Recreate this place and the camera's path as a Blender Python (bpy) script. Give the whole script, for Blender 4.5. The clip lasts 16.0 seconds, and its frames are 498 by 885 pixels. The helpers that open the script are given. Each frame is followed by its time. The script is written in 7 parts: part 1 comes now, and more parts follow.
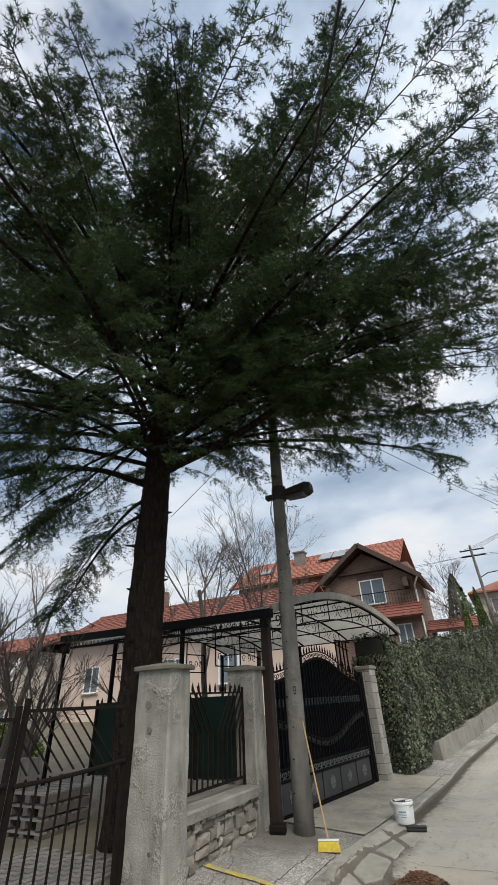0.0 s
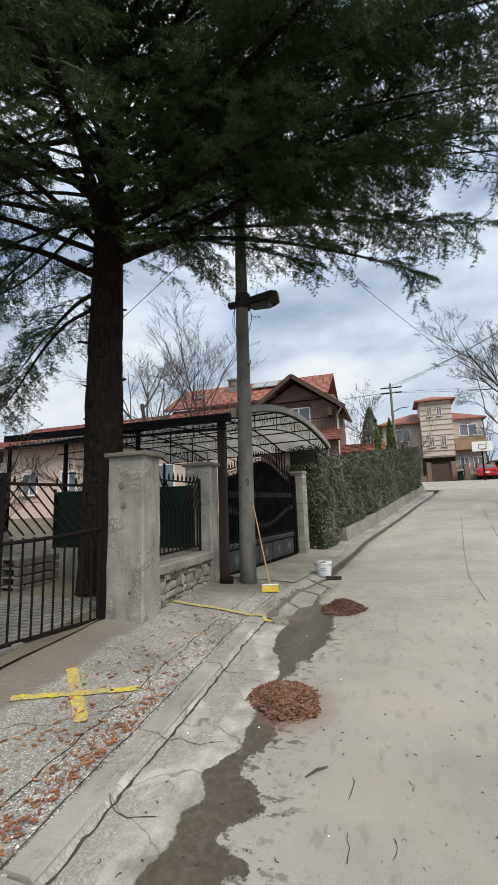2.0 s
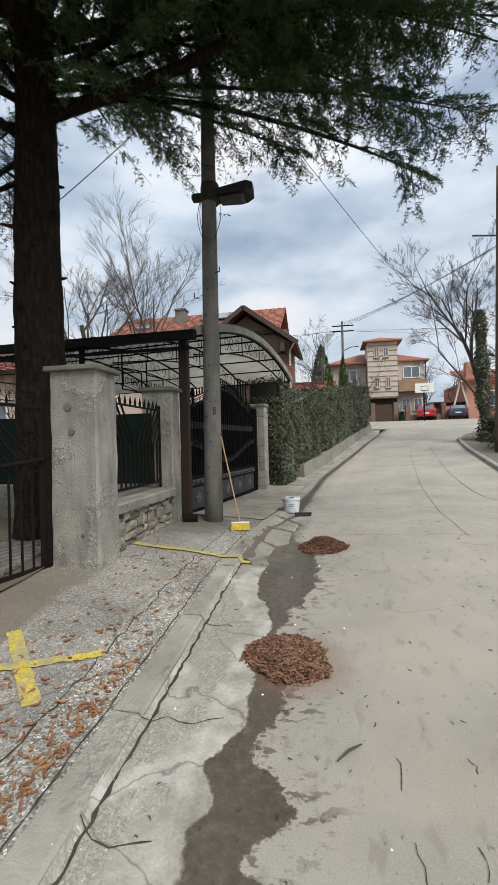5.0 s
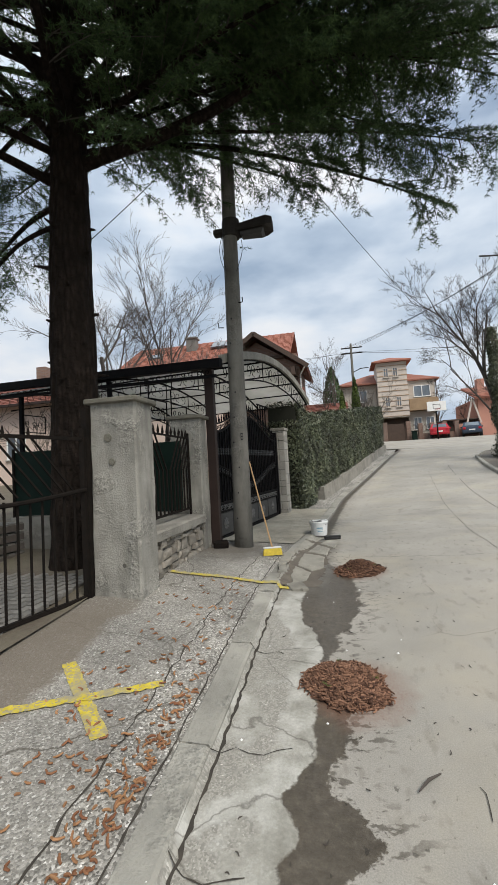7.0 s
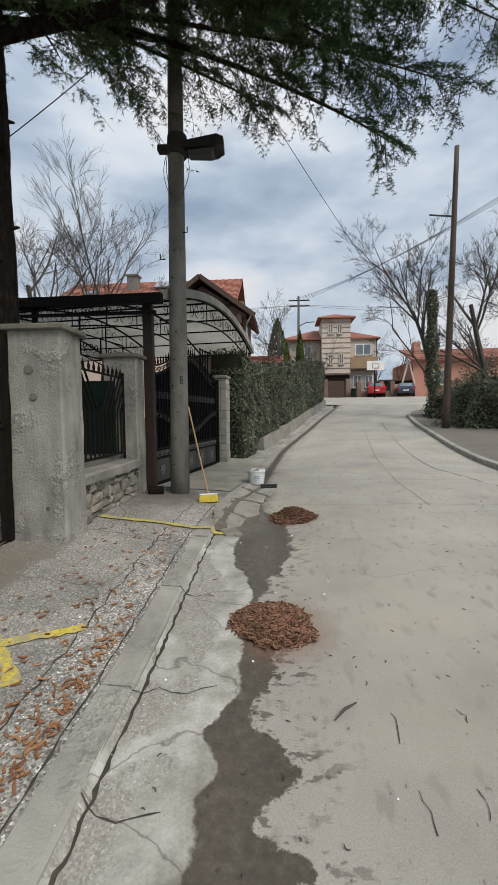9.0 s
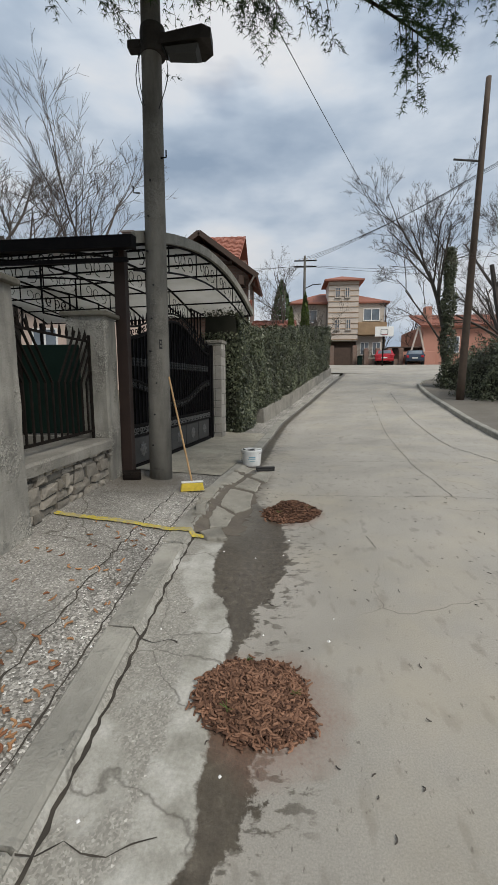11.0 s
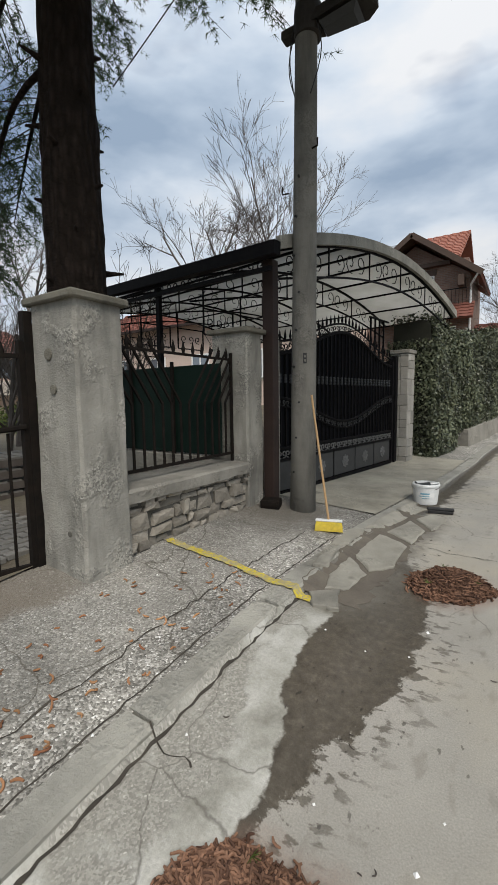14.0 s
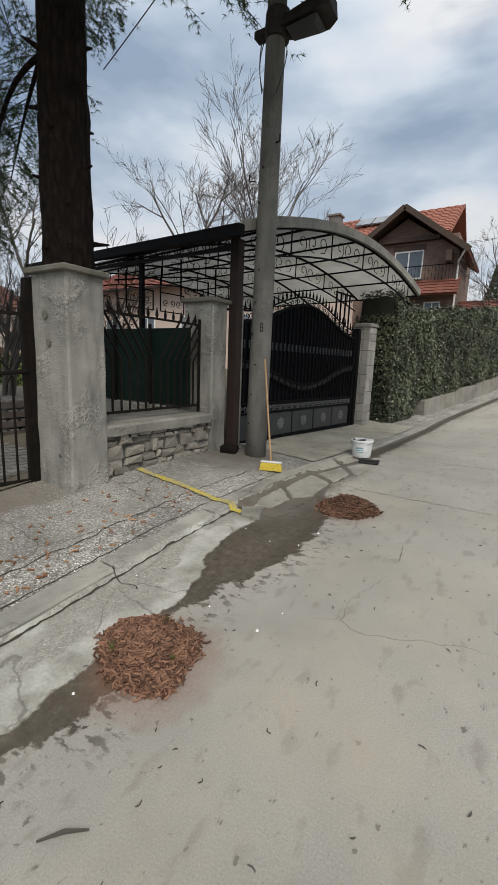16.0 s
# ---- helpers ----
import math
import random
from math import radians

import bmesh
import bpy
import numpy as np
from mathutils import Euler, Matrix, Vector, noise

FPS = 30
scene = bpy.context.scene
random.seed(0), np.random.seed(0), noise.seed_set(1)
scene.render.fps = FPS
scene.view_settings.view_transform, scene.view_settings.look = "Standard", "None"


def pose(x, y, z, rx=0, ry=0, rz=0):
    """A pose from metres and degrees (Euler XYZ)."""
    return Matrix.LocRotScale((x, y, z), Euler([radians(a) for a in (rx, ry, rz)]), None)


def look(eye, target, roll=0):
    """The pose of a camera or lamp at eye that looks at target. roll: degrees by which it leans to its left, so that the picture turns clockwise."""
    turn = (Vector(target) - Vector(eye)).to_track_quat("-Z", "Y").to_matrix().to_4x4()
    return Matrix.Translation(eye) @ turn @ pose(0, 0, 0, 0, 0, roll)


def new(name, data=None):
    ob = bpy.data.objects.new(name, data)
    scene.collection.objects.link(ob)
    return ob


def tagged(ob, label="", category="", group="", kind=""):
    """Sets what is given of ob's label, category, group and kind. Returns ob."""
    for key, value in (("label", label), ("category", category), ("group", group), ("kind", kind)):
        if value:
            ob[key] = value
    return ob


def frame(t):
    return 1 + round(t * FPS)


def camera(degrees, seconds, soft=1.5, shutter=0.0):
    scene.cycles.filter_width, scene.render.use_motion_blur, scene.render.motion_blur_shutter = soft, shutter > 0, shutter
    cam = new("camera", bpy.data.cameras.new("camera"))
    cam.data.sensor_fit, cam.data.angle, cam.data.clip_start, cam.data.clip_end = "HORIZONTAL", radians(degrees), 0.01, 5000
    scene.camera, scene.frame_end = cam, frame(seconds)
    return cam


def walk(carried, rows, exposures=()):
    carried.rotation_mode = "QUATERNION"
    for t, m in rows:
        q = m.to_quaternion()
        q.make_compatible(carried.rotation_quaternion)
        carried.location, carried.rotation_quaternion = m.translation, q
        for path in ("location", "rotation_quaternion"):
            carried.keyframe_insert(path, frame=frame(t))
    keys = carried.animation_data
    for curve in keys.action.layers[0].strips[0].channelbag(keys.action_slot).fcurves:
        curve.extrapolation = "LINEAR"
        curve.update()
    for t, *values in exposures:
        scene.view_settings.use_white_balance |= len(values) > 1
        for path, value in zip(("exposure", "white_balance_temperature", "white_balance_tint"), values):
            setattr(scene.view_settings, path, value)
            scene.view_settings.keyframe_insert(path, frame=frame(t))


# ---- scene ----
cam = camera(61.3, 16.0)
PATH = [
    (0, (0.003, -0.063, 1.618), (-0.647, 1.195, 2.483), -3),
    (0.5, (-0.141, -0.124, 1.552), (-0.786, 1.203, 2.313), -3.2),
    (1, (-0.283, -0.184, 1.491), (-0.915, 1.233, 2.082), -3.3),
    (1.5, (-0.431, -0.102, 1.448), (-1.023, 1.396, 1.847), -2.6),
    (2, (-0.618, 0.009, 1.351), (-1.136, 1.567, 1.595), -1.9),
    (2.5, (-0.722, 0.028, 1.294), (-1.163, 1.623, 1.426), -2.1),
    (3, (-0.817, 0.133, 1.27), (-1.183, 1.751, 1.32), -1.6),
    (3.2, (-0.833, 0.224, 1.255), (-1.17, 1.849, 1.277), -1.5),
    (5.3, (-1.194, 0.654, 1.261), (-1.509, 2.284, 1.26), -1.4),
    (5.5, (-1.186, 0.655, 1.29), (-1.549, 2.275, 1.316), -1.6),
    (6, (-1.251, 0.652, 1.29), (-1.698, 2.248, 1.384), -2.2),
    (6.5, (-1.363, 0.583, 1.279), (-1.766, 2.19, 1.382), -2.9),
    (7, (-1.406, 0.544, 1.28), (-1.755, 2.165, 1.375), -3.2),
    (7.5, (-1.44, 0.528, 1.283), (-1.731, 2.16, 1.352), -3),
    (8, (-1.418, 0.552, 1.267), (-1.648, 2.195, 1.279), -2.4),
    (8.5, (-1.43, 0.582, 1.225), (-1.602, 2.233, 1.175), -1.5),
    (9, (-1.405, 0.696, 1.214), (-1.534, 2.348, 1.11), -0.6),
    (9.2, (-1.392, 0.763, 1.209), (-1.505, 2.414, 1.091), -0.3),
    (11.3, (-1.326, 1.708, 1.282), (-1.485, 3.344, 1.044), 0.1),
    (11.5, (-1.288, 1.789, 1.272), (-1.473, 3.42, 1.035), -0.1),
    (12, (-1.275, 2.011, 1.252), (-1.523, 3.633, 1.003), -0.2),
    (12.5, (-1.272, 2.23, 1.282), (-1.606, 3.837, 1.032), -0.3),
    (13, (-1.158, 2.463, 1.291), (-1.647, 4.033, 1.063), -0.2),
    (13.5, (-1.03, 2.56, 1.328), (-1.755, 4.042, 1.142), -1),
    (14, (-0.911, 2.463, 1.317), (-1.821, 3.84, 1.146), -0.8),
    (14.5, (-0.745, 2.344, 1.323), (-1.751, 3.648, 1.121), 0.1),
    (15, (-0.555, 2.26, 1.301), (-1.579, 3.541, 1.041), 0.5),
    (15.5, (-0.359, 2.151, 1.286), (-1.332, 3.459, 0.983), 1.1),
    (16, (-0.165, 1.94, 1.282), (-1.03, 3.323, 0.978), 2.2),
]
walk(cam, [(t, look(eye, target, roll)) for t, eye, target, roll in PATH],
     exposures=((0, 0.12), (2, 0.18), (3, 0.1), (6, 0.17), (9, -0.06), (12.5, -0.22), (13.5, -0.15), (14.5, 0.15), (16, -0.06)))

# ---- world, sun ----
world = bpy.data.worlds.new("sky")
scene.world = world
world.use_nodes = True
wn, wl = world.node_tree.nodes, world.node_tree.links
wn.clear()
SUN_EL, SUN_ROT = radians(50), radians(135)
sky = wn.new("ShaderNodeTexSky")
sky.sky_type, sky.sun_disc, sky.sun_elevation, sky.sun_rotation = "NISHITA", False, SUN_EL, SUN_ROT
wtc = wn.new("ShaderNodeTexCoord")
wmap = wn.new("ShaderNodeMapping")
wmap.inputs["Scale"].default_value = (1.0, 1.0, 2.6)
wl.new(wtc.outputs["Generated"], wmap.inputs["Vector"])


def wnoise(scale, detail, rough):
    n = wn.new("ShaderNodeTexNoise")
    n.inputs["Scale"].default_value, n.inputs["Detail"].default_value, n.inputs["Roughness"].default_value = scale, detail, rough
    wl.new(wmap.outputs["Vector"], n.inputs["Vector"])
    return n


def wramp(src, stops):
    r = wn.new("ShaderNodeValToRGB")
    els = r.color_ramp.elements
    while len(els) < len(stops):
        els.new(0.5)
    for e, (p, c) in zip(els, stops):
        e.position, e.color = p, (*c, 1)
    wl.new(src, r.inputs["Fac"])
    return r


n_big = wnoise(1.9, 6, 0.5)
n_mask = wnoise(1.7, 5, 0.5)
clouds = wramp(n_big.outputs["Fac"], [(0.36, (0.34, 0.44, 0.58)), (0.46, (0.53, 0.63, 0.76)), (0.53, (0.72, 0.80, 0.90)), (0.62, (0.90, 0.92, 0.95))])
mask = wramp(n_mask.outputs["Fac"], [(0.30, (0, 0, 0)), (0.43, (1, 1, 1))])
bg_sky, bg_cloud, wmix, wout = (wn.new(k) for k in ("ShaderNodeBackground", "ShaderNodeBackground", "ShaderNodeMixShader", "ShaderNodeOutputWorld"))
wl.new(sky.outputs["Color"], bg_sky.inputs["Color"])
bg_sky.inputs["Strength"].default_value = 0.12
wl.new(clouds.outputs["Color"], bg_cloud.inputs["Color"])
sep_w = wn.new("ShaderNodeSeparateXYZ")
wl.new(wtc.outputs["Generated"], sep_w.inputs[0])
lift = wn.new("ShaderNodeMapRange")
lift.inputs["From Min"].default_value, lift.inputs["From Max"].default_value = 0.25, 1.0
lift.inputs["To Min"].default_value, lift.inputs["To Max"].default_value = 0.86, 1.08
wl.new(sep_w.outputs[2], lift.inputs["Value"])
wl.new(lift.outputs[0], bg_cloud.inputs["Strength"])
wl.new(mask.outputs["Color"], wmix.inputs["Fac"])
wl.new(bg_sky.outputs[0], wmix.inputs[1])
wl.new(bg_cloud.outputs[0], wmix.inputs[2])
wl.new(wmix.outputs[0], wout.inputs["Surface"])

sun = new("sun", bpy.data.lights.new("sun", "SUN"))
sun.data.energy, sun.data.angle, sun.data.color = 3.15, radians(28), (1.0, 0.94, 0.86)
sun.matrix_world = look((math.sin(SUN_ROT) * 30, math.cos(SUN_ROT) * 30, 35.7), (0, 0, 0))

# ---- materials ----


class Nodes:
    """A small helper round one material's node tree."""

    def __init__(self, name, rough=0.8, metal=0.0, coords="Object"):
        self.mat = bpy.data.materials.new(name)
        self.mat.use_nodes = True
        self.t = self.mat.node_tree
        self.bsdf = self.t.nodes["Principled BSDF"]
        self.bsdf.inputs["Roughness"].default_value, self.bsdf.inputs["Metallic"].default_value = rough, metal
        self.co = self.t.nodes.new("ShaderNodeTexCoord").outputs[coords]

    def link(self, a, b):
        self.t.links.new(a, b)

    def node(self, kind, **inputs):
        n = self.t.nodes.new(kind)
        for k, v in inputs.items():
            n.inputs[k.replace("_", " ")].default_value = v
        return n

    def scaled(self, sx, sy, sz, rot=(0, 0, 0)):
        m = self.node("ShaderNodeMapping", Scale=(sx, sy, sz), Rotation=rot)
        self.link(self.co, m.inputs["Vector"])
        return m.outputs["Vector"]

    def noise(self, scale, detail=4, rough=0.55, vec=None, distortion=0.0):
        n = self.node("ShaderNodeTexNoise", Scale=scale, Detail=detail, Roughness=rough, Distortion=distortion)
        self.link(vec or self.co, n.inputs["Vector"])
        return n.outputs["Fac"]

    def cells(self, scale, vec=None, feature="F1"):
        n = self.t.nodes.new("ShaderNodeTexVoronoi")
        n.feature = feature
        n.inputs["Scale"].default_value = scale
        self.link(vec or self.co, n.inputs["Vector"])
        return n

    def ramp(self, src, stops):
        r = self.t.nodes.new("ShaderNodeValToRGB")
        els = r.color_ramp.elements
        while len(els) < len(stops):
            els.new(0.5)
        for e, (p, c) in zip(els, stops):
            e.position, e.color = p, ((c, c, c, 1) if isinstance(c, (int, float)) else (*c, 1))
        self.link(src, r.inputs["Fac"])
        return r.outputs["Color"]

    def mix(self, fac, a, b, mode="MIX"):
        m = self.t.nodes.new("ShaderNodeMix")
        m.data_type, m.blend_type = "RGBA", mode
        for sock, v in ((m.inputs[0], fac), (m.inputs[6], a), (m.inputs[7], b)):
            if isinstance(v, (int, float)):
                sock.default_value = v
            elif isinstance(v, tuple):
                sock.default_value = (*v, 1)
            else:
                self.link(v, sock)
        return m.outputs[2]

    def math(self, op, a, b=0.0, clamp=False):
        m = self.t.nodes.new("ShaderNodeMath")
        m.operation, m.use_clamp = op, clamp
        for sock, v in ((m.inputs[0], a), (m.inputs[1], b)):
            if isinstance(v, (int, float)):
                sock.default_value = v
            else:
                self.link(v, sock)
        return m.outputs[0]

    def cracks(self, scale, width, wobble=0.35):
        """Thin lines of a wandering crack network, 1 on the line."""
        d = self.node("ShaderNodeTexNoise", Scale=scale * 2.5, Detail=5.0)
        self.link(self.co, d.inputs["Vector"])
        v = self.node("ShaderNodeMix")
        v.data_type = "VECTOR"
        v.inputs[0].default_value = wobble / scale
        self.link(self.co, v.inputs[4])
        add = self.t.nodes.new("ShaderNodeVectorMath")
        add.operation = "ADD"
        self.link(self.co, add.inputs[0])
        self.link(d.outputs["Color"], add.inputs[1])
        self.link(add.outputs[0], v.inputs[5])
        e = self.cells(scale, v.outputs[1], "DISTANCE_TO_EDGE").outputs["Distance"]
        return self.ramp(e, [(0.0, 1.0), (width * scale, 0.0)])

    def bump(self, height, strength=0.4, dist=0.01):
        b = self.node("ShaderNodeBump", Strength=strength, Distance=dist)
        self.link(height, b.inputs["Height"])
        self.link(b.outputs["Normal"], self.bsdf.inputs["Normal"])

    def colour(self, c):
        if isinstance(c, tuple):
            self.bsdf.inputs["Base Color"].default_value = (*c, 1)
        else:
            self.link(c, self.bsdf.inputs["Base Color"])
        return self.mat


def plain(name, c, c2=None, scale=8.0, rough=0.7, metal=0.0, bump=0.3, dist=0.004, fine=90.0, island=0.0, gloss=0.5):
    """Two-scale mottled surface between c and c2."""
    n = Nodes(name, rough, metal)
    c2 = c2 or tuple(v * 0.7 for v in c)
    col = n.mix(n.ramp(n.noise(scale, 6, 0.6), [(0.35, 0.0), (0.65, 1.0)]), c, c2)
    g = n.noise(fine, 3, 0.6)
    col = n.mix(0.35, col, n.ramp(g, [(0.3, tuple(v * 0.75 for v in c)), (0.7, tuple(min(1, v * 1.2) for v in c))]))
    if island:
        geo = n.t.nodes.new("ShaderNodeNewGeometry")
        oi = n.t.nodes.new("ShaderNodeObjectInfo")
        r = n.math("FRACT", n.math("ADD", geo.outputs["Random Per Island"], oi.outputs["Random"]))
        col = n.mix(1.0, col, n.ramp(r, [(0.0, 1 - island), (1.0, 1.0)]), "MULTIPLY")
    n.bump(g, bump, dist)
    n.bsdf.inputs["Specular IOR Level"].default_value = gloss
    return n.colour(col)


def concrete(name, c, streak=0.5, bare=0.35):
    n = Nodes(name, 0.9)
    big = n.ramp(n.noise(1.9, 7, 0.62), [(0.3, tuple(v * 0.6 for v in c)), (0.48, tuple(v * 0.95 for v in c)), (0.72, tuple(min(1, v * 1.3) for v in c))])
    run = n.ramp(n.noise(1.0, 6, 0.65, n.scaled(5, 5, 1.1)), [(0.45, 1.0), (0.7, 1 - streak * 0.55)])
    col = n.mix(1.0, big, run, "MULTIPLY")
    pit = n.cells(70)
    pits = n.ramp(pit.outputs["Distance"], [(0.05, 0.0), (0.2, 1.0)])
    rough_zone = n.ramp(n.noise(3.1, 4, 0.6), [(0.52, 0.0), (0.62, 1.0)])
    agg = n.ramp(n.cells(95).outputs["Color"], [(0.2, tuple(v * 0.4 for v in c)), (0.8, tuple(min(1, v * 1.5) for v in c))])
    col = n.mix(n.math("MULTIPLY", rough_zone, bare), col, agg)
    blotch = n.ramp(n.noise(4.5, 3, 0.5), [(0.66, 1.0), (0.74, 0.6)])
    col = n.mix(1.0, col, blotch, "MULTIPLY")
    h = n.math("ADD", n.math("MULTIPLY", pits, rough_zone), n.math("MULTIPLY", n.noise(60, 5, 0.7), 0.8))
    n.bump(h, 0.8, 0.014)
    return n.colour(col)


def leaf(name, c, c2, rough=0.55, gloss=0.2):
    n = Nodes(name, rough)
    n.bsdf.inputs["Specular IOR Level"].default_value = gloss
    geo = n.t.nodes.new("ShaderNodeNewGeometry")
    a = n.ramp(geo.outputs["Random Per Island"], [(0.0, c), (1.0, c2)])
    b = n.ramp(n.noise(1.3, 4), [(0.35, 0.55), (0.68, 1.6)])
    return n.colour(n.mix(1.0, a, b, "MULTIPLY"))


def ground_uv(name):
    """u is the distance from the kerb's road edge, v runs along the street."""
    n = Nodes(name, 0.88, coords="UV")
    sep = n.t.nodes.new("ShaderNodeSeparateXYZ")
    n.link(n.co, sep.inputs[0])
    return n, sep.outputs[0], sep.outputs[1]


def along_street(n, v, table):
    """A width that changes along the street, from (v, width) pairs."""
    a, b = table[0][0], table[-1][0]
    t = n.math("DIVIDE", n.math("SUBTRACT", v, a), b - a, True)
    return n.ramp(t, [((p - a) / (b - a), w) for p, w in table])


def road_material():
    n, u, v = ground_uv("road_concrete")
    base = n.ramp(n.noise(0.55, 6, 0.6), [(0.3, (0.27, 0.255, 0.22)), (0.5, (0.34, 0.322, 0.282)), (0.7, (0.40, 0.375, 0.328))])
    grain = n.ramp(n.noise(120, 5, 0.7), [(0.3, 0.76), (0.7, 1.14)])
    col = n.mix(1.0, base, grain, "MULTIPLY")
    speck = n.ramp(n.noise(9, 4, 0.55, n.scaled(1.0, 0.45, 1)), [(0.58, 0.0), (0.67, 1.0)])
    spots = n.ramp(n.noise(24, 3, 0.5, n.scaled(1.0, 0.6, 1)), [(0.66, 0.0), (0.71, 1.0)])
    col = n.mix(n.math("MULTIPLY", speck, 0.5), col, (0.2, 0.185, 0.155))
    col = n.mix(n.math("MULTIPLY", spots, 0.8), col, (0.11, 0.10, 0.085))
    sand = n.ramp(n.noise(0.8, 5, 0.6), [(0.48, 0.0), (0.66, 1.0)])
    col = n.mix(n.math("MULTIPLY", sand, 0.4), col, (0.42, 0.375, 0.285))
    # old repaired strip beside the kerb: aggregate slabs and a pale cement smear
    wob = n.math("MULTIPLY", n.math("SUBTRACT", n.noise(2.3, 7, 0.65), 0.5), 0.5)
    wob2 = n.math("MULTIPLY", n.math("SUBTRACT", n.noise(1.3, 6, 0.6, n.scaled(1, 1, 1, (0, 0, 1.0))), 0.5), 0.75)
    fade = n.ramp(n.math("DIVIDE", n.math("ADD", v, 10.0), 30.0), [(0.0, 1.0), (0.52, 1.0), (0.535, 0.0)])
    aggc = n.ramp(n.cells(105).outputs["Color"], [(0.25, (0.23, 0.22, 0.19)), (0.6, (0.32, 0.305, 0.265)), (0.88, (0.39, 0.375, 0.33)), (0.97, (0.62, 0.6, 0.54))])
    patchy = n.ramp(n.noise(1.6, 5, 0.6), [(0.42, 0.0), (0.5, 1.0)])
    edge = along_street(n, v, [(-2, 0.5), (1.0, 0.55), (1.76, 0.5), (2.12, 0.46), (2.35, 0.53), (2.5, 0.47), (2.67, 0.57), (2.87, 0.45), (3.15, 0.61), (3.45, 0.59), (4.0, 0.6), (4.3, 0.61),
                               (4.5, 0.57), (4.72, 0.5), (4.85, 0.4), (5.3, 0.33), (5.7, 0.35), (6.3, 0.3), (6.65, 0.4), (7.2, 0.42), (8, 0.4)])
    lap = n.math("SUBTRACT", n.math("ADD", edge, n.math("MULTIPLY", n.math("SUBTRACT", n.noise(9, 6, 0.65), 0.5), 0.12)), u)
    agg_in = n.math("MULTIPLY", n.math("MULTIPLY", n.ramp(n.math("ADD", n.math("SUBTRACT", edge, u), wob), [(0.19, 0.0), (0.24, 1.0)]), fade), patchy)
    smear_in = n.math("MULTIPLY", n.ramp(lap, [(0.0, 0.0), (0.018, 1.0)]), fade)
    smear = n.ramp(n.noise(3.0, 6, 0.6), [(0.33, (0.22, 0.21, 0.175)), (0.47, (0.36, 0.35, 0.305)), (0.62, (0.50, 0.49, 0.445))])
    smear = n.mix(1.0, smear, n.ramp(n.noise(55, 5, 0.7), [(0.3, 0.8), (0.7, 1.12)]), "MULTIPLY")
    # damp run-off in the gutter, between the cement smear and its own ragged outer edge
    outer = along_street(n, v, [(-2, 0.8), (0.6, 0.7), (1.3, 0.84), (1.79, 0.62), (2.1, 0.82), (2.31, 0.97), (2.45, 0.72), (2.67, 0.92), (2.8, 0.92), (2.94, 0.71), (3.15, 0.7), (3.4, 0.86),
                                (3.9, 0.76), (4.23, 0.67), (4.45, 0.76), (4.64, 0.76), (5.16, 0.93), (5.5, 0.98), (5.85, 0.94), (6.4, 0.82), (6.7, 0.62), (7.05, 0.45), (7.6, 0.3), (12, 0.2)])
    rag = n.math("MULTIPLY", n.math("SUBTRACT", n.noise(5.5, 9, 0.72), 0.5), 0.5)
    inside = n.math("SUBTRACT", n.math("ADD", outer, rag), u)
    core = n.ramp(inside, [(0.0, 0.0), (0.025, 1.0)])
    drops = n.math("MULTIPLY", n.ramp(n.noise(16, 4, 0.6, n.scaled(0.55, 1.0, 1)), [(0.54, 0.0), (0.6, 1.0)]), n.ramp(n.math("ADD", inside, 0.34), [(0.0, 0.0), (0.26, 1.0)]))
    wet = n.math("MAXIMUM", core, n.math("MULTIPLY", drops, 0.75))
    wet_tone = n.ramp(n.noise(17, 8, 0.75), [(0.3, (0.15, 0.128, 0.105)), (0.55, (0.28, 0.25, 0.21)), (0.78, (0.5, 0.46, 0.4))])
    col = n.mix(wet, col, n.mix(1.0, col, wet_tone, "MULTIPLY"))
    # red dust of the sweepings
    for du, dv, reach in ((0.86, 3.84, 0.45), (0.99, 6.5, 0.38)):
        dx, dy = n.math("SUBTRACT", u, du), n.math("SUBTRACT", v, dv)
        far = n.math("SQRT", n.math("ADD", n.math("MULTIPLY", dx, dx), n.math("MULTIPLY", dy, dy)))
        far = n.math("ADD", far, n.math("MULTIPLY", n.math("SUBTRACT", n.noise(5.5, 5, 0.6), 0.5), 0.3))
        dust = n.math("MULTIPLY", n.ramp(far, [(reach * 0.62, 1.0), (reach, 0.0)]), n.ramp(n.noise(60, 4, 0.7), [(0.3, 0.2), (0.65, 0.6)]))
        col = n.mix(dust, col, (0.21, 0.115, 0.082))
    fine = n.math("MULTIPLY", n.cracks(0.55, 0.006), n.ramp(n.noise(0.7, 3), [(0.5, 0.0), (0.58, 1.0)]))
    col = n.mix(n.math("MULTIPLY", fine, 0.7), col, (0.12, 0.105, 0.085))
    col = n.mix(smear_in, col, smear)
    col = n.mix(agg_in, col, aggc)
    strip = n.math("MULTIPLY", n.cracks(1.15, 0.007), smear_in)
    col = n.mix(n.math("MULTIPLY", strip, 0.65), col, (0.085, 0.075, 0.06))
    drive = n.math("MULTIPLY", n.ramp(n.math("DIVIDE", n.math("ADD", n.math("ADD", v, wob2), 10.0), 30.0), [(0.522, 0.0), (0.53, 1.0), (0.605, 1.0), (0.62, 0.0)]), n.ramp(n.math("ADD", u, wob), [(0.45, 1.0), (0.6, 0.0)]))
    col = n.mix(n.math("MULTIPLY", drive, 0.75), col, n.ramp(n.noise(12, 6, 0.7), [(0.3, (0.10, 0.09, 0.07)), (0.7, (0.2, 0.185, 0.155))]))
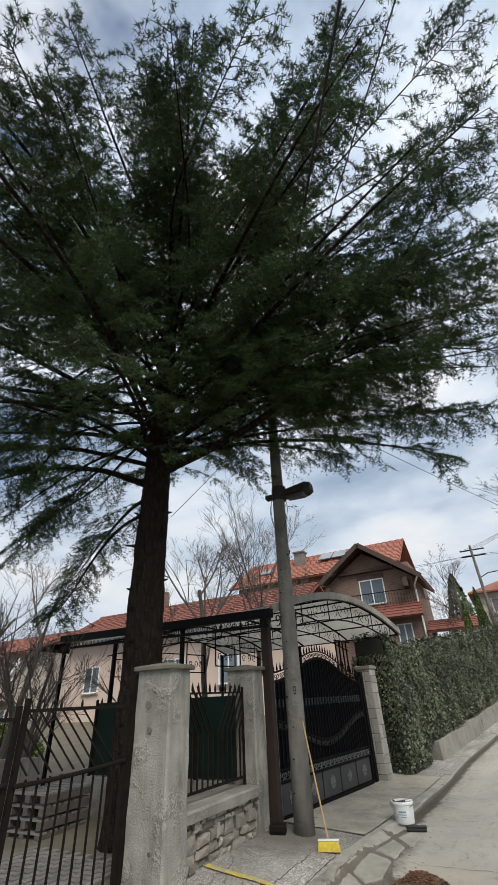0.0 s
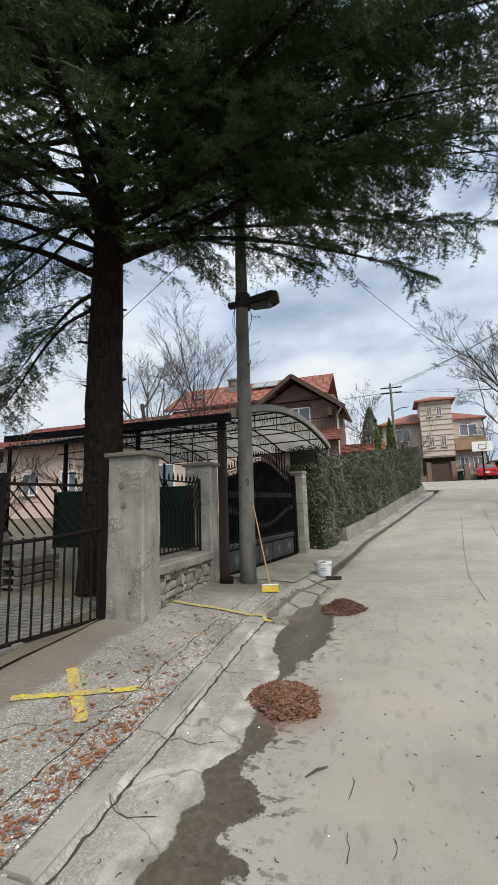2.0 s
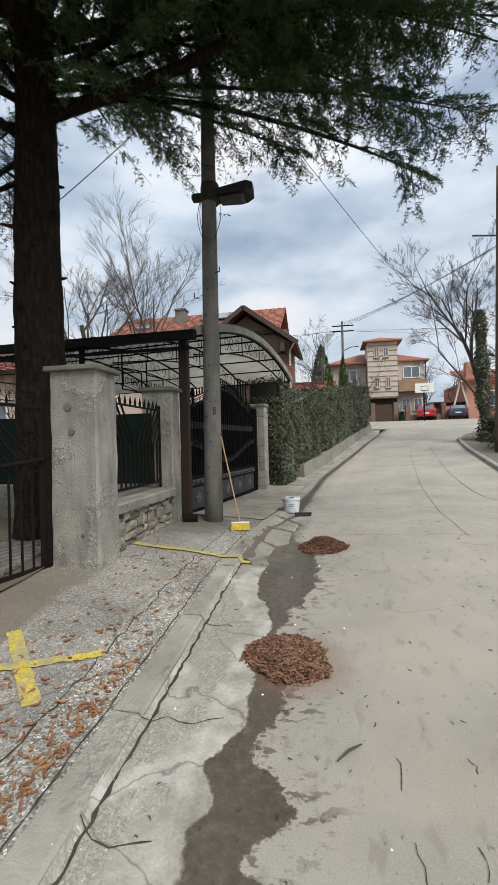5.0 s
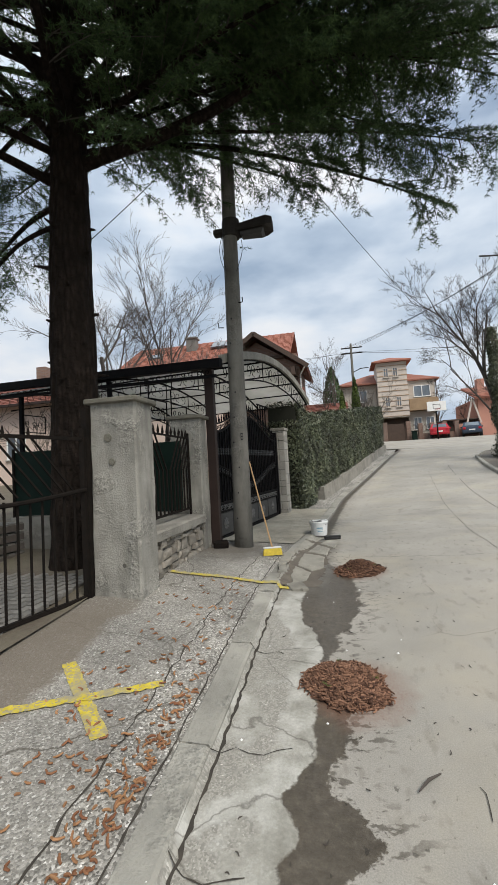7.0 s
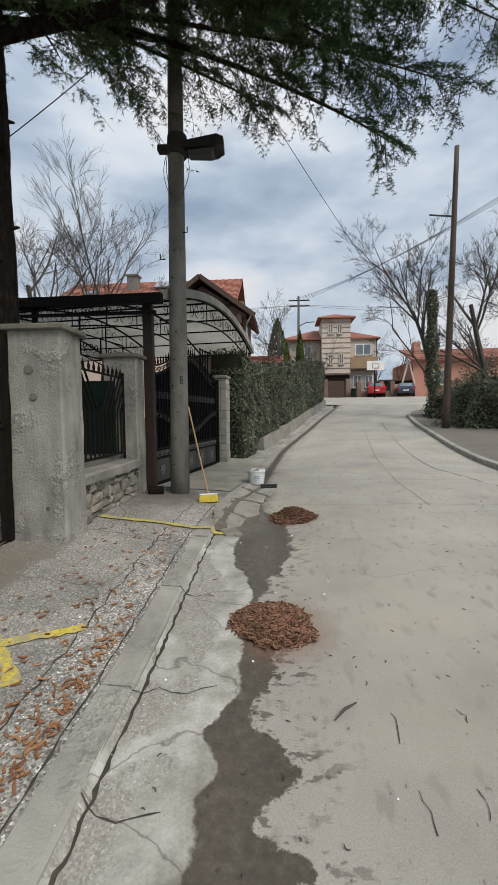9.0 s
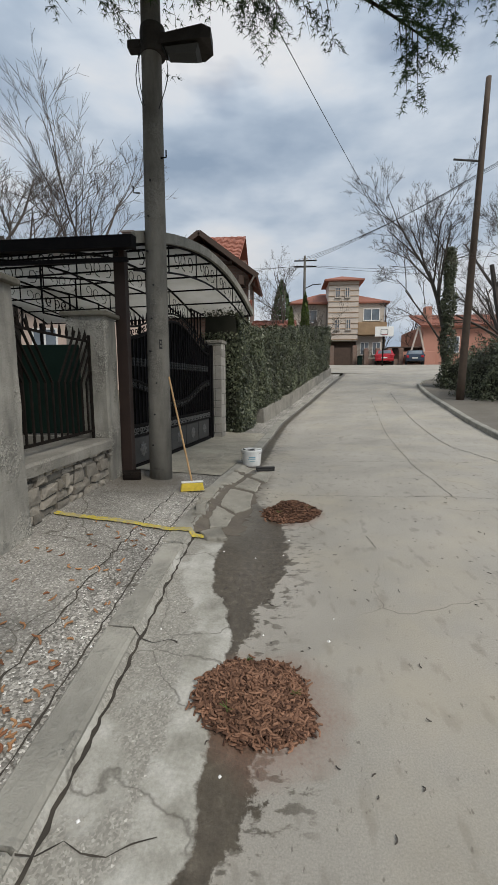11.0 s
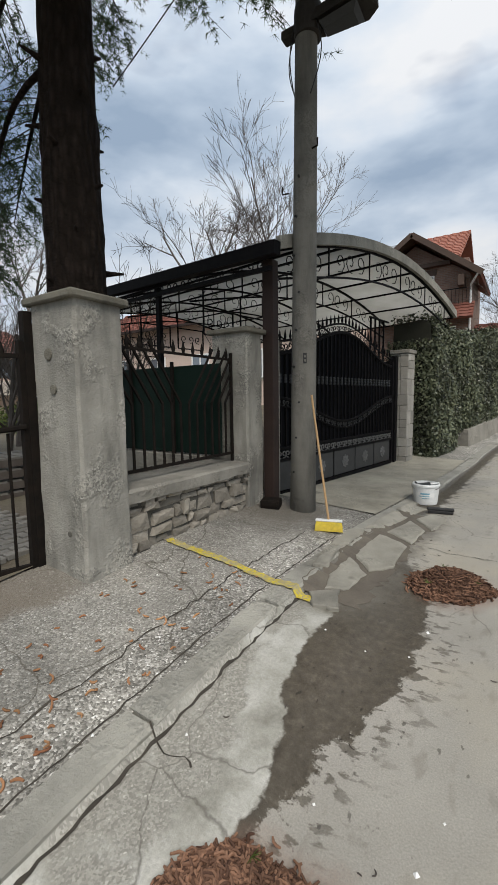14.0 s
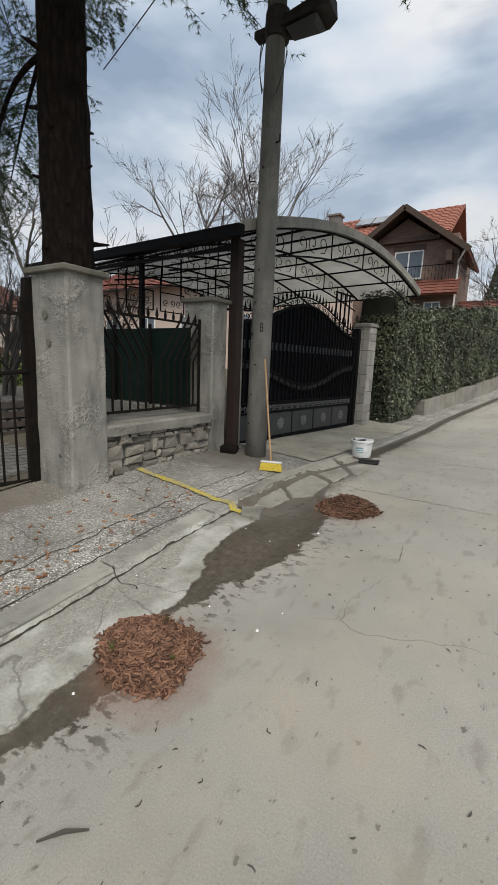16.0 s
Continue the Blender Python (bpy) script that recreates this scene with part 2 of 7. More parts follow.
    n.bump(n.math("ADD", n.noise(90, 5, 0.7), n.math("MULTIPLY", n.math("ADD", agg_in, smear_in), 1.2)), 0.5, 0.006)
    n.link(n.ramp(wet, [(0.0, 0.9), (1.0, 0.42)]), n.bsdf.inputs["Roughness"])
    return n.colour(col)


def pavement_material():
    n, u, v = ground_uv("pavement_aggregate")
    stones = n.cells(85)
    agg = n.ramp(stones.outputs["Color"], [(0.2, (0.14, 0.132, 0.115)), (0.5, (0.29, 0.277, 0.245)), (0.78, (0.46, 0.44, 0.395)), (0.93, (0.82, 0.8, 0.75))])
    tar = n.ramp(n.noise(45, 5, 0.7), [(0.3, (0.18, 0.172, 0.15)), (0.7, (0.31, 0.297, 0.263))])
    half = n.ramp(n.math("ADD", n.math("ADD", u, 1.0), n.math("MULTIPLY", n.math("SUBTRACT", n.noise(1.7, 5), 0.5), 0.35)), [(0.40, 0.0), (0.52, 1.0)])
    col = n.mix(n.math("ADD", n.math("MULTIPLY", half, 0.4), 0.55), tar, agg)
    blot = n.ramp(n.noise(1.1, 6, 0.6), [(0.32, 0.62), (0.6, 1.05)])
    col = n.mix(1.0, col, blot, "MULTIPLY")
    crk = n.cracks(0.85, 0.010)
    col = n.mix(n.math("MULTIPLY", crk, 0.85), col, (0.075, 0.065, 0.05))
    by_pole = n.math("MULTIPLY", n.ramp(n.math("ADD", n.math("MULTIPLY", u, -0.5), n.math("MULTIPLY", n.noise(2.6, 5), 0.35)), [(0.42, 0.0), (0.56, 1.0)]), n.ramp(n.math("DIVIDE", v, 20.0), [(0.325, 0.0), (0.355, 1.0), (0.385, 1.0), (0.41, 0.0)]))
    col = n.mix(n.math("MULTIPLY", by_pole, 0.75), col, (0.11, 0.095, 0.075))
    earth = n.math("MULTIPLY", n.ramp(n.math("ADD", n.math("MULTIPLY", u, -0.5), n.math("MULTIPLY", n.noise(1.9, 5), 0.3)), [(0.78, 0.0), (0.84, 1.0)]), n.ramp(n.math("DIVIDE", n.math("ADD", v, 10.0), 30.0), [(0.0, 1.0), (0.48, 1.0), (0.51, 0.0)]))
    col = n.mix(n.math("MULTIPLY", earth, 0.8), col, (0.15, 0.125, 0.095))
    h = n.math("ADD", n.ramp(stones.outputs["Distance"], [(0.0, 1.0), (0.6, 0.0)]), n.noise(25, 5, 0.7))
    n.bump(h, 0.6, 0.006)
    return n.colour(col)


def brick_material(name, c, c2, mortar, scale=1.0):
    n = Nodes(name, 0.9)
    b = n.t.nodes.new("ShaderNodeTexBrick")
    b.inputs["Scale"].default_value = scale
    b.inputs["Mortar Size"].default_value = 0.012
    b.inputs["Brick Width"].default_value, b.inputs["Row Height"].default_value = 0.26, 0.085
    b.inputs["Color1"].default_value, b.inputs["Color2"].default_value, b.inputs["Mortar"].default_value = (*c, 1), (*c2, 1), (*mortar, 1)
    sep = n.t.nodes.new("ShaderNodeSeparateXYZ")
    n.link(n.co, sep.inputs[0])
    com = n.t.nodes.new("ShaderNodeCombineXYZ")
    n.link(n.math("ADD", sep.outputs[0], sep.outputs[1]), com.inputs[0])
    n.link(sep.outputs[2], com.inputs[1])
    n.link(com.outputs[0], b.inputs["Vector"])
    col = n.mix(1.0, b.outputs["Color"], n.ramp(n.noise(0.8, 5), [(0.3, 0.75), (0.7, 1.1)]), "MULTIPLY")
    n.bump(b.outputs["Fac"], 0.4, -0.01)
    return n.colour(col)


def bark_material(name, c):
    n = Nodes(name, 0.95)
    v = n.scaled(11, 11, 3.4)
    plates = n.cells(1.6, v)
    ridge = n.ramp(plates.outputs["Distance"], [(0.1, tuple(x * 1.5 for x in c)), (0.6, tuple(x * 0.5 for x in c))])
    col = n.mix(0.5, ridge, n.ramp(n.noise(3, 6, 0.7), [(0.3, tuple(x * 0.6 for x in c)), (0.7, tuple(x * 1.4 for x in c))]))
    n.bsdf.inputs["Specular IOR Level"].default_value = 0.1
    n.bump(n.math("SUBTRACT", n.noise(12, 6, 0.7), plates.outputs["Distance"]), 1.0, 0.12)
    return n.colour(col)


MAT_ROAD, MAT_PAVE = road_material(), pavement_material()
MAT_KERB = concrete("kerb_concrete", (0.31, 0.30, 0.26), 0.2)
MAT_PILLAR = concrete("weathered_concrete", (0.275, 0.265, 0.232), 0.85, 0.75)
MAT_SILL = concrete("sill_concrete", (0.245, 0.232, 0.20), 0.2)
MAT_FASCIA = concrete("weathered_fascia", (0.25, 0.24, 0.205), 0.5)
MAT_DIRT = plain("damp_gutter_dirt", (0.10, 0.085, 0.068), (0.16, 0.14, 0.11), 5, 0.9, 0, 0.6, 0.006, 60)
MAT_SLAB = concrete("slab_concrete", (0.30, 0.285, 0.24), 0.2)
MAT_STONE = plain("rubble_stone", (0.36, 0.33, 0.275), (0.22, 0.195, 0.16), 6, 0.9, 0, 0.8, 0.02, 30, island=0.5)
MAT_MORTAR = plain("mortar", (0.10, 0.095, 0.08), (0.06, 0.055, 0.045), 7, 0.95)
MAT_IRON = plain("black_painted_iron", (0.006, 0.006, 0.007), (0.011, 0.010, 0.010), 12, 0.55, 0.0, 0.15, 0.002, gloss=0.06)
MAT_IRON_OLD = plain("old_dark_iron", (0.010, 0.009, 0.008), (0.02, 0.015, 0.012), 14, 0.75, 0.0, 0.3, 0.002, gloss=0.06)
MAT_RUST = plain("brown_painted_steel", (0.036, 0.023, 0.019), (0.024, 0.016, 0.014), 5, 0.65, 0.0, 0.2, gloss=0.25)
MAT_SILVER = plain("silver_brushed_iron", (0.19, 0.19, 0.185), (0.08, 0.08, 0.08), 25, 0.55, 0.2)
MAT_GATE_SHEET = plain("gate_sheet_black", (0.005, 0.006, 0.008), (0.009, 0.009, 0.011), 3, 0.55, 0.0, 0.1, 0.002, gloss=0.07)
MAT_GATE_PANEL = plain("gate_panel_grey", (0.055, 0.057, 0.058), (0.035, 0.036, 0.037), 5, 0.5, 0.3, 0.15)
MAT_CAP = concrete("mossy_cap_concrete", (0.155, 0.145, 0.115), 0.3)
MAT_POLE = concrete("pole_concrete", (0.175, 0.167, 0.145), 0.8)
MAT_LAMP = plain("lamp_housing", (0.03, 0.026, 0.023), (0.05, 0.045, 0.04), 9, 0.65, gloss=0.2)


def worn_paint():
    n = Nodes("worn_yellow_paint", 0.85)
    y = n.ramp(n.noise(20, 5, 0.6), [(0.3, (0.44, 0.345, 0.03)), (0.7, (0.64, 0.51, 0.045))])
    gone = n.math("MAXIMUM", n.ramp(n.noise(7, 7, 0.7), [(0.46, 0.0), (0.6, 0.85)]), n.ramp(n.cells(85).outputs["Color"], [(0.6, 0.0), (0.72, 0.8)]))
    n.bump(n.noise(80, 4, 0.7), 0.6, 0.006)
    return n.colour(n.mix(gone, y, (0.27, 0.25, 0.20)))


MAT_YELLOW = worn_paint()
MAT_SOIL = plain("yard_soil", (0.10, 0.083, 0.062), (0.16, 0.145, 0.10), 1.6, 0.95, 0, 0.7, 0.02, 30)
MAT_GRASS = plain("rough_verge", (0.10, 0.10, 0.05), (0.15, 0.125, 0.075), 1.1, 0.95, 0, 0.7, 0.03, 25)
MAT_BARK = bark_material("cedar_bark", (0.032, 0.024, 0.019))
MAT_TWIG = plain("bare_twig_bark", (0.085, 0.07, 0.06), (0.13, 0.115, 0.10), 6, 0.9)
MAT_TWIG_DARK = plain("dark_bark", (0.055, 0.045, 0.038), (0.09, 0.078, 0.066), 5, 0.9)
MAT_NEEDLE = leaf("cedar_needles", (0.022, 0.044, 0.020), (0.076, 0.122, 0.044), 0.7, 0.2)
MAT_IVY = leaf("ivy_leaves", (0.033, 0.042, 0.024), (0.13, 0.143, 0.085), 0.42, 0.4)
# near-black colour that paints the shade deep between the leaves
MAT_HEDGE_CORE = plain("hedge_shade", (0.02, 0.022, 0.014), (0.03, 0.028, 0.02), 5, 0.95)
MAT_THUJA = leaf("thuja_leaves", (0.05, 0.075, 0.018), (0.10, 0.13, 0.03), 0.6)
MAT_DEBRIS = leaf("dry_catkins", (0.055, 0.029, 0.020), (0.25, 0.138, 0.088), 0.85)
MAT_LEAF_DRY = leaf("dry_leaves", (0.20, 0.085, 0.045), (0.36, 0.20, 0.10), 0.85)
MAT_PLASTIC = plain("white_plastic", (0.72, 0.73, 0.72), (0.62, 0.63, 0.61), 8, 0.4, 0, 0.05)
MAT_LABEL = plain("blue_print", (0.18, 0.36, 0.45), None, 10, 0.5)
MAT_WOOD = plain("broom_wood", (0.42, 0.27, 0.13), (0.33, 0.2, 0.09), 15, 0.6)
MAT_BRISTLE = plain("yellow_bristles", (0.72, 0.55, 0.06), (0.5, 0.38, 0.05), 30, 0.7)
MAT_RUBBER = plain("black_rubber", (0.02, 0.02, 0.02), None, 10, 0.7)
MAT_GREEN = plain("dark_green_sheet", (0.004, 0.013, 0.009), (0.008, 0.02, 0.015), 2.5, 0.6, 0.0, 0.15, gloss=0.12)
MAT_STONE_CLAD = plain("stone_cladding", (0.42, 0.40, 0.355), (0.30, 0.285, 0.25), 5, 0.9, 0, 0.5, 0.006, 50, island=0.35)
MAT_TILE = plain("red_roof_tile", (0.37, 0.145, 0.095), (0.29, 0.115, 0.08), 2.0, 0.85, 0, 0.3, 0.01, 30, island=0.3)
MAT_TILE_OLD = plain("old_roof_tile", (0.27, 0.095, 0.065), (0.18, 0.075, 0.055), 1.5, 0.9, 0, 0.3, 0.01, 20, island=0.4)
MAT_BRICK = brick_material("brown_brick", (0.17, 0.10, 0.075), (0.235, 0.145, 0.108), (0.2, 0.17, 0.145))
MAT_PINK = plain("pink_render", (0.58, 0.46, 0.39), (0.52, 0.41, 0.345), 0.7, 0.9)
MAT_CREAM = plain("cream_render", (0.48, 0.425, 0.365), (0.42, 0.37, 0.315), 0.6, 0.9)
MAT_BEIGE = plain("beige_cladding", (0.56, 0.495, 0.43), (0.49, 0.43, 0.37), 1.5, 0.85)
MAT_TAN = plain("tan_balcony", (0.33, 0.225, 0.13), None, 2, 0.8)
MAT_SALMON = plain("salmon_wall", (0.46, 0.23, 0.17), (0.39, 0.19, 0.14), 0.8, 0.9)
MAT_WHITE = plain("white_paint", (0.78, 0.78, 0.76), (0.68, 0.68, 0.66), 3, 0.6)
MAT_DARKWOOD = plain("dark_stained_wood", (0.05, 0.03, 0.02), (0.075, 0.045, 0.03), 4, 0.7)
MAT_POLEWOOD = plain("wooden_pole", (0.085, 0.06, 0.043), (0.055, 0.04, 0.03), 6, 0.9)
MAT_RED = plain("red_car_paint", (0.42, 0.02, 0.03), (0.36, 0.018, 0.025), 2, 0.25, 0.0, 0.02)
MAT_BLUE = plain("dark_blue_car_paint", (0.035, 0.05, 0.075), (0.03, 0.042, 0.065), 2, 0.25, 0.0, 0.02)
MAT_TYRE = plain("tyre", (0.02, 0.02, 0.02), None, 8, 0.9)
MAT_PAVER = plain("grey_pavers", (0.21, 0.20, 0.18), (0.15, 0.145, 0.13), 2, 0.9, 0, 0.4, 0.006, 50, island=0.3)


def glass_material(name, c, rough=0.05):
    n = Nodes(name, rough)
    n.bsdf.inputs["Specular IOR Level"].default_value = 0.8
    return n.colour(n.mix(n.ramp(n.noise(0.6, 3), [(0.4, 0.0), (0.6, 1.0)]), c, tuple(v * 1.6 for v in c)))


MAT_GLASS = glass_material("window_glass", (0.10, 0.12, 0.14))


def sheet_material():
    """Translucent weathered canopy sheet."""
    n = Nodes("canopy_sheet", 0.5)
    tr = n.t.nodes.new("ShaderNodeBsdfTranslucent")
    col = n.ramp(n.noise(1.2, 6, 0.6), [(0.3, (0.50, 0.49, 0.45)), (0.7, (0.72, 0.71, 0.68))])
    n.link(col, tr.inputs["Color"])
    mixn = n.node("ShaderNodeMixShader", Fac=0.72)
    out = n.t.nodes["Material Output"]
    n.link(n.bsdf.outputs[0], mixn.inputs[1])
    n.link(tr.outputs[0], mixn.inputs[2])
    n.link(mixn.outputs[0], out.inputs["Surface"])
    return n.colour(col)


MAT_SHEET = sheet_material()

# ---- mesh building ----
UNIT = 0.83  # metres in one unit of the plan that follows
I4 = Matrix.Identity(4)


class Shape:
    """Collects vertices and faces; m maps local to world."""

    def __init__(self, m=I4):
        self.v, self.f, self.m = [], [], m

    def add(self, verts, faces):
        k = len(self.v)
        self.v += [tuple(self.m @ Vector(p)) for p in verts]
        self.f += [tuple(i + k for i in q) for q in faces]
        return self

    def box(self, lo, hi, b=0.0):
        """A box with chamfered edges of width b."""
        (x0, y0, z0), (x1, y1, z1) = lo, hi
        if b <= 0:
            v = [(x, y, z) for z in (z0, z1) for y in (y0, y1) for x in (x0, x1)]
            return self.add(v, [(0, 2, 3, 1), (4, 5, 7, 6), (0, 1, 5, 4), (2, 6, 7, 3), (0, 4, 6, 2), (1, 3, 7, 5)])
        v, at = [], {}
        for ix, x in enumerate((x0, x1)):
            for iy, y in enumerate((y0, y1)):
                for iz, z in enumerate((z0, z1)):
                    sx, sy, sz = (b if ix == 0 else -b), (b if iy == 0 else -b), (b if iz == 0 else -b)
                    for ax, p in enumerate(((x, y + sy, z + sz), (x + sx, y, z + sz), (x + sx, y + sy, z))):
                        at[ix, iy, iz, ax] = len(v)
                        v.append(p)
        f = []
        for i in (0, 1):
            f.append(tuple(at[i, a, c, 0] for a, c in ((0, 0), (1, 0), (1, 1), (0, 1))))
            f.append(tuple(at[a, i, c, 1] for a, c in ((0, 0), (1, 0), (1, 1), (0, 1))))
            f.append(tuple(at[a, c, i, 2] for a, c in ((0, 0), (1, 0), (1, 1), (0, 1))))
            for j in (0, 1):
                f.append((at[i, j, 0, 0], at[i, j, 1, 0], at[i, j, 1, 1], at[i, j, 0, 1]))
                f.append((at[i, 0, j, 0], at[i, 1, j, 0], at[i, 1, j, 2], at[i, 0, j, 2]))
                f.append((at[0, i, j, 1], at[1, i, j, 1], at[1, i, j, 2], at[0, i, j, 2]))
                for c in (0, 1):
                    f.append((at[i, j, c, 0], at[i, j, c, 1], at[i, j, c, 2]))
        return self.add(v, f)

    def tube(self, pts, r, sides=6, cap=True, flat=1.0):
        """A tube along pts; r is one radius or one for each point."""
        pts = [Vector(p) for p in pts]
        rs = [r] * len(pts) if isinstance(r, (int, float)) else list(r)
        v, f = [], []
        d0 = (pts[1] - pts[0]).normalized()
        up = Vector((0, 0, 1)) if abs(d0.z) < 0.9 else Vector((1, 0, 0))
        side = d0.cross(up).normalized()
        for i, p in enumerate(pts):
            d = (pts[min(i + 1, len(pts) - 1)] - pts[max(i - 1, 0)]).normalized()
            side = (side - d * side.dot(d))
            side = side.normalized() if side.length > 1e-6 else d.orthogonal().normalized()
            o = d.cross(side)
            for k in range(sides):
                a = 2 * math.pi * (k + 0.5) / sides
                v.append(p + (side * math.cos(a) + o * math.sin(a) * flat) * rs[i])
        for i in range(len(pts) - 1):
            for k in range(sides):
                a, b = i * sides + k, i * sides + (k + 1) % sides
                f.append((a, b, b + sides, a + sides))
        if cap:
            f.append(tuple(range(sides - 1, -1, -1)))
            f.append(tuple(range(len(v) - sides, len(v))))
        return self.add(v, f)

    def bar(self, a, b, w=0.02, h=None):
        """A square bar from a to b."""
        a, b = Vector(a), Vector(b)
        d = (b - a).normalized()
        s = d.cross(Vector((0, 0, 1))) if abs(d.z) < 0.95 else Vector((1, 0, 0))
        s = s.normalized() * w / 2
        o = d.cross(s.normalized()).normalized() * (h or w) / 2
        v = [p + x * s + y * o for p in (a, b) for x, y in ((-1, -1), (1, -1), (1, 1), (-1, 1))]
        return self.add(v, [(3, 2, 1, 0), (4, 5, 6, 7)] + [(k, (k + 1) % 4, (k + 1) % 4 + 4, k + 4) for k in range(4)])

    def prism(self, poly, a, b):
        """poly (points in the plane) swept by the vector from a to b, both 3D offsets of the polygon's own 3D points."""
        n = len(poly)
        v = [Vector(p) + Vector(a) for p in poly] + [Vector(p) + Vector(b) for p in poly]
        return self.add(v, [tuple(range(n - 1, -1, -1)), tuple(range(n, 2 * n))] + [(k, (k + 1) % n, (k + 1) % n + n, k + n) for k in range(n)])

    def lathe(self, rings, sides=20):
        """rings: (radius, z) about the local z axis."""
        v = [(r * math.cos(2 * math.pi * k / sides), r * math.sin(2 * math.pi * k / sides), z) for r, z in rings for k in range(sides)]
        f = [(i * sides + k, i * sides + (k + 1) % sides, (i + 1) * sides + (k + 1) % sides, (i + 1) * sides + k) for i in range(len(rings) - 1) for k in range(sides)]
        return self.add(v, f + [tuple(range(sides - 1, -1, -1)), tuple(range(len(v) - sides, len(v)))])

    def scroll(self, c, ux, uz, r, turn=1, thick=0.008):
        """A small C-scroll of flat bar in the plane of ux and uz."""
        c, ux, uz = Vector(c), Vector(ux), Vector(uz)
        pts = [c + (ux * math.cos(a) * turn + uz * math.sin(a)) * (r * (1 - 0.75 * k / 9)) for k, a in ((k, -1.9 + k * 0.78) for k in range(10))]
        return self.tube(pts, thick, 4)

    def mesh(self, name, mat, smooth=False):
        me = bpy.data.meshes.new(name)
        me.from_pydata([(a * UNIT, b * UNIT, c * UNIT) for a, b, c in self.v], [], self.f)
        me.materials.append(mat)
        if smooth:
            me.polygons.foreach_set("use_smooth", [True] * len(me.polygons))
        me.update()
        return me


def part(name, shape, mat, parent=None, label="", smooth=False, **tags):
    """Links a shape as one mesh object, under a thing or part where given."""
    ob = new(name, shape.mesh(name, mat, smooth))
    ob.parent = parent
    return tagged(ob, label, **tags)


def thing(name, label, category, at=(0, 0, 0), group="", kind=""):
    """An Empty at the thing's base, whose parts are built in world places."""
    ob = new(name)
    ob.location = Vector(at) * UNIT
    ob.empty_display_size = 0.2
    return tagged(ob, label, category, group, kind)


def under(ob, parent):
    """Parents a mesh that was built in world places under an Empty that stands off the origin."""
    ob.parent = parent
    ob.matrix_parent_inverse = Matrix.Translation(-Vector(parent.location))
    return ob


def raw(name, verts, faces, mat, parent=None, label="", smooth=False, **tags):
    """One mesh from numpy arrays of vertices and equal-sized faces."""
    me = bpy.data.meshes.new(name)
    nf, k = faces.shape
    me.vertices.add(len(verts))
    me.vertices.foreach_set("co", np.ascontiguousarray(np.asarray(verts) * UNIT, dtype=np.float32).ravel())
    me.loops.add(nf * k)
    me.loops.foreach_set("vertex_index", np.ascontiguousarray(faces, dtype=np.int32).ravel())
    me.polygons.add(nf)
    me.polygons.foreach_set("loop_start", np.arange(0, nf * k, k, dtype=np.int32))
    if smooth:
        me.polygons.foreach_set("use_smooth", np.ones(nf, dtype=bool))
    me.materials.append(mat)
    me.update(calc_edges=True)
    ob = new(name, me)
    if parent is not None:
        under(ob, parent)
    return tagged(ob, label, **tags)


def lerp_table(x, xs, ys):
    return np.interp(x, xs, ys)


# ---- the lie of the land ----
BASE_Y = (-40, -10, 0, 3.07, 4.28, 5.5, 7.5, 9, 12.4, 14.8, 20, 24, 30, 44, 60, 200)
BASE_Z = (-3, -1.0, -0.29, -0.075, 0.012, 0.10, 0.155, 0.165, 0.16, 0.30, 0.82, 1.35, 2.02, 3.25, 3.7, 5.0)
KERB_Y = (-40, 5.5, 7, 9, 12, 14.8, 20, 30, 32)
KERB_X = (-2.55, -2.55, -2.48, -2.22, -2.02, -1.75, -0.55, 2.0, 2.4)


def base_z(y):
    """Smoothed height of the kerb line."""
    return sum(np.interp(y + o, BASE_Y, BASE_Z) * w for o, w in ((-0.8, 0.2), (-0.4, 0.2), (0, 0.2), (0.4, 0.2), (0.8, 0.2)))


def kerb_x(y):
    return sum(np.interp(y + o, KERB_Y, KERB_X) for o in (-0.8, -0.4, 0, 0.4, 0.8)) / 5


def ground_z(x, y):
    d = np.asarray(x - kerb_x(y), dtype=float)
    steep = np.interp(y, (6.5, 8.5, 11.5, 13), (0.105, 0.045, 0.03, 0.05))
    left = np.where(d < -1.7, 1.7 + 0.12 * np.clip(-d - 1.7, 0, 8), -d) * steep
    right = np.interp(d, (0, 0.03, 0.55, 0.75, 2.6, 6), (0, -0.045, -0.06, -0.09, 0.03, 0.06)) * np.interp(y, (6, 8.5), (1, 0.5)) * np.interp(y, (20, 28), (1, 0.3))
    return base_z(y) + np.where(d < 0, left, right)


def gz(x, y):
    return float(ground_z(x, y))


def sheet(name, ds, ys, mat, label, raise_by=0.0, rough=0.0, from_kerb=True):
    """A ground sheet on a grid of distances from the kerb and of y, with u, v in metres."""
    D, Y = np.meshgrid(np.array(ds), np.array(ys))
    X = kerb_x(Y) + D if from_kerb else D
    Z = ground_z(X, Y) + raise_by
    if rough:
        Z = Z + np.array([noise.noise((x * 1.7, y * 1.7, 0)) for x, y in zip(X.ravel(), Y.ravel())]).reshape(X.shape) * rough
    nx, ny = len(ds), len(ys)
    verts = np.stack([X, Y, Z], -1).reshape(-1, 3)
    i = np.arange(nx * ny).reshape(ny, nx)
    faces = np.stack([i[:-1, :-1], i[:-1, 1:], i[1:, 1:], i[1:, :-1]], -1).reshape(-1, 4)
    ob = raw(name, verts, faces, mat, None, label, True, kind="structure")
    uv = ob.data.uv_layers.new(name="metres")
    flat = np.stack([D, Y], -1).reshape(-1, 2)[faces.ravel()]
    uv.data.foreach_set("uv", np.ascontiguousarray(flat, dtype=np.float32).ravel())
    return ob


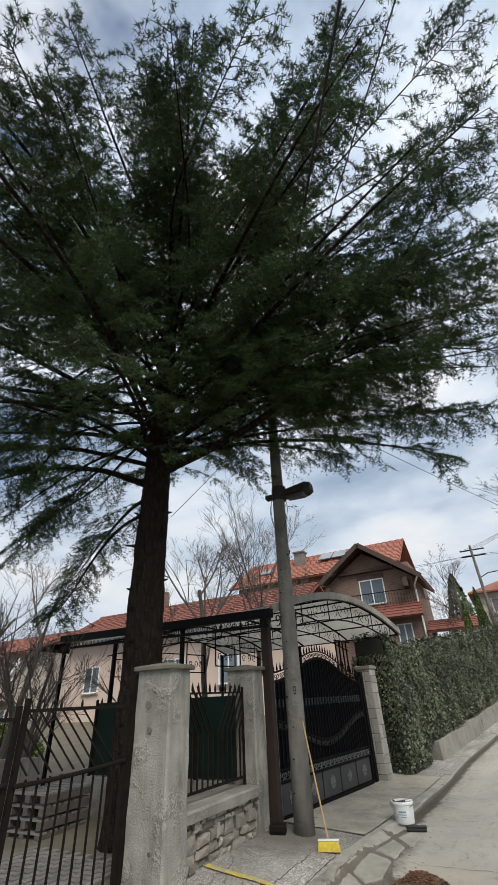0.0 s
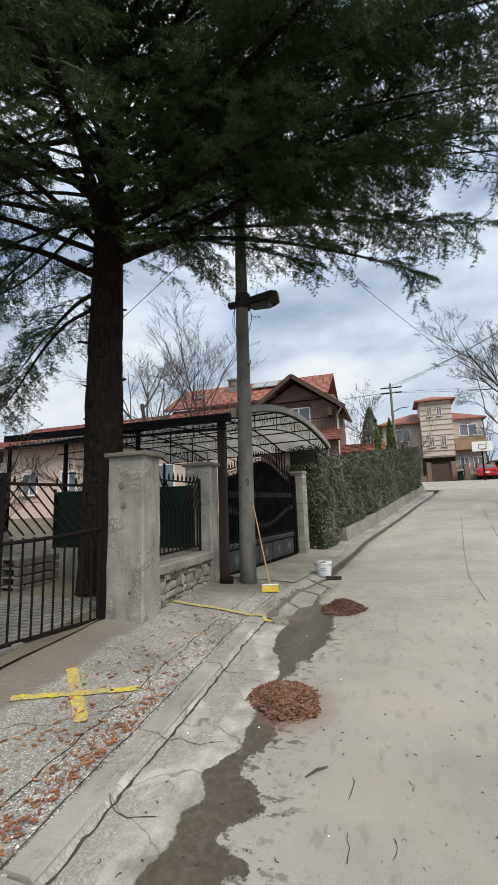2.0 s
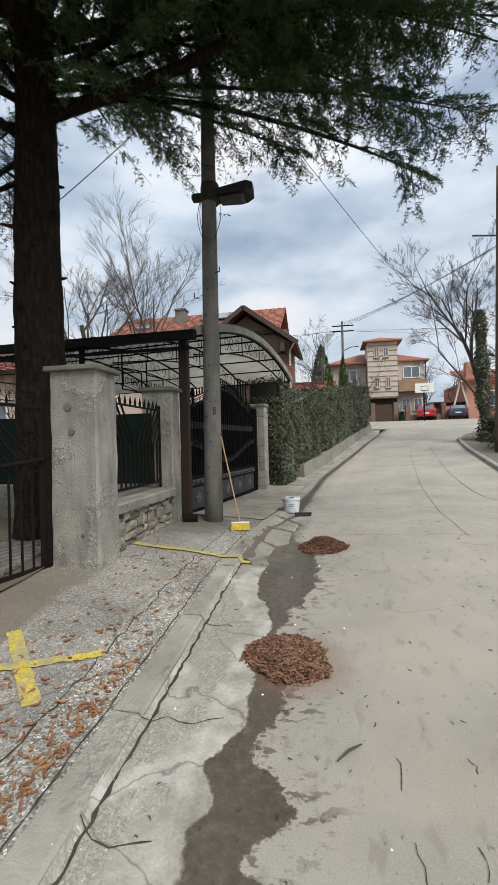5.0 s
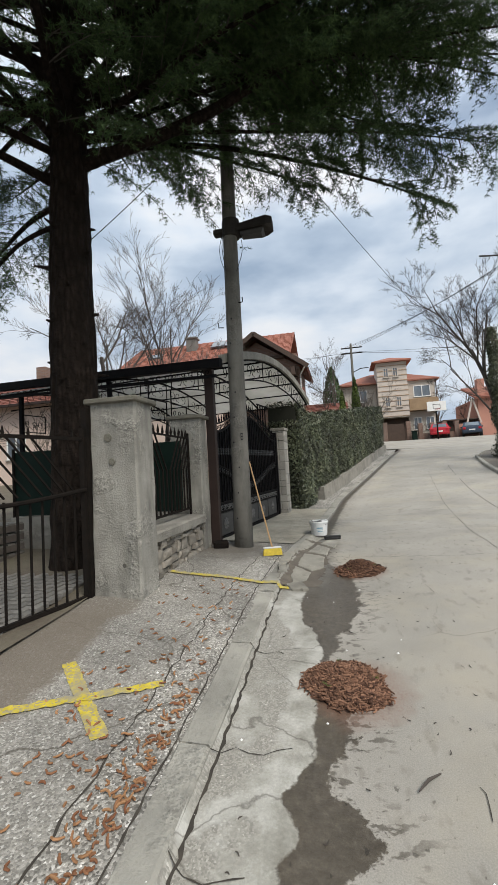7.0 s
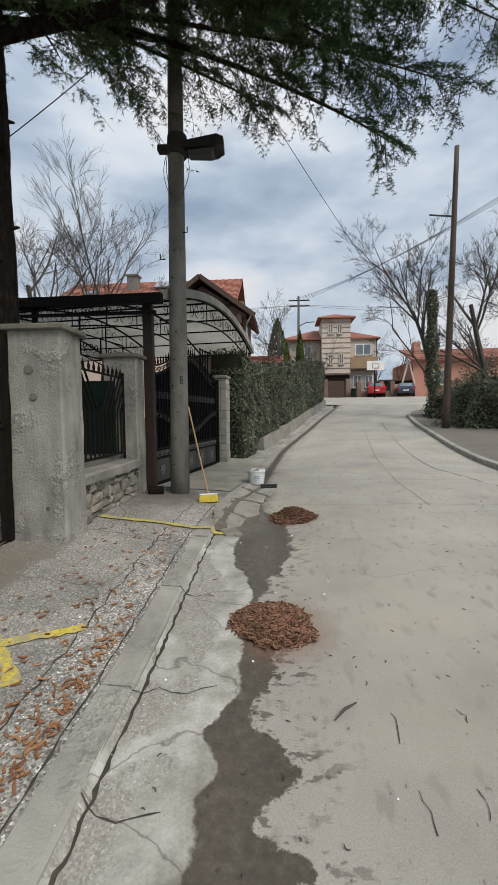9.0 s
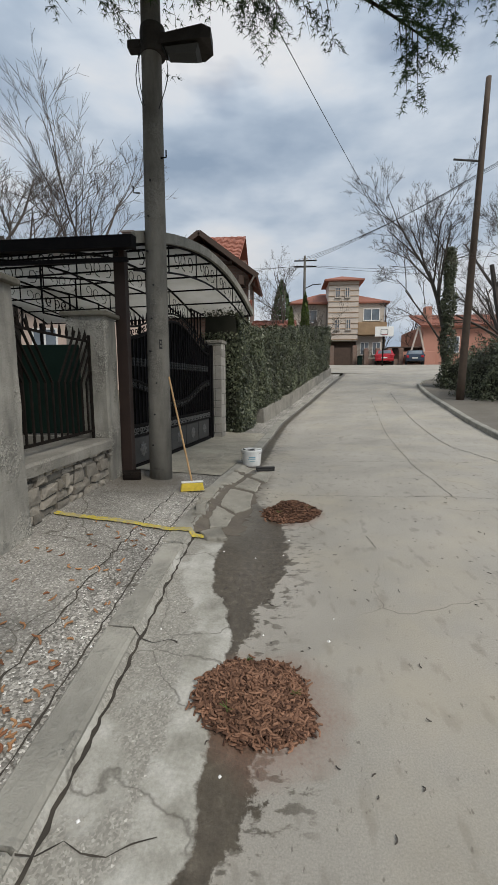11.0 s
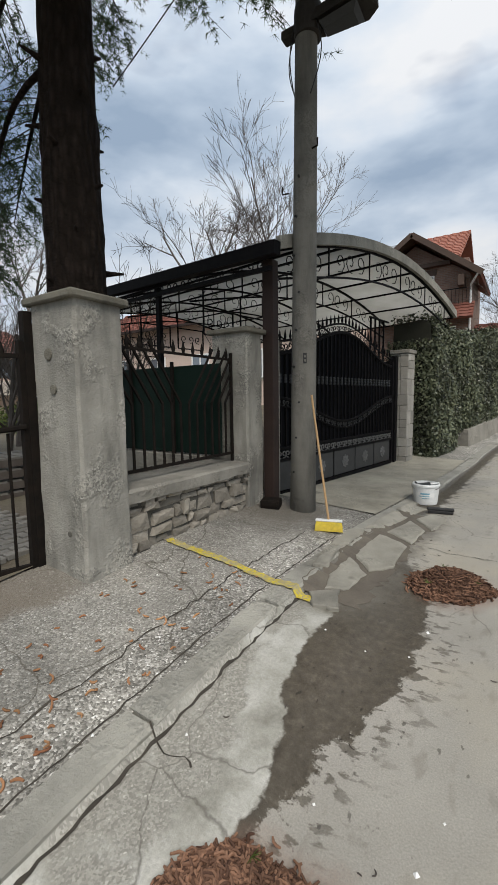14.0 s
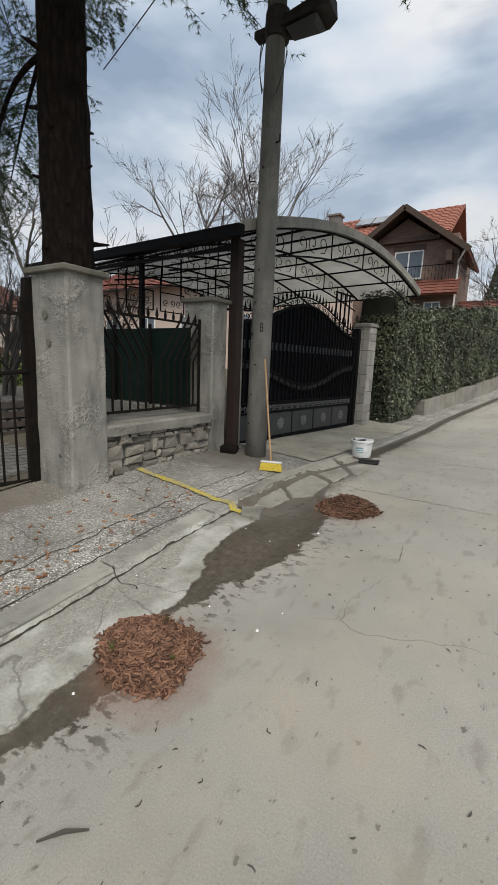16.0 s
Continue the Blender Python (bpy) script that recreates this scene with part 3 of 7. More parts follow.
def steps(*runs):
    """Rising numbers from (start, stop, step) runs."""
    out = []
    for a, b, s in runs:
        out += list(np.arange(a, b, s))
    return out + [runs[-1][1]]


sheet("ground", steps((-400, -40, 40), (-40, 60, 4), (60, 400, 34)), steps((-200, -20, 30), (-20, 60, 3), (60, 700, 64)), MAT_GRASS, "rough grass and soil ground", -0.75, 0, False)
sheet("road", steps((0, 0.06, 0.03), (0.06, 1.2, 0.06), (1.2, 3, 0.2), (3, 14, 1.0)), steps((-30, -4, 2), (-4, 12, 0.08), (12, 32, 0.5)), MAT_ROAD, "pale worn concrete road with damp gutter", 0, 0.012)
sheet("road_junction", steps((-8, 40, 2.0)), steps((31.9, 47, 0.8)), MAT_ROAD, "concrete junction at the street's end", 0.0, 0.0, False)
sheet("pavement", steps((-2.6, -0.15, 0.08)), steps((-30, -4, 2), (-4, 14, 0.1), (14, 31, 0.5)), MAT_PAVE, "worn aggregate concrete pavement", -0.008, 0.014)
sheet("yard_soil", steps((-30, -6, 1.5), (-6, -1.9, 0.2)), steps((-20, 0, 2), (0, 24, 0.5)), MAT_SOIL, "bare soil yard with dead grass", 0.02, 0.03)

# ---- kerb stones ----
RNG = random.Random(7)
kerb = thing("kerb", "row of worn concrete kerb stones", "kerb", kind="structure")
KERB_JOINTS = [-5.4, -4.2, -3.0, -1.8, -0.6, 0.65, 1.86, 3.07, 4.28, 5.5, 6.2, 7.3, 8.2, 9.2]
while KERB_JOINTS[-1] < 29:
    KERB_JOINTS.append(KERB_JOINTS[-1] + 1.0)


def kerb_stone(y0, y1, w=0.2):
    s = Shape()
    y0, y1 = y0 + 0.012, y1 - 0.012
    n = 4
    lift, skew = RNG.uniform(-0.004, 0.012), RNG.uniform(-0.012, 0.012)
    prof = ((-w, -0.1), (-w, 0.0), (-w + 0.015, 0.014), (-0.02, 0.010), (0.0, -0.008), (0.002, -0.12))
    v, f = [], []
    for i in range(n + 1):
        y = y0 + (y1 - y0) * i / n
        x, z = float(kerb_x(y)) + skew + RNG.uniform(-0.004, 0.004), float(base_z(y)) + lift
        v += [(x + a, y, z + b) for a, b in prof]
    k = len(prof)
    for i in range(n):
        f += [(i * k + j, i * k + j + 1, (i + 1) * k + j + 1, (i + 1) * k + j) for j in range(k - 1)]
    f += [tuple(range(k)), tuple(range(len(v) - 1, len(v) - 1 - k, -1))]
    return s.add(v, f)


for a, b in zip(KERB_JOINTS, KERB_JOINTS[1:]):
    part("kerb_stone", kerb_stone(a, b), MAT_KERB, kerb)

# ---- concrete pillars, rubble wall and iron fence ----


def pillar(name, x0, x1, y0, y1, top, label, cap_t=0.085, over=0.05):
    t = thing(name, label, "pillar")
    zb = gz((x0 + x1) / 2, (y0 + y1) / 2) - 0.12
    s = Shape()
    # body with slightly uneven courses
    n = 9
    c = 0.02
    v, f = [], []
    for i in range(n + 1):
        z = zb + (top - cap_t - zb) * i / n
        j = [RNG.uniform(-0.006, 0.006) for _ in range(8)]
        fl = 0.015 * (1 - i / n)
        for (px, py), q in zip(((x0 + c, y0), (x1 - c, y0), (x1, y0 + c), (x1, y1 - c), (x1 - c, y1), (x0 + c, y1), (x0, y1 - c), (x0, y0 + c)), j):
            v.append((px + q + (fl if px > (x0 + x1) / 2 else -fl), py + q + (fl if py > (y0 + y1) / 2 else -fl), z))
    for i in range(n):
        f += [(i * 8 + k, i * 8 + (k + 1) % 8, (i + 1) * 8 + (k + 1) % 8, (i + 1) * 8 + k) for k in range(8)]
    f.append(tuple(range(len(v) - 8, len(v))))
    part("shaft", s.add(v, f), MAT_PILLAR, t)
    # the cap slopes gently to its edges
    cs = Shape().box((x0 - over, y0 - over, top - cap_t), (x1 + over, y1 + over, top - 0.025), 0.012)
    mx, my = (x0 + x1) / 2, (y0 + y1) / 2
    cs.add([(x0 - over + 0.012, y0 - over + 0.012, top - 0.026), (x1 + over - 0.012, y0 - over + 0.012, top - 0.026), (x1 + over - 0.012, y1 + over - 0.012, top - 0.026),
            (x0 - over + 0.012, y1 + over - 0.012, top - 0.026), (mx, my, top + 0.02)], [(0, 1, 4), (1, 2, 4), (2, 3, 4), (3, 0, 4)])
    part("cap", cs, MAT_CAP, t, "mossy overhanging concrete cap")
    return t


PILLAR_A = pillar("gate_pillar", -4.42, -3.87, 4.88, 5.31, 2.42, "weathered grey concrete gate pillar with a flat cap")
pillar("gate_pillar", -4.45, -3.92, 7.22, 7.55, 2.47, "weathered grey concrete pillar beside the carport")

for px, pz, r in ((-4.2, 1.95, 0.05), (-4.16, 1.68, 0.04), (-4.05, 0.55, 0.025)):
    part("repair_patch", Shape(pose(px, 4.87, pz, 90, 0, 0)).lathe([(r, 0.0), (r * 0.95, 0.007), (r * 0.6, 0.009)], 10), MAT_MORTAR if r < 0.03 else MAT_CAP, PILLAR_A)
rubble = thing("rubble_wall", "low rubble stone wall with a concrete coping", "wall", kind="structure")
part("core", Shape().box((-4.38, 5.29, 0.0), (-3.97, 7.24, 0.74)), MAT_MORTAR, rubble)
cop = Shape()
n = 12
v = []
for i in range(n + 1):
    y = 5.29 + (7.2 - 5.29) * i / n
    q = RNG.uniform(-0.012, 0.012)
    v += [(-4.42, y, 0.70), (-4.42, y, 0.835), (-3.90 + q, y, 0.825 + q * 0.5), (-3.875 + q, y, 0.80), (-3.88 + q, y, 0.70 + q)]
cop.add(v, [(i * 5 + j, i * 5 + (j + 1) % 5, (i + 1) * 5 + (j + 1) % 5, (i + 1) * 5 + j) for i in range(n) for j in range(5)] + [(0, 1, 2, 3, 4), tuple(range(len(v) - 1, len(v) - 6, -1))])
part("coping", cop, MAT_SILL, rubble, "rough cast concrete coping")


def rock(lo, hi, rnd):
    """One irregular stone filling about the box."""
    c = [(a + b) / 2 for a, b in zip(lo, hi)]
    h = [(b - a) / 2 for a, b in zip(lo, hi)]
    v = []
    for sx, sy, sz in ((-1, -1, -1), (1, -1, -1), (1, 1, -1), (-1, 1, -1), (-1, -1, 1), (1, -1, 1), (1, 1, 1), (-1, 1, 1)):
        v.append(tuple(c[k] + s * h[k] * rnd.uniform(0.55, 1.15) for k, s in enumerate((sx, sy, sz))))
    v += [(c[0] + h[0] * rnd.uniform(1.05, 1.35), c[1] + h[1] * rnd.uniform(-0.3, 0.3), c[2] + h[2] * rnd.uniform(-0.3, 0.3))]
    f = [(0, 3, 2, 1), (4, 5, 6, 7), (0, 1, 5, 4), (2, 3, 7, 6), (0, 4, 7, 3), (1, 2, 8), (2, 6, 8), (6, 5, 8), (5, 1, 8)]
    return Shape().add(v, f)


z = 0.08
while z < 0.68:
    h = RNG.uniform(0.06, 0.15)
    y = 5.30 + RNG.uniform(-0.05, 0.02)
    while y < 7.2:
        w = RNG.uniform(0.08, 0.34)
        part("stone", rock((-4.02, y + 0.008, z + RNG.uniform(-0.015, 0.012)), (-3.925 + RNG.uniform(-0.04, 0.03), min(y + w, 7.24), min(z + h * RNG.uniform(0.75, 1.15), 0.71)), RNG), MAT_STONE, rubble)
        y += w
    z += h

fence = thing("iron_fence_panel", "dark iron fence panel with chevron bars and spear tips", "fence")
FX, FY0, FY1, FZ0, FZ1 = -4.12, 5.34, 7.16, 0.93, 2.06
part("bottom_rail", Shape().bar((FX, FY0, FZ0), (FX, FY1, FZ0), 0.03), MAT_IRON_OLD, fence)
part("top_rail", Shape().bar((FX, FY0, FZ1), (FX, FY1, FZ1), 0.025), MAT_IRON_OLD, fence)
for k in range(2):
    yy = (FY0, FY1)[k]
    part("end_bar", Shape().bar((FX, yy, FZ0 - 0.1), (FX, yy, FZ1 + 0.08), 0.03), MAT_IRON_OLD, fence)
NB = 14
ymid = (FY0 + FY1) / 2
for k in range(1, NB):
    y = FY0 + (FY1 - FY0) * k / NB
    lean = 0.42 * (1 if y > ymid else -1)
    yt = y + lean
    zt = FZ1 + 0.09
    zk = FZ0 + 0.62
    s = Shape().bar((FX + 0.004, y, FZ0), (FX + 0.004, y, zk), 0.02)
    if yt > FY1 or yt < FY0:
        e = FY1 if yt > FY1 else FY0
        zt = zk + (zt - zk) * (e - y) / lean
        yt = e
    s.bar((FX + 0.004, y, zk), (FX + 0.004, yt, zt), 0.02)
    part("bar", s, MAT_IRON_OLD, fence)
for k in range(12):
    y = FY0 + 0.08 + k * 0.15
    part("spear_tip", Shape(pose(FX, y, FZ1)).lathe([(0.012, 0), (0.022, 0.05), (0.003, 0.14)], 6), MAT_IRON_OLD, fence)

# ---- yard gate left of the pillar: two leaves of old iron ----


def yard_leaf(a, b, z0, name_label):
    """A gate leaf between ground points a and b: bars below, diagonal bars above a sagging middle rail."""
    t = thing("yard_gate", name_label, "gate")
    a, b = Vector(a), Vector(b)
    L = (b - a).length
    u = (b - a) / L
    top, mid, bot = z0 + 1.78, z0 + 1.22, z0 + 0.06

    def at(s, z, o=0.0):
        return (a.x + u.x * s - u.y * o, a.y + u.y * s + u.x * o, z)

    for s0 in (0.0, L):
        part("stile", Shape().bar(at(s0, z0 - 0.02), at(s0, top + 0.12), 0.05), MAT_IRON_OLD, t)
    part("top_rail", Shape().bar(at(0, top), at(L, top), 0.035), MAT_IRON_OLD, t)
    part("bottom_rail", Shape().bar(at(0, bot), at(L, bot), 0.04), MAT_IRON_OLD, t)
    part("middle_rail", Shape().tube([at(s * L / 6, mid - 0.09 * math.sin(s / 6 * 1.6), 0.03) for s in range(7)], 0.022, 6), MAT_IRON_OLD, t)
    k = int(L / 0.125)
    for i in range(1, k):
        s0 = L * i / k
        part("bar", Shape().bar(at(s0, bot), at(s0, mid - 0.05), 0.018), MAT_IRON_OLD, t)
        e, dz = s0 + 0.5, top - mid
        z_end = top
        if e > L:
            z_end = mid + dz * (L - s0) / 0.5
            e = L
        part("diagonal_bar", Shape().bar(at(s0, mid - 0.02, 0.006), at(e, z_end, 0.006), 0.016), MAT_IRON_OLD, t)
        if i % 2:
            part("spear_tip", Shape(pose(*at(s0, top))).lathe([(0.01, 0), (0.018, 0.04), (0.003, 0.1)], 5), MAT_IRON_OLD, t)
    return t


yard_leaf((-4.47, 4.80, 0), (-4.80, 3.55, 0), 0.17, "old dark iron yard gate leaf with diagonal bars")
yard_leaf((-4.83, 3.48, 0), (-5.25, 1.9, 0), 0.10, "old dark iron yard gate leaf hanging by the other leaf")
part("gate_post", Shape().bar((-4.46, 4.85, 0.1), (-4.46, 4.85, 2.3), 0.07), MAT_IRON_OLD, None, "dark iron gate post fixed to a concrete pillar", category="post")

# ---- dark green panel fence in the yard ----
gp = thing("green_panel_fence", "dark green sheet metal panels on a low concrete wall", "fence")
part("wall_base", Shape().box((-7.4, 7.0, 0.0), (-4.47, 7.2, 0.88), 0.01), MAT_SILL, gp)
for k in range(4):
    x = -7.35 + k * 0.79
    part("panel", Shape().box((x, 7.06, 0.9), (x + 0.77, 7.085, 2.02), 0.004), MAT_GREEN, gp)
    part("panel_post", Shape().box((x - 0.02, 7.03, 0.85), (x + 0.02, 7.06, 2.08)), MAT_IRON_OLD, gp)

# ---- utility pole with its lamp ----
PX, PY = -3.37, 7.60
pole = thing("utility_pole", "grey weathered concrete utility pole with a street lamp", "pole")
part("shaft", Shape().tube([(PX + 0.010 * k, PY, 0.05 + k * 1.2) for k in range(8)], [0.158 - 0.0075 * k for k in range(8)], 20), MAT_POLE, pole, smooth=True)
lz = 5.66
LAMP = pose(PX + 0.02, PY, lz, 0, 15, 2) @ Matrix.Diagonal((0.78, 1.15, 1.05, 1))
s = Shape(LAMP)
s.add([(-0.05, -0.09, -0.03), (0.25, -0.12, -0.02), (0.85, -0.17, 0.10), (0.98, -0.12, 0.16), (0.98, 0.12, 0.16), (0.85, 0.17, 0.10), (0.25, 0.12, -0.02), (-0.05, 0.09, -0.03),
       (-0.05, -0.07, 0.09), (0.25, -0.09, 0.12), (0.8, -0.12, 0.28), (0.93, -0.08, 0.29), (0.93, 0.08, 0.29), (0.8, 0.12, 0.28), (0.25, 0.09, 0.12), (-0.05, 0.07, 0.09)],
      [tuple(range(7, -1, -1)), tuple(range(8, 16))] + [(k, (k + 1) % 8, (k + 1) % 8 + 8, k + 8) for k in range(8)])
head = part("lamp_head", s, MAT_LAMP, pole, "weathered dark street lamp head")
part("diffuser", Shape(LAMP).add([(0.3, -0.1, -0.03), (0.82, -0.14, 0.07), (0.82, 0.14, 0.07), (0.3, 0.1, -0.03), (0.36, -0.06, -0.07), (0.78, -0.08, 0.01), (0.78, 0.08, 0.01), (0.36, 0.06, -0.07)],
     [(7, 6, 5, 4), (0, 1, 5, 4), (1, 2, 6, 5), (2, 3, 7, 6), (3, 0, 4, 7), (0, 3, 2, 1)]), MAT_GATE_PANEL, head, "dull dark glass diffuser")
part("clamp_plate", Shape(pose(PX, PY, lz)).box((-0.24, -0.07, -0.05), (0.08, 0.07, 0.05), 0.015), MAT_LAMP, pole, "dark rusty clamp plate")
part("bracket", Shape().tube([(PX + 0.07, PY, lz - 0.12 + 0.06 * k) for k in range(6)], [0.15, 0.158, 0.158, 0.158, 0.158, 0.15], 18), MAT_LAMP, pole, "dark steel clamp")
for k, (dx, dy) in enumerate(((-0.2, -0.05), (0.22, -0.1), (-0.12, -0.16))):
    part("loose_wire", Shape().tube([(PX + 0.06 + dx * (0.6 + 0.4 * math.sin(j * 0.5)), PY + dy * (1 + 0.05 * j), lz - 0.02 - j * 0.11) for j in range(8)], 0.006, 4), MAT_RUBBER, pole)
for k, (zz, sg) in enumerate(((3.95, -1), (4.35, 1))):
    part("hook", Shape().tube([(PX + sg * 0.14, PY - 0.06, zz), (PX + sg * 0.22, PY - 0.08, zz), (PX + sg * 0.22, PY - 0.08, zz + 0.08)], 0.010, 5), MAT_IRON_OLD, pole)
for k in range(9):
    a = -1.9 + (k % 3) * 0.25
    zz = 0.7 + k * 0.42
    part("bolt_hole", Shape(pose(PX + 0.155 * math.cos(a), PY + 0.155 * math.sin(a), zz, 0, 90, math.degrees(a))).lathe([(0.013, -0.02), (0.013, 0.006)], 8), MAT_RUBBER, pole)
pl = pose(PX + 0.155 * math.cos(-0.95), PY + 0.155 * math.sin(-0.95), 2.05, 90, 0, math.degrees(-0.95) + 90)
part("number_plate", Shape(pl).box((-0.02, -0.06, -0.004), (0.02, 0.06, 0.006), 0.002), MAT_RUBBER, pole, "small dark number mark")
for k in range(2):
    part("plate_hole", Shape(pl).box((-0.009, -0.04 + k * 0.048, 0.006), (0.009, -0.01 + k * 0.048, 0.009)), MAT_POLE, pole)
part("drain_box", Shape(pose(-3.72, 7.42, gz(-3.72, 7.42), 0, 0, 20)).box((-0.12, -0.1, -0.02), (0.12, 0.1, 0.09), 0.01).box((-0.09, -0.115, 0.02), (0.09, -0.1, 0.07)), MAT_IRON_OLD, None, "small dark metal box on the pavement by a post", category="drain box")

# ---- carport ----
A2, B2 = Vector((-3.60, 7.32)), Vector((-2.62, 13.85))
cu = (B2 - A2).normalized()
cn = Vector((-cu.y, cu.x))
CL = (B2 - A2).length
DEPTH = 6.6


def cp(s, d, z):
    """s along the front edge, d back from it."""
    p = A2 + cu * s + cn * d
    return (p.x, p.y, z)


def arch_z(s):
    q = s / CL
    return 3.27 + 0.10 * q + 0.57 * math.sin(math.pi * q) ** 0.9


carport = thing("carport", "black iron carport with an arched translucent canopy", "carport")
NS = 16
s = Shape()
v, f = [], []
for i in range(NS + 1):
    for j in (-0.02, DEPTH):
        v += [cp(CL * i / NS, j, arch_z(CL * i / NS) + 0.03), cp(CL * i / NS, j, arch_z(CL * i / NS) + 0.045)]
for i in range(NS):
    a, b = i * 4, i * 4 + 4
    f += [(a, b, b + 2, a + 2), (a + 1, a + 3, b + 3, b + 1), (a, a + 1, b + 1, b), (a + 2, b + 2, b + 3, a + 3)]
part("canopy_sheet", s.add(v, f), MAT_SHEET, carport, "dusty translucent plastic canopy sheet", smooth=True)
for d in (0.0, 1.6, 3.2, 4.8, 6.5):
    part("arch_rib", Shape().tube([cp(CL * i / NS, d, arch_z(CL * i / NS)) for i in range(NS + 1)], 0.025, 4), MAT_IRON, carport)
    if d < 6:
        part("lower_rib", Shape().tube([cp(0.1 + (CL - 0.2) * i / NS, d, 2.98 + 0.1 * i / NS + 0.42 * math.sin(math.pi * i / NS)) for i in range(NS + 1)], 0.018, 4), MAT_IRON, carport)
        s = Shape()
        for i in range(1, 22):
            q = i / 22
            sx = CL * q
            zt, zb = arch_z(sx), 2.98 + 0.1 * q + 0.42 * math.sin(math.pi * q)
            if i % 4 == 0:
                s.bar(cp(sx, d, zb), cp(sx, d, zt), 0.018)
            else:
                s.scroll(cp(sx, d, (zt + zb) / 2), (cu.x, cu.y, 0), (0, 0, 1), (zt - zb) * 0.36, 1 if i % 2 else -1, 0.007)
        tagged(part("scrollwork", s, MAT_IRON, carport, "curled wrought iron scrollwork"), kind="stuff")
for i in range(0, NS + 1, 2):
    sx = CL * i / NS
    part("purlin", Shape().bar(cp(sx, 0, arch_z(sx) + 0.005), cp(sx, DEPTH, arch_z(sx) + 0.005), 0.03), MAT_IRON, carport)
v, f = [], []
for i in range(NS + 1):
    q = CL * i / NS
    v += [cp(q, -0.09, arch_z(q) + 0.0), cp(q, -0.09, arch_z(q) + 0.15), cp(q, -0.03, arch_z(q) + 0.15), cp(q, -0.03, arch_z(q) + 0.0)]
f = [(i * 4 + j, i * 4 + (j + 1) % 4, i * 4 + 4 + (j + 1) % 4, i * 4 + 4 + j) for i in range(NS) for j in range(4)] + [(3, 2, 1, 0), (NS * 4, NS * 4 + 1, NS * 4 + 2, NS * 4 + 3)]
part("edge_band", Shape().add(v, f), MAT_FASCIA, carport, "wide pale weathered edge band")
g0, g1 = cp(-0.06, -0.1, 3.27), cp(-0.06, DEPTH, 3.52)
part("gutter_beam", Shape().bar(g0, g1, 0.12, 0.15), MAT_IRON, carport, "black steel gutter beam")
g2, g3 = cp(-0.05, 0, 3.07), cp(-0.05, DEPTH, 3.30)
part("lower_beam", Shape().bar(g2, g3, 0.05, 0.05), MAT_IRON, carport)
s = Shape()
for k in range(1, 42):
    d = DEPTH * k / 42
    s.scroll(cp(-0.05, d, 3.10 + 0.035 + 0.22 * k / 42), (cn.x, cn.y, 0), (0, 0, 1), 0.055, 1 if k % 2 else -1, 0.008)
tagged(part("beam_scrollwork", s, MAT_IRON, carport), kind="stuff")
FP = Vector((-3.86, 7.68))
part("front_post", Shape().box((FP.x - 0.075, FP.y - 0.075, 0.05), (FP.x + 0.075, FP.y + 0.075, 3.30), 0.008), MAT_RUST, carport, "dark brown steel corner post")
part("jamb", Shape().box((FP.x - 0.06, FP.y + 0.1, 0.05), (FP.x + 0.02, FP.y + 0.2, 2.35), 0.01), MAT_PILLAR, carport, "pale concrete jamb strip")
part("post_foot", Shape().box((FP.x - 0.11, FP.y - 0.11, 0.05), (FP.x + 0.11, FP.y + 0.11, 0.24), 0.01), MAT_IRON_OLD, carport)
for d in (2.2, 4.4, 6.5):
    p = cp(0.0, d, 0)
    part("post", Shape().bar((p[0], p[1], 0.1), (p[0], p[1], 3.25), 0.07), MAT_IRON, carport)
for d in (0.55, 3.2, 6.5):
    p = cp(CL - 0.3, d, 0)
    if d > 1:
        part("post", Shape().bar((p[0], p[1], 0.1), (p[0], p[1], 3.35), 0.07), MAT_IRON, carport)
s = Shape()
for k in range(3):
    d = 1.6 + k * 1.6
    for q0 in (0.35, 1.15):
        s.bar(cp(q0, d, 2.55), cp(q0 + 0.62, d, 2.55), 0.02).bar(cp(q0, d, 2.92), cp(q0 + 0.62, d, 2.92), 0.02).bar(cp(q0, d, 2.55), cp(q0, d, 3.2), 0.02).bar(cp(q0 + 0.62, d, 2.55), cp(q0 + 0.62, d, 2.92), 0.02)
        for w in range(3):
            s.scroll(cp(q0 + 0.14 + w * 0.17, d, 2.735), (cu.x, cu.y, 0), (0, 0, 1), 0.075, 1 if w % 2 else -1, 0.008)
tagged(part("corner_bracket", s, MAT_IRON, carport, "scrolled iron bracket frames"), kind="stuff")

# ---- sliding gate ----
GA = Vector((-3.80, 7.78))
gu = (Vector((-3.20, 12.35)) - GA).normalized()
gn = Vector((gu.y, -gu.x))


def gp3(s_, n_, z_):
    p = GA + gu * s_ + gn * n_
    return (p.x, p.y, z_)


ZG, GN = 0.235, -0.16
G0, G1 = 0.12, 4.05


def bell(s_, low, high):
    return low + (high - low) * 0.5 * (1 + math.cos(math.pi * max(-1, min(1, (s_ - (G0 + G1) / 2) / ((G1 - G0) / 2)))))


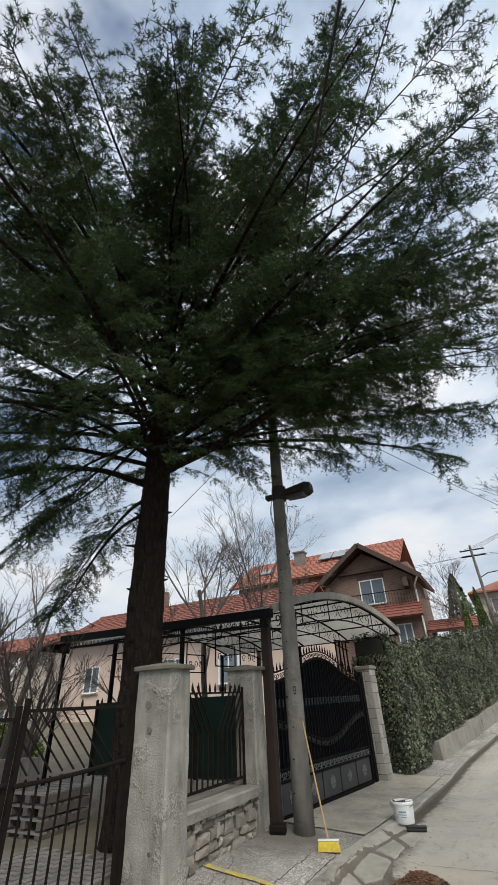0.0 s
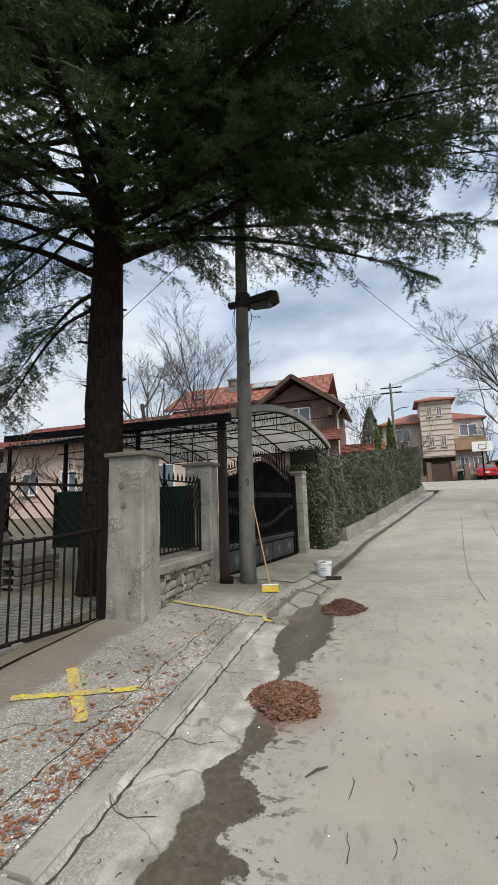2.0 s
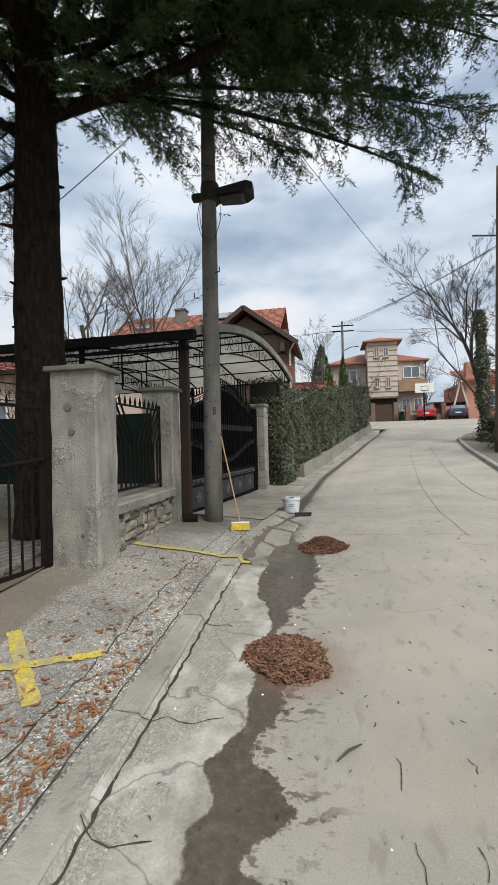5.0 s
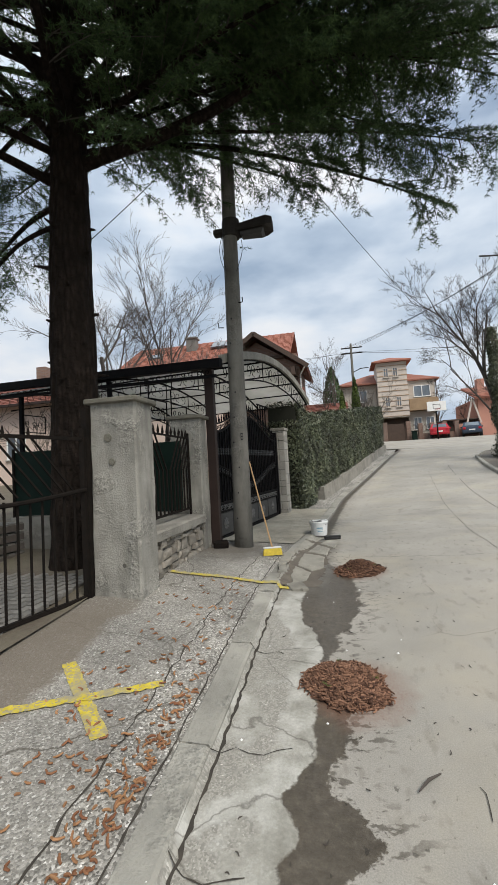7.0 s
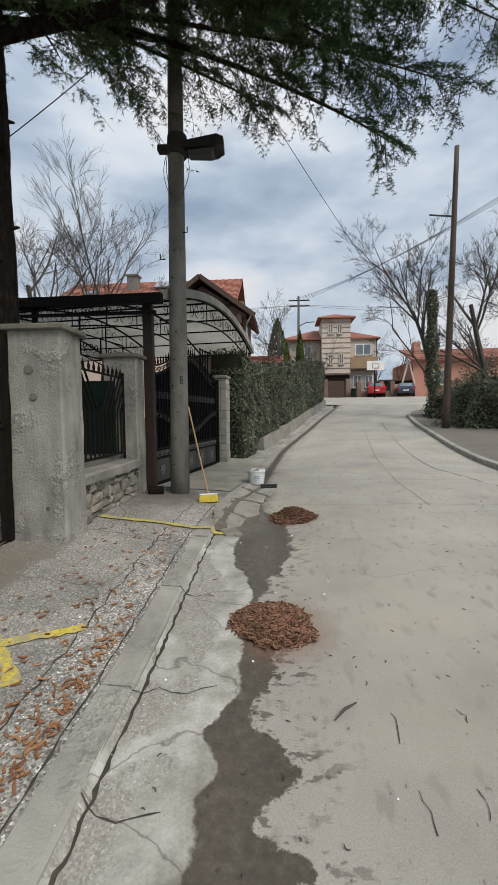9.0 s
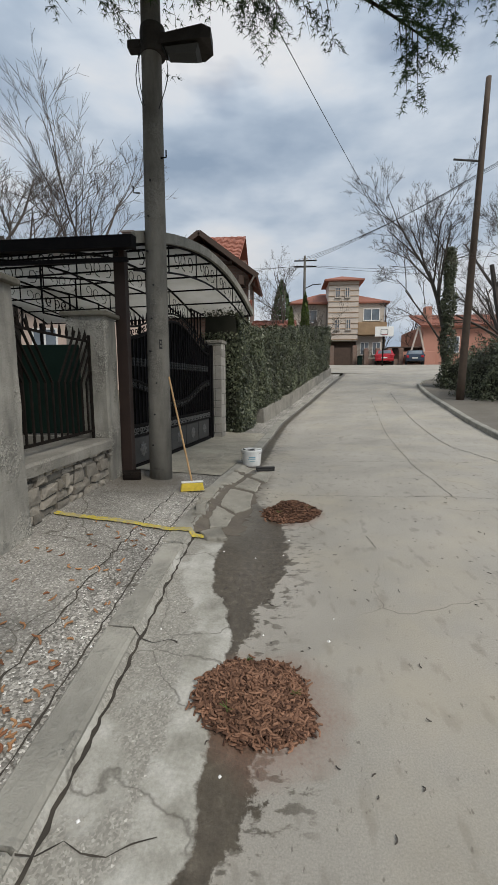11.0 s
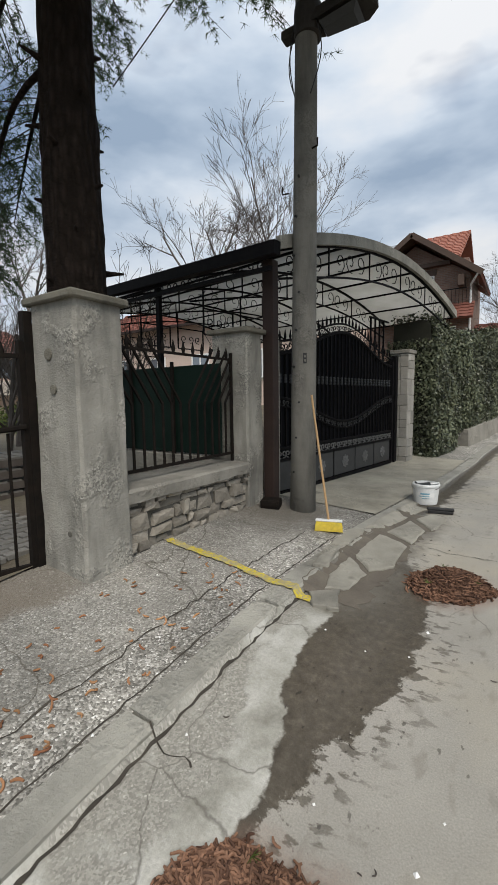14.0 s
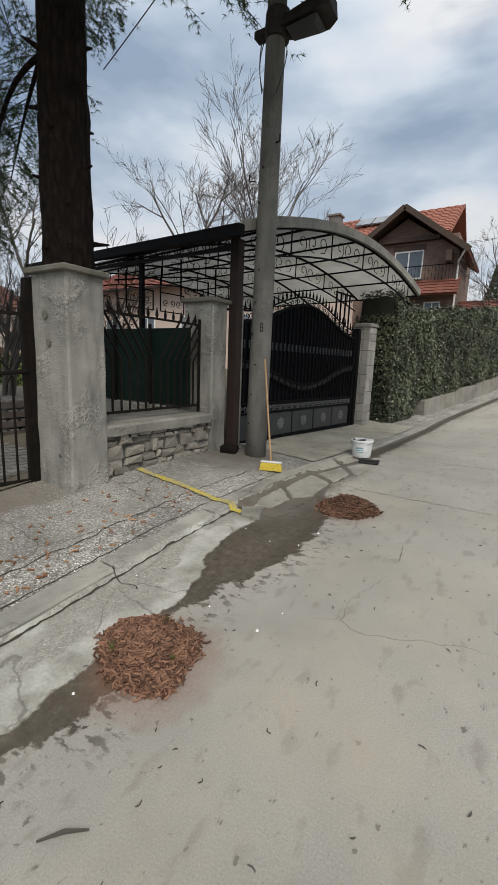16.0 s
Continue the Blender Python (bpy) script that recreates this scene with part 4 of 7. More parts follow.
gate = thing("sliding_gate", "black wrought iron driveway gate with an arched top", "gate")
ss = [G0 + (G1 - G0) * i / 48 for i in range(49)]
v = []
for q in ss:
    v += [gp3(q, GN - 0.02, ZG + 0.04), gp3(q, GN - 0.02, bell(q, 2.20, 2.66)), gp3(q, GN - 0.032, ZG + 0.04), gp3(q, GN - 0.032, bell(q, 2.20, 2.66))]
f = []
for i in range(48):
    a, b = i * 4, i * 4 + 4
    f += [(a, b, b + 1, a + 1), (a + 2, a + 3, b + 3, b + 2), (a + 1, b + 1, b + 3, a + 3), (a, a + 2, b + 2, b)]
part("backing_sheet", Shape().add(v, f), MAT_GATE_SHEET, gate, "black sheet metal backing")


def wave_z(q):
    return ZG + 1.36 - 0.40 * 0.5 * (1 + math.cos(math.pi * max(-1, min(1, (q - (G0 + G1) / 2) / ((G1 - G0) / 2)))))


for low, high, r in ((2.20, 2.66, 0.028), (2.36, 2.80, 0.016)):
    part("arch_rail", Shape().tube([gp3(q, GN, bell(q, low, high)) for q in ss], r, 6), MAT_IRON, gate)
for o in (0.0, -0.11):
    part("wave_rail", Shape().tube([gp3(q, GN + 0.015, wave_z(q) + o) for q in ss], 0.022 if o == 0 else 0.014, 6), MAT_IRON, gate)
for zz, w in ((ZG + 0.02, 0.06), (ZG + 0.50, 0.035), (ZG + 0.66, 0.035)):
    part("rail", Shape().bar(gp3(G0, GN + 0.01, zz), gp3(G1, GN + 0.01, zz), 0.04, w), MAT_IRON, gate)
for q in (G0, G1):
    part("stile", Shape().bar(gp3(q, GN, ZG), gp3(q, GN, 2.3), 0.07), MAT_IRON, gate)
NSL = 32
for i in range(1, NSL):
    q = G0 + (G1 - G0) * i / NSL
    part("bar", Shape().bar(gp3(q, GN, ZG + 0.66), gp3(q, GN, bell(q, 2.2, 2.66)), 0.022), MAT_IRON, gate)
    part("bar_collar", Shape(pose(*gp3(q, GN, ZG + 1.56))).lathe([(0.014, 0), (0.024, 0.02), (0.015, 0.04), (0.024, 0.065), (0.015, 0.09), (0.024, 0.11), (0.014, 0.13)], 6), MAT_GATE_PANEL, gate, "worn grey bar collar")
    part("spear_tip", Shape(pose(*gp3(q, GN, bell(q, 2.36, 2.80)))).lathe([(0.010, 0), (0.020, 0.05), (0.003, 0.15)], 5), MAT_IRON, gate)
s1, s2, s3 = Shape(), Shape(), Shape()
k = 0
q = G0 + 0.08
while q < G1 - 0.03:
    s1.scroll(gp3(q, GN + 0.02, ZG + 0.58), (gu.x, gu.y, 0), (0, 0, 1), 0.058, 1 if k % 2 else -1, 0.009)
    s2.scroll(gp3(q, GN + 0.02, wave_z(q) - 0.055), (gu.x, gu.y, 0), (0, 0, 1), 0.042, 1 if k % 2 else -1, 0.008)
    s3.scroll(gp3(q, GN, bell(q, 2.28, 2.73)), (gu.x, gu.y, 0), (0, 0, 1), 0.055, 1 if k % 2 else -1, 0.007)
    q += 0.095
    k += 1
tagged(part("scroll_band", s1, MAT_SILVER, gate, "row of silver-brushed iron scrolls"), kind="stuff")
tagged(part("wave_scrollwork", s2, MAT_GATE_PANEL, gate), kind="stuff")
tagged(part("arch_scrollwork", s3, MAT_IRON, gate), kind="stuff")
NP = 5
for i in range(NP):
    a, b = G0 + 0.05 + (G1 - G0 - 0.1) * i / NP, G0 + 0.05 + (G1 - G0 - 0.1) * (i + 1) / NP
    m = Matrix(((gu.x, gn.x, 0, GA.x), (gu.y, gn.y, 0, GA.y), (0, 0, 1, 0), (0, 0, 0, 1)))
    pn = part("panel", Shape(m).box((a + 0.02, GN - 0.015, ZG + 0.06), (b - 0.02, GN + 0.012, ZG + 0.475), 0.008), MAT_GATE_PANEL, gate, "dark grey steel panel")
    c = (a + b) / 2
    o = Shape(m)
    for r, d in ((0.11, 0.02), (0.07, 0.032), (0.03, 0.045)):
        o.prism([(c - r, GN, ZG + 0.27), (c, GN, ZG + 0.27 - r), (c + r, GN, ZG + 0.27), (c, GN, ZG + 0.27 + r)], (0, 0.005, 0), (0, d, 0))
    for r in range(8):
        an = r * math.pi / 4
        cx, cz = c + 0.09 * math.cos(an), ZG + 0.27 + 0.09 * math.sin(an)
        o.prism([(cx + 0.022 * math.cos(t_), GN, cz + 0.022 * math.sin(t_)) for t_ in (0, 1.26, 2.51, 3.77, 5.03)], (0, 0.005, 0), (0, 0.026, 0))
    part("rosette", o, MAT_SILVER, pn, "silver cast rosette")
part("gate_track_post", Shape().bar(gp3(4.22, -0.2, 0.15), gp3(4.22, -0.2, 2.42), 0.16), MAT_IRON, None, "black steel guide post beside a driveway gate", category="post")
s = Shape()
for k in range(4):
    s.bar(gp3(3.45 + k * 0.2, -0.35, 2.3), gp3(3.45 + k * 0.2, -0.35, 3.15), 0.03)
s.bar(gp3(3.4, -0.35, 3.13), gp3(4.3, -0.35, 3.13), 0.03).bar(gp3(3.4, -0.35, 2.3), gp3(4.3, -0.35, 2.3), 0.03)
part("bar_frame", s, MAT_IRON, carport, "black iron bar frame")

# ---- stone-clad pillar ----
sp = thing("stone_pillar", "pale stone-clad gate pillar", "pillar")
spm = Matrix(((gu.x, gn.x, 0, GA.x + gu.x * 4.36 + gn.x * 0.06), (gu.y, gn.y, 0, GA.y + gu.y * 4.36 + gn.y * 0.06), (0, 0, 1, 0), (0, 0, 0, 1)))
SPZ = 0.12
part("core", Shape(spm).box((0.015, -0.345, SPZ), (0.345, -0.015, 2.48)), MAT_MORTAR, sp)
for face in range(2):
    z = SPZ
    while z < 2.46:
        h = RNG.uniform(0.16, 0.34)
        a = 0.0
        while a < 0.34:
            w = RNG.choice((0.36, 0.17, 0.2))
            b = min(0.36, a + w)
            z1 = min(z + h, 2.48) - 0.008
            jig = RNG.uniform(0, 0.008)
            if face == 0:
                sh = Shape(spm).box((a + 0.003, -0.02, z), (b - 0.005, jig, z1), 0.006)
            else:
                sh = Shape(spm).box((-jig, -0.36 + a + 0.003, z), (0.02, -0.36 + b - 0.005, z1), 0.006)
            part("stone", sh, MAT_STONE_CLAD, sp)
            a = b if 0.36 - b > 0.06 else 0.36
        z += h
part("cap", Shape(spm).box((-0.03, -0.39, 2.48), (0.39, 0.03, 2.56), 0.012), MAT_SILL, sp)

# ---- leaves ----
NPR = np.random.default_rng(11)


def unit(a):
    return a / np.maximum(np.linalg.norm(a, axis=-1, keepdims=True), 1e-9)


def leaf_quads(P, N, size, spread=0.8):
    """Small folded leaves at P facing about N: two triangles each, pointed."""
    n = len(P)
    nn = unit(N + NPR.normal(0, spread, (n, 3)))
    a = unit(np.cross(nn, NPR.normal(0, 1, (n, 3))))
    b = np.cross(nn, a)
    sz = size * NPR.uniform(0.6, 1.25, (n, 1))
    tip, tail = P + a * sz, P - a * sz * 0.75
    l, r = P + b * sz * 0.62 + nn * sz * 0.18, P - b * sz * 0.62 + nn * sz * 0.18
    v = np.stack([tail, r, tip, l], 1).reshape(-1, 3)
    return v, np.arange(4 * n).reshape(-1, 4)


def needles(P, A, n, length, width, spread=0.9):
    """n thin needles round each point P about the twig direction A."""
    P, A = np.repeat(P, n, 0), np.repeat(A, n, 0)
    d = unit(A * 0.75 + NPR.normal(0, spread, P.shape) * np.array((1, 1, 0.7)))
    side = unit(np.cross(d, NPR.normal(0, 1, P.shape))) * width / 2
    L = length * NPR.uniform(0.6, 1.2, (len(P), 1))
    v = np.stack([P - side, P + side, P + d * L], 1).reshape(-1, 3)
    return v, np.arange(len(v)).reshape(-1, 3)


def polyline(pts, n):
    """n+1 smooth points along a coarse line of points."""
    pts = np.array(pts, float)
    t = np.linspace(0, len(pts) - 1, n + 1)
    out = np.stack([np.interp(t, np.arange(len(pts)), pts[:, k]) for k in range(3)], 1)
    for _ in range(2):
        out[1:-1] = (out[:-2] + 2 * out[1:-1] + out[2:]) / 4
    return out


# ---- cedar ----
TX, TY = -5.40, 6.02
cedar = thing("cedar_tree", "tall dark cedar with drooping needled limbs", "tree", (TX, TY, 0))
zs = np.linspace(0.0, 18.0, 150)
trunk_c = np.stack([TX + 0.03 * np.sin(zs * 0.7) + 0.012 * zs, TY + 0.03 * np.cos(zs * 0.9) - 0.03, zs], 1)
sides = 44
v = []
for c, z in zip(trunk_c, zs):
    r = np.interp(z, (0, 0.5, 2.5, 6, 10, 18.0), (0.46, 0.37, 0.315, 0.265, 0.18, 0.03))
    for k in range(sides):
        a = 2 * math.pi * k / sides
        q = 1 + 0.07 * noise.noise((math.cos(a) * 3, math.sin(a) * 3, z * 1.6)) + 0.06 * noise.noise((math.cos(a) * 8, math.sin(a) * 8, z * 3.0)) + 0.05 * noise.noise((math.cos(a) * 17, math.sin(a) * 17, z * 7.0))
        v.append((c[0] + r * q * math.cos(a), c[1] + r * q * math.sin(a), z))
v = np.array(v)
i = np.arange(len(v)).reshape(len(zs), sides)
faces = np.stack([i[:-1], np.roll(i[:-1], -1, 1), np.roll(i[1:], -1, 1), i[1:]], -1).reshape(-1, 4)
raw("trunk", v, faces, MAT_BARK, cedar, "thick dark cracked bark trunk", True)


def trunk_at(z):
    return np.array([np.interp(z, zs, trunk_c[:, 0]), np.interp(z, zs, trunk_c[:, 1]), z])


BOUGHS = []


def limb(z, az, length, rise, droop, r0=0.06):
    """A limb from the trunk at height z: it rises, then droops towards its tip."""
    a = math.radians(az)
    d = np.array([math.cos(a), math.sin(a), 0.0])
    side = np.array([-d[1], d[0], 0])
    c = trunk_at(z)
    w = NPR.uniform(-0.6, 0.6)
    t = np.linspace(0, 1, 13)
    pts = c + np.outer(t * length, d) + np.outer(np.sin(t * 3.0) * w * 0.5, side)
    pts[:, 2] += rise * length * t - droop * length * t ** 2.2
    BOUGHS.append((pts, r0))


# main limbs that are seen against the sky
BOUGHS.append((polyline([(-5.35, 6.0, 6.1), (-4.3, 6.1, 6.3), (-2.9, 6.2, 6.65), (-1.4, 6.3, 7.6), (0.4, 6.2, 9.2), (1.6, 6.0, 10.8)], 16), 0.11))
BOUGHS.append((polyline([(-5.3, 6.1, 6.4), (-3.6, 6.8, 6.75), (-1.9, 7.5, 6.55), (-0.6, 7.8, 6.1), (0.1, 7.95, 5.75)], 14), 0.055))
BOUGHS.append((polyline([(-5.3, 6.1, 6.7), (-4.0, 7.0, 6.9), (-2.9, 7.6, 6.75), (-1.8, 7.8, 6.3)], 12), 0.05))
BOUGHS.append((polyline([(-5.45, 5.95, 5.8), (-6.2, 5.3, 6.15), (-7.3, 4.6, 6.2), (-8.6, 4.0, 5.8)], 12), 0.08))
BOUGHS.append((polyline([(-5.5, 5.95, 5.25), (-6.1, 5.8, 5.0), (-6.8, 5.9, 4.5), (-7.6, 6.2, 4.0), (-8.4, 6.5, 3.7)], 12), 0.04))
BOUGHS.append((polyline([(-5.5, 6.0, 5.6), (-6.4, 6.4, 5.7), (-7.6, 6.8, 5.3), (-8.8, 7.2, 4.7)], 12), 0.05))
BOUGHS.append((polyline([(-5.45, 5.9, 6.4), (-4.7, 4.6, 6.7), (-3.9, 3.2, 6.4), (-3.3, 2.0, 5.7)], 12), 0.06))
BOUGHS.append((polyline([(-5.5, 5.9, 6.5), (-5.6, 4.4, 6.7), (-5.6, 2.8, 6.1), (-5.5, 1.7, 5.2)], 12), 0.06))
BOUGHS.append((polyline([(-5.5, 5.9, 6.3), (-6.6, 4.6, 6.5), (-7.4, 3.2, 5.9), (-8.0, 2.0, 5.0)], 12), 0.06))
for tip in ((1.6, 7.4, 6.9), (1.2, 6.4, 7.6), (0.9, 5.2, 7.8), (1.9, 6.8, 8.8), (0.6, 8.4, 6.7), (-0.4, 7.2, 6.5), (-1.2, 4.9, 7.0), (1.9, 5.0, 9.6), (0.2, 6.6, 6.9),
            (-1.5, 1.2, 9.6), (-3.0, 0.6, 9.0), (-0.4, 1.8, 10.6), (-5.2, 0.2, 9.2), (0.7, 2.8, 10.8), (-7.0, 1.2, 9.4), (-2.2, 2.2, 11.6), (-4.2, 1.4, 11.5), (2.4, 3.8, 11.2), (1.9, 2.6, 12.2), (2.6, 5.2, 11.0), (2.3, 6.0, 9.8), (1.2, 3.9, 12.4), (-6.2, 1.0, 11.4), (-7.2, 2.6, 12.0), (-8.4, 3.0, 10.6), (-3.4, 2.4, 13.2), (-9.0, 3.6, 8.8), (-8.6, 2.4, 7.4), (-7.4, 1.4, 6.6), (2.6, 7.5, 7.2), (2.2, 6.4, 6.8), (2.8, 6.0, 8.4), (1.5, 5.6, 6.9), (2.4, 8.4, 7.6), (1.0, 7.6, 6.3), (-8.0, 5.0, 4.6), (-7.2, 4.2, 5.0), (-9.0, 5.6, 5.2), (-6.6, 4.0, 5.4)):
    z0 = max(6.2, tip[2] - 0.14 * math.hypot(tip[0] - TX, tip[1] - TY) + NPR.uniform(-0.5, 0.5)) + (NPR.uniform(0.0, 2.2) if tip[2] < 8 else 0.0)
    a0 = trunk_at(z0)
    mid = (a0 + np.array(tip)) / 2 + np.array((NPR.uniform(-0.5, 0.5), NPR.uniform(-0.5, 0.5), NPR.uniform(0.1, 0.5)))
    BOUGHS.append((polyline([tuple(a0), tuple((a0 + mid) / 2 + np.array((0, 0, 0.1))), tuple(mid), tuple((mid + np.array(tip)) / 2 + np.array((0, 0, 0.1))), tip], 14), 0.042))
for k in range(110):
    z = 6.6 + 11.0 * (k / 110) ** 1.1
    size = 7.7 * max(0.08, 1 - (max(0, z - 6.6) / 11.5) ** 1.4)
    az = (k * 137.5 + NPR.uniform(-15, 15)) % 360
    back = math.sin(math.radians(az))
    rise, droop = NPR.uniform(0.12, 0.45), NPR.uniform(0.10, 0.36)
    if back > 0.1 and az < 150:
        size, droop, rise = size * (1 - 0.5 * min(1, back * 1.3)), 0.08, rise + 0.15
    limb(z, az, size * NPR.uniform(0.8, 1.08), rise, droop, 0.035 + 0.03 * size / 7)

twP, twA = [], []
tubes = Shape()
thin = Shape()
for pts, r0 in BOUGHS:
    n = len(pts)
    tubes.tube([tuple(p) for p in pts], [r0 * (1 - 0.85 * j / (n - 1)) for j in range(n)], 6)
    seg = np.linalg.norm(np.diff(pts, axis=0), axis=1)
    L = seg.sum()
    tang = unit(np.gradient(pts, axis=0))
    tx, ty, tz = pts[-1]
    full = 2.0 if tz < 5.9 and tx < -6 else 1.45 if ty < 4.6 and tz > 8.2 else 1.6 if tx > 0.5 and tz < 10 else 1.1 if tx > -1.6 or tz > 9.2 else 0.9
    nb = int(L * 8.5 * full)
    for b in range(nb):
        q = 0.07 + 0.93 * (b + NPR.uniform(0, 1)) / nb
        j = min(int(q * (n - 1)), n - 2)
        fr = q * (n - 1) - j
        p, t = pts[j] * (1 - fr) + pts[j + 1] * fr, tang[j]
        out = math.hypot(p[0] - TX, p[1] - TY)
        clump = 0.68 + 1.8 * noise.noise((p[0] * 0.75, p[1] * 0.75, p[2] * 1.1)) + 0.5 * noise.noise((p[0] * 2.1, p[1] * 2.1, p[2] * 2.1)) + 0.25 * (full - 1)
        if NPR.uniform(0, 1) > clump * np.interp(out, (0.6, 1.6, 3.0), (0.25, 0.65, 1.0)):
            continue
        side = unit(np.cross(t, (0, 0, 1))) * (1 if b % 2 else -1)
        bl = (0.45 + 0.22 * L * (1 - q) * NPR.uniform(0.5, 1.0)) * NPR.uniform(0.6, 1.15)
        d = unit(t * NPR.uniform(0.35, 0.9) + side * NPR.uniform(0.55, 1.0) + np.array((0, 0, NPR.uniform(-0.25, 0.15))))
        m = 7
        tt = np.linspace(0, 1, m)
        bp = p + np.outer(tt * bl, d)
        bp[:, 2] -= 0.34 * bl * tt ** 2
        thin.tube([tuple(x) for x in bp[::2]], [0.010, 0.008, 0.005, 0.002], 3, False)
        nt = max(5, int(bl * 21))
        qs = NPR.uniform(0.08, 1.0, nt)
        base = np.stack([np.interp(qs, tt, bp[:, k]) for k in range(3)], 1)
        bd = unit(bp[-1] - bp[0])
        bs = unit(np.cross(bd, (0, 0, 1)))
        td = unit(bd * NPR.uniform(0.4, 1.0, (nt, 1)) + bs * NPR.choice((-1, 1), (nt, 1)) * NPR.uniform(0.3, 0.9, (nt, 1)) + np.array((0, 0, -1)) * NPR.uniform(0.05, 0.65, (nt, 1)))
        tl = NPR.uniform(0.10, 0.30, (nt, 1))
        for w in (0.15, 0.43, 0.71, 1.0):
            twP.append(base + td * tl * w)
            twA.append(td)
P, A = np.concatenate(twP), np.concatenate(twA)
part_limbs = under(part("limb_wood", tubes, MAT_BARK, None, "dark spreading limbs"), cedar)
under(tagged(part("branchlet_wood", thin, MAT_TWIG_DARK, None), kind="stuff"), cedar)
far_out = np.hypot(P[:, 0] - TX, P[:, 1] - TY)
keep = NPR.uniform(0, 1, len(P)) < np.interp(far_out, (0.5, 3.0), (0.5, 1.0))
P, A = P[keep], A[keep]
high = P[:, 2] > 8.5
v, f = needles(P[~high], A[~high], 8, 0.085, 0.0095)
v2, f2 = needles(P[high], A[high], 8, 0.085, 0.0115)
v, f = np.concatenate([v, v2]), np.concatenate([f, f2 + len(v)])
raw("crown", v, f, MAT_NEEDLE, cedar, "dense dark green needles with gaps of sky", kind="stuff")
for k in range(22):
    z = 2.5 + k * 0.17
    a = k * 2.4
    r = float(np.interp(z, (0, 0.5, 2.5, 6), (0.46, 0.37, 0.315, 0.265)))
    c = trunk_at(z)
    L = 0.08 + 0.12 * (k % 3 == 0)
    e = c + np.array([math.cos(a) * (r + L), math.sin(a) * (r + L), 0.02])
    b0 = c + np.array([math.cos(a) * (r - 0.05), math.sin(a) * (r - 0.05), 0])
    under(part("branch_stub", Shape().tube([tuple(b0), tuple((b0 + e) / 2), tuple(e)], [0.045, 0.026, 0.012], 7), MAT_BARK, None), cedar)

# ---- marks, joints and slabs on the ground ----


def surf(x, y):
    """Height of the walked surface: road, kerb or pavement."""
    d = x - float(kerb_x(y))
    wob = noise.noise((x * 1.7, y * 1.7, 0))
    if d < -0.2:
        return gz(x, y) - 0.008 + wob * 0.014
    if d < 0.0:
        return float(base_z(y)) + 0.016
    return gz(x, y) + wob * 0.012


def ribbon(pts, width, rnd, lift=0.006, step=0.05, ragged=0.15):
    """A thin flat band along pts on the ground, with ragged edges."""
    out = []
    for (x0, y0), (x1, y1) in zip(pts, pts[1:]):
        n = max(1, int(math.hypot(x1 - x0, y1 - y0) / step))
        out += [(x0 + (x1 - x0) * i / n, y0 + (y1 - y0) * i / n) for i in range(n)]
    out.append(pts[-1])
    v, f = [], []
    for i, (x, y) in enumerate(out):
        a, b = out[max(0, i - 1)], out[min(len(out) - 1, i + 1)]
        dx, dy = b[0] - a[0], b[1] - a[1]
        L = math.hypot(dx, dy) or 1
        w0, w1 = (width / 2 * (1 + rnd.uniform(-ragged, ragged)) for _ in range(2))
        for w in (w0, w0 / 3, -w1 / 3, -w1):
            px, py = x - dy / L * w, y + dx / L * w
            v.append((px, py, surf(px, py) + lift))
    for i in range(len(out) - 1):
        f += [(i * 4 + j, i * 4 + j + 1, i * 4 + j + 5, i * 4 + j + 4) for j in range(3)]
    return Shape().add(v, f)


MAT_CRACK = plain("dark_joint_dirt", (0.035, 0.03, 0.024), (0.075, 0.064, 0.05), 9, 0.95)
part("yellow_line", ribbon([(-3.93, 5.82), (-2.26, 5.765)], 0.085, RNG, 0.014, 0.04, 0.25), MAT_YELLOW, None, "worn yellow paint line across the pavement", category="road marking")
cross = thing("yellow_cross", "yellow sprayed cross on the pavement", "road marking")
part("stroke", ribbon([(-3.86, 3.62), (-3.53, 3.30), (-3.20, 2.98)], 0.105, RNG, 0.007, 0.04, 0.12), MAT_YELLOW, cross)
part("stroke", ribbon([(-3.95, 3.0), (-3.5, 3.29), (-3.05, 3.56)], 0.075, RNG, 0.011, 0.04, 0.3), MAT_YELLOW, cross)


def joint(pts, w, label, jitter=0.02):
    p = []
    for (x0, y0), (x1, y1) in zip(pts, pts[1:]):
        n = max(2, int(math.hypot(x1 - x0, y1 - y0) / 0.07))
        p += [(x0 + (x1 - x0) * i / n + RNG.uniform(-jitter, jitter), y0 + (y1 - y0) * i / n + RNG.uniform(-jitter, jitter)) for i in range(n)]
    p.append(pts[-1])
    part("ground_joint", ribbon(p, w * 0.5, RNG, 0.005, 0.035, 0.85), MAT_CRACK, None, label, kind="structure")


joint([(-3.1, -3), (-3.07, 3.3), (-3.06, 5.3), (-3.0, 6.9)], 0.02, "dirt-filled pavement joint")
joint([(-2.505, -4), (-2.505, 5.5), (-2.46, 6.5)], 0.034, "wide dirt-filled crack beside the kerb", 0.008)
joint([(-2.56, 4.28), (-2.44, 4.22), (-2.33, 4.27), (-2.27, 4.24)], 0.016, "crack running off a kerb joint", 0.012)
joint([(-2.55, 3.07), (-2.42, 3.15), (-2.25, 3.12), (-2.08, 3.2)], 0.01, "crack across the patched strip", 0.015)
joint([(-2.55, 2.45), (-2.38, 2.38), (-2.2, 2.44)], 0.012, "crack across the patched strip", 0.015)
joint([(-2.52, 1.75), (-2.3, 1.6), (-2.1, 1.66)], 0.01, "crack across the patched strip", 0.015)
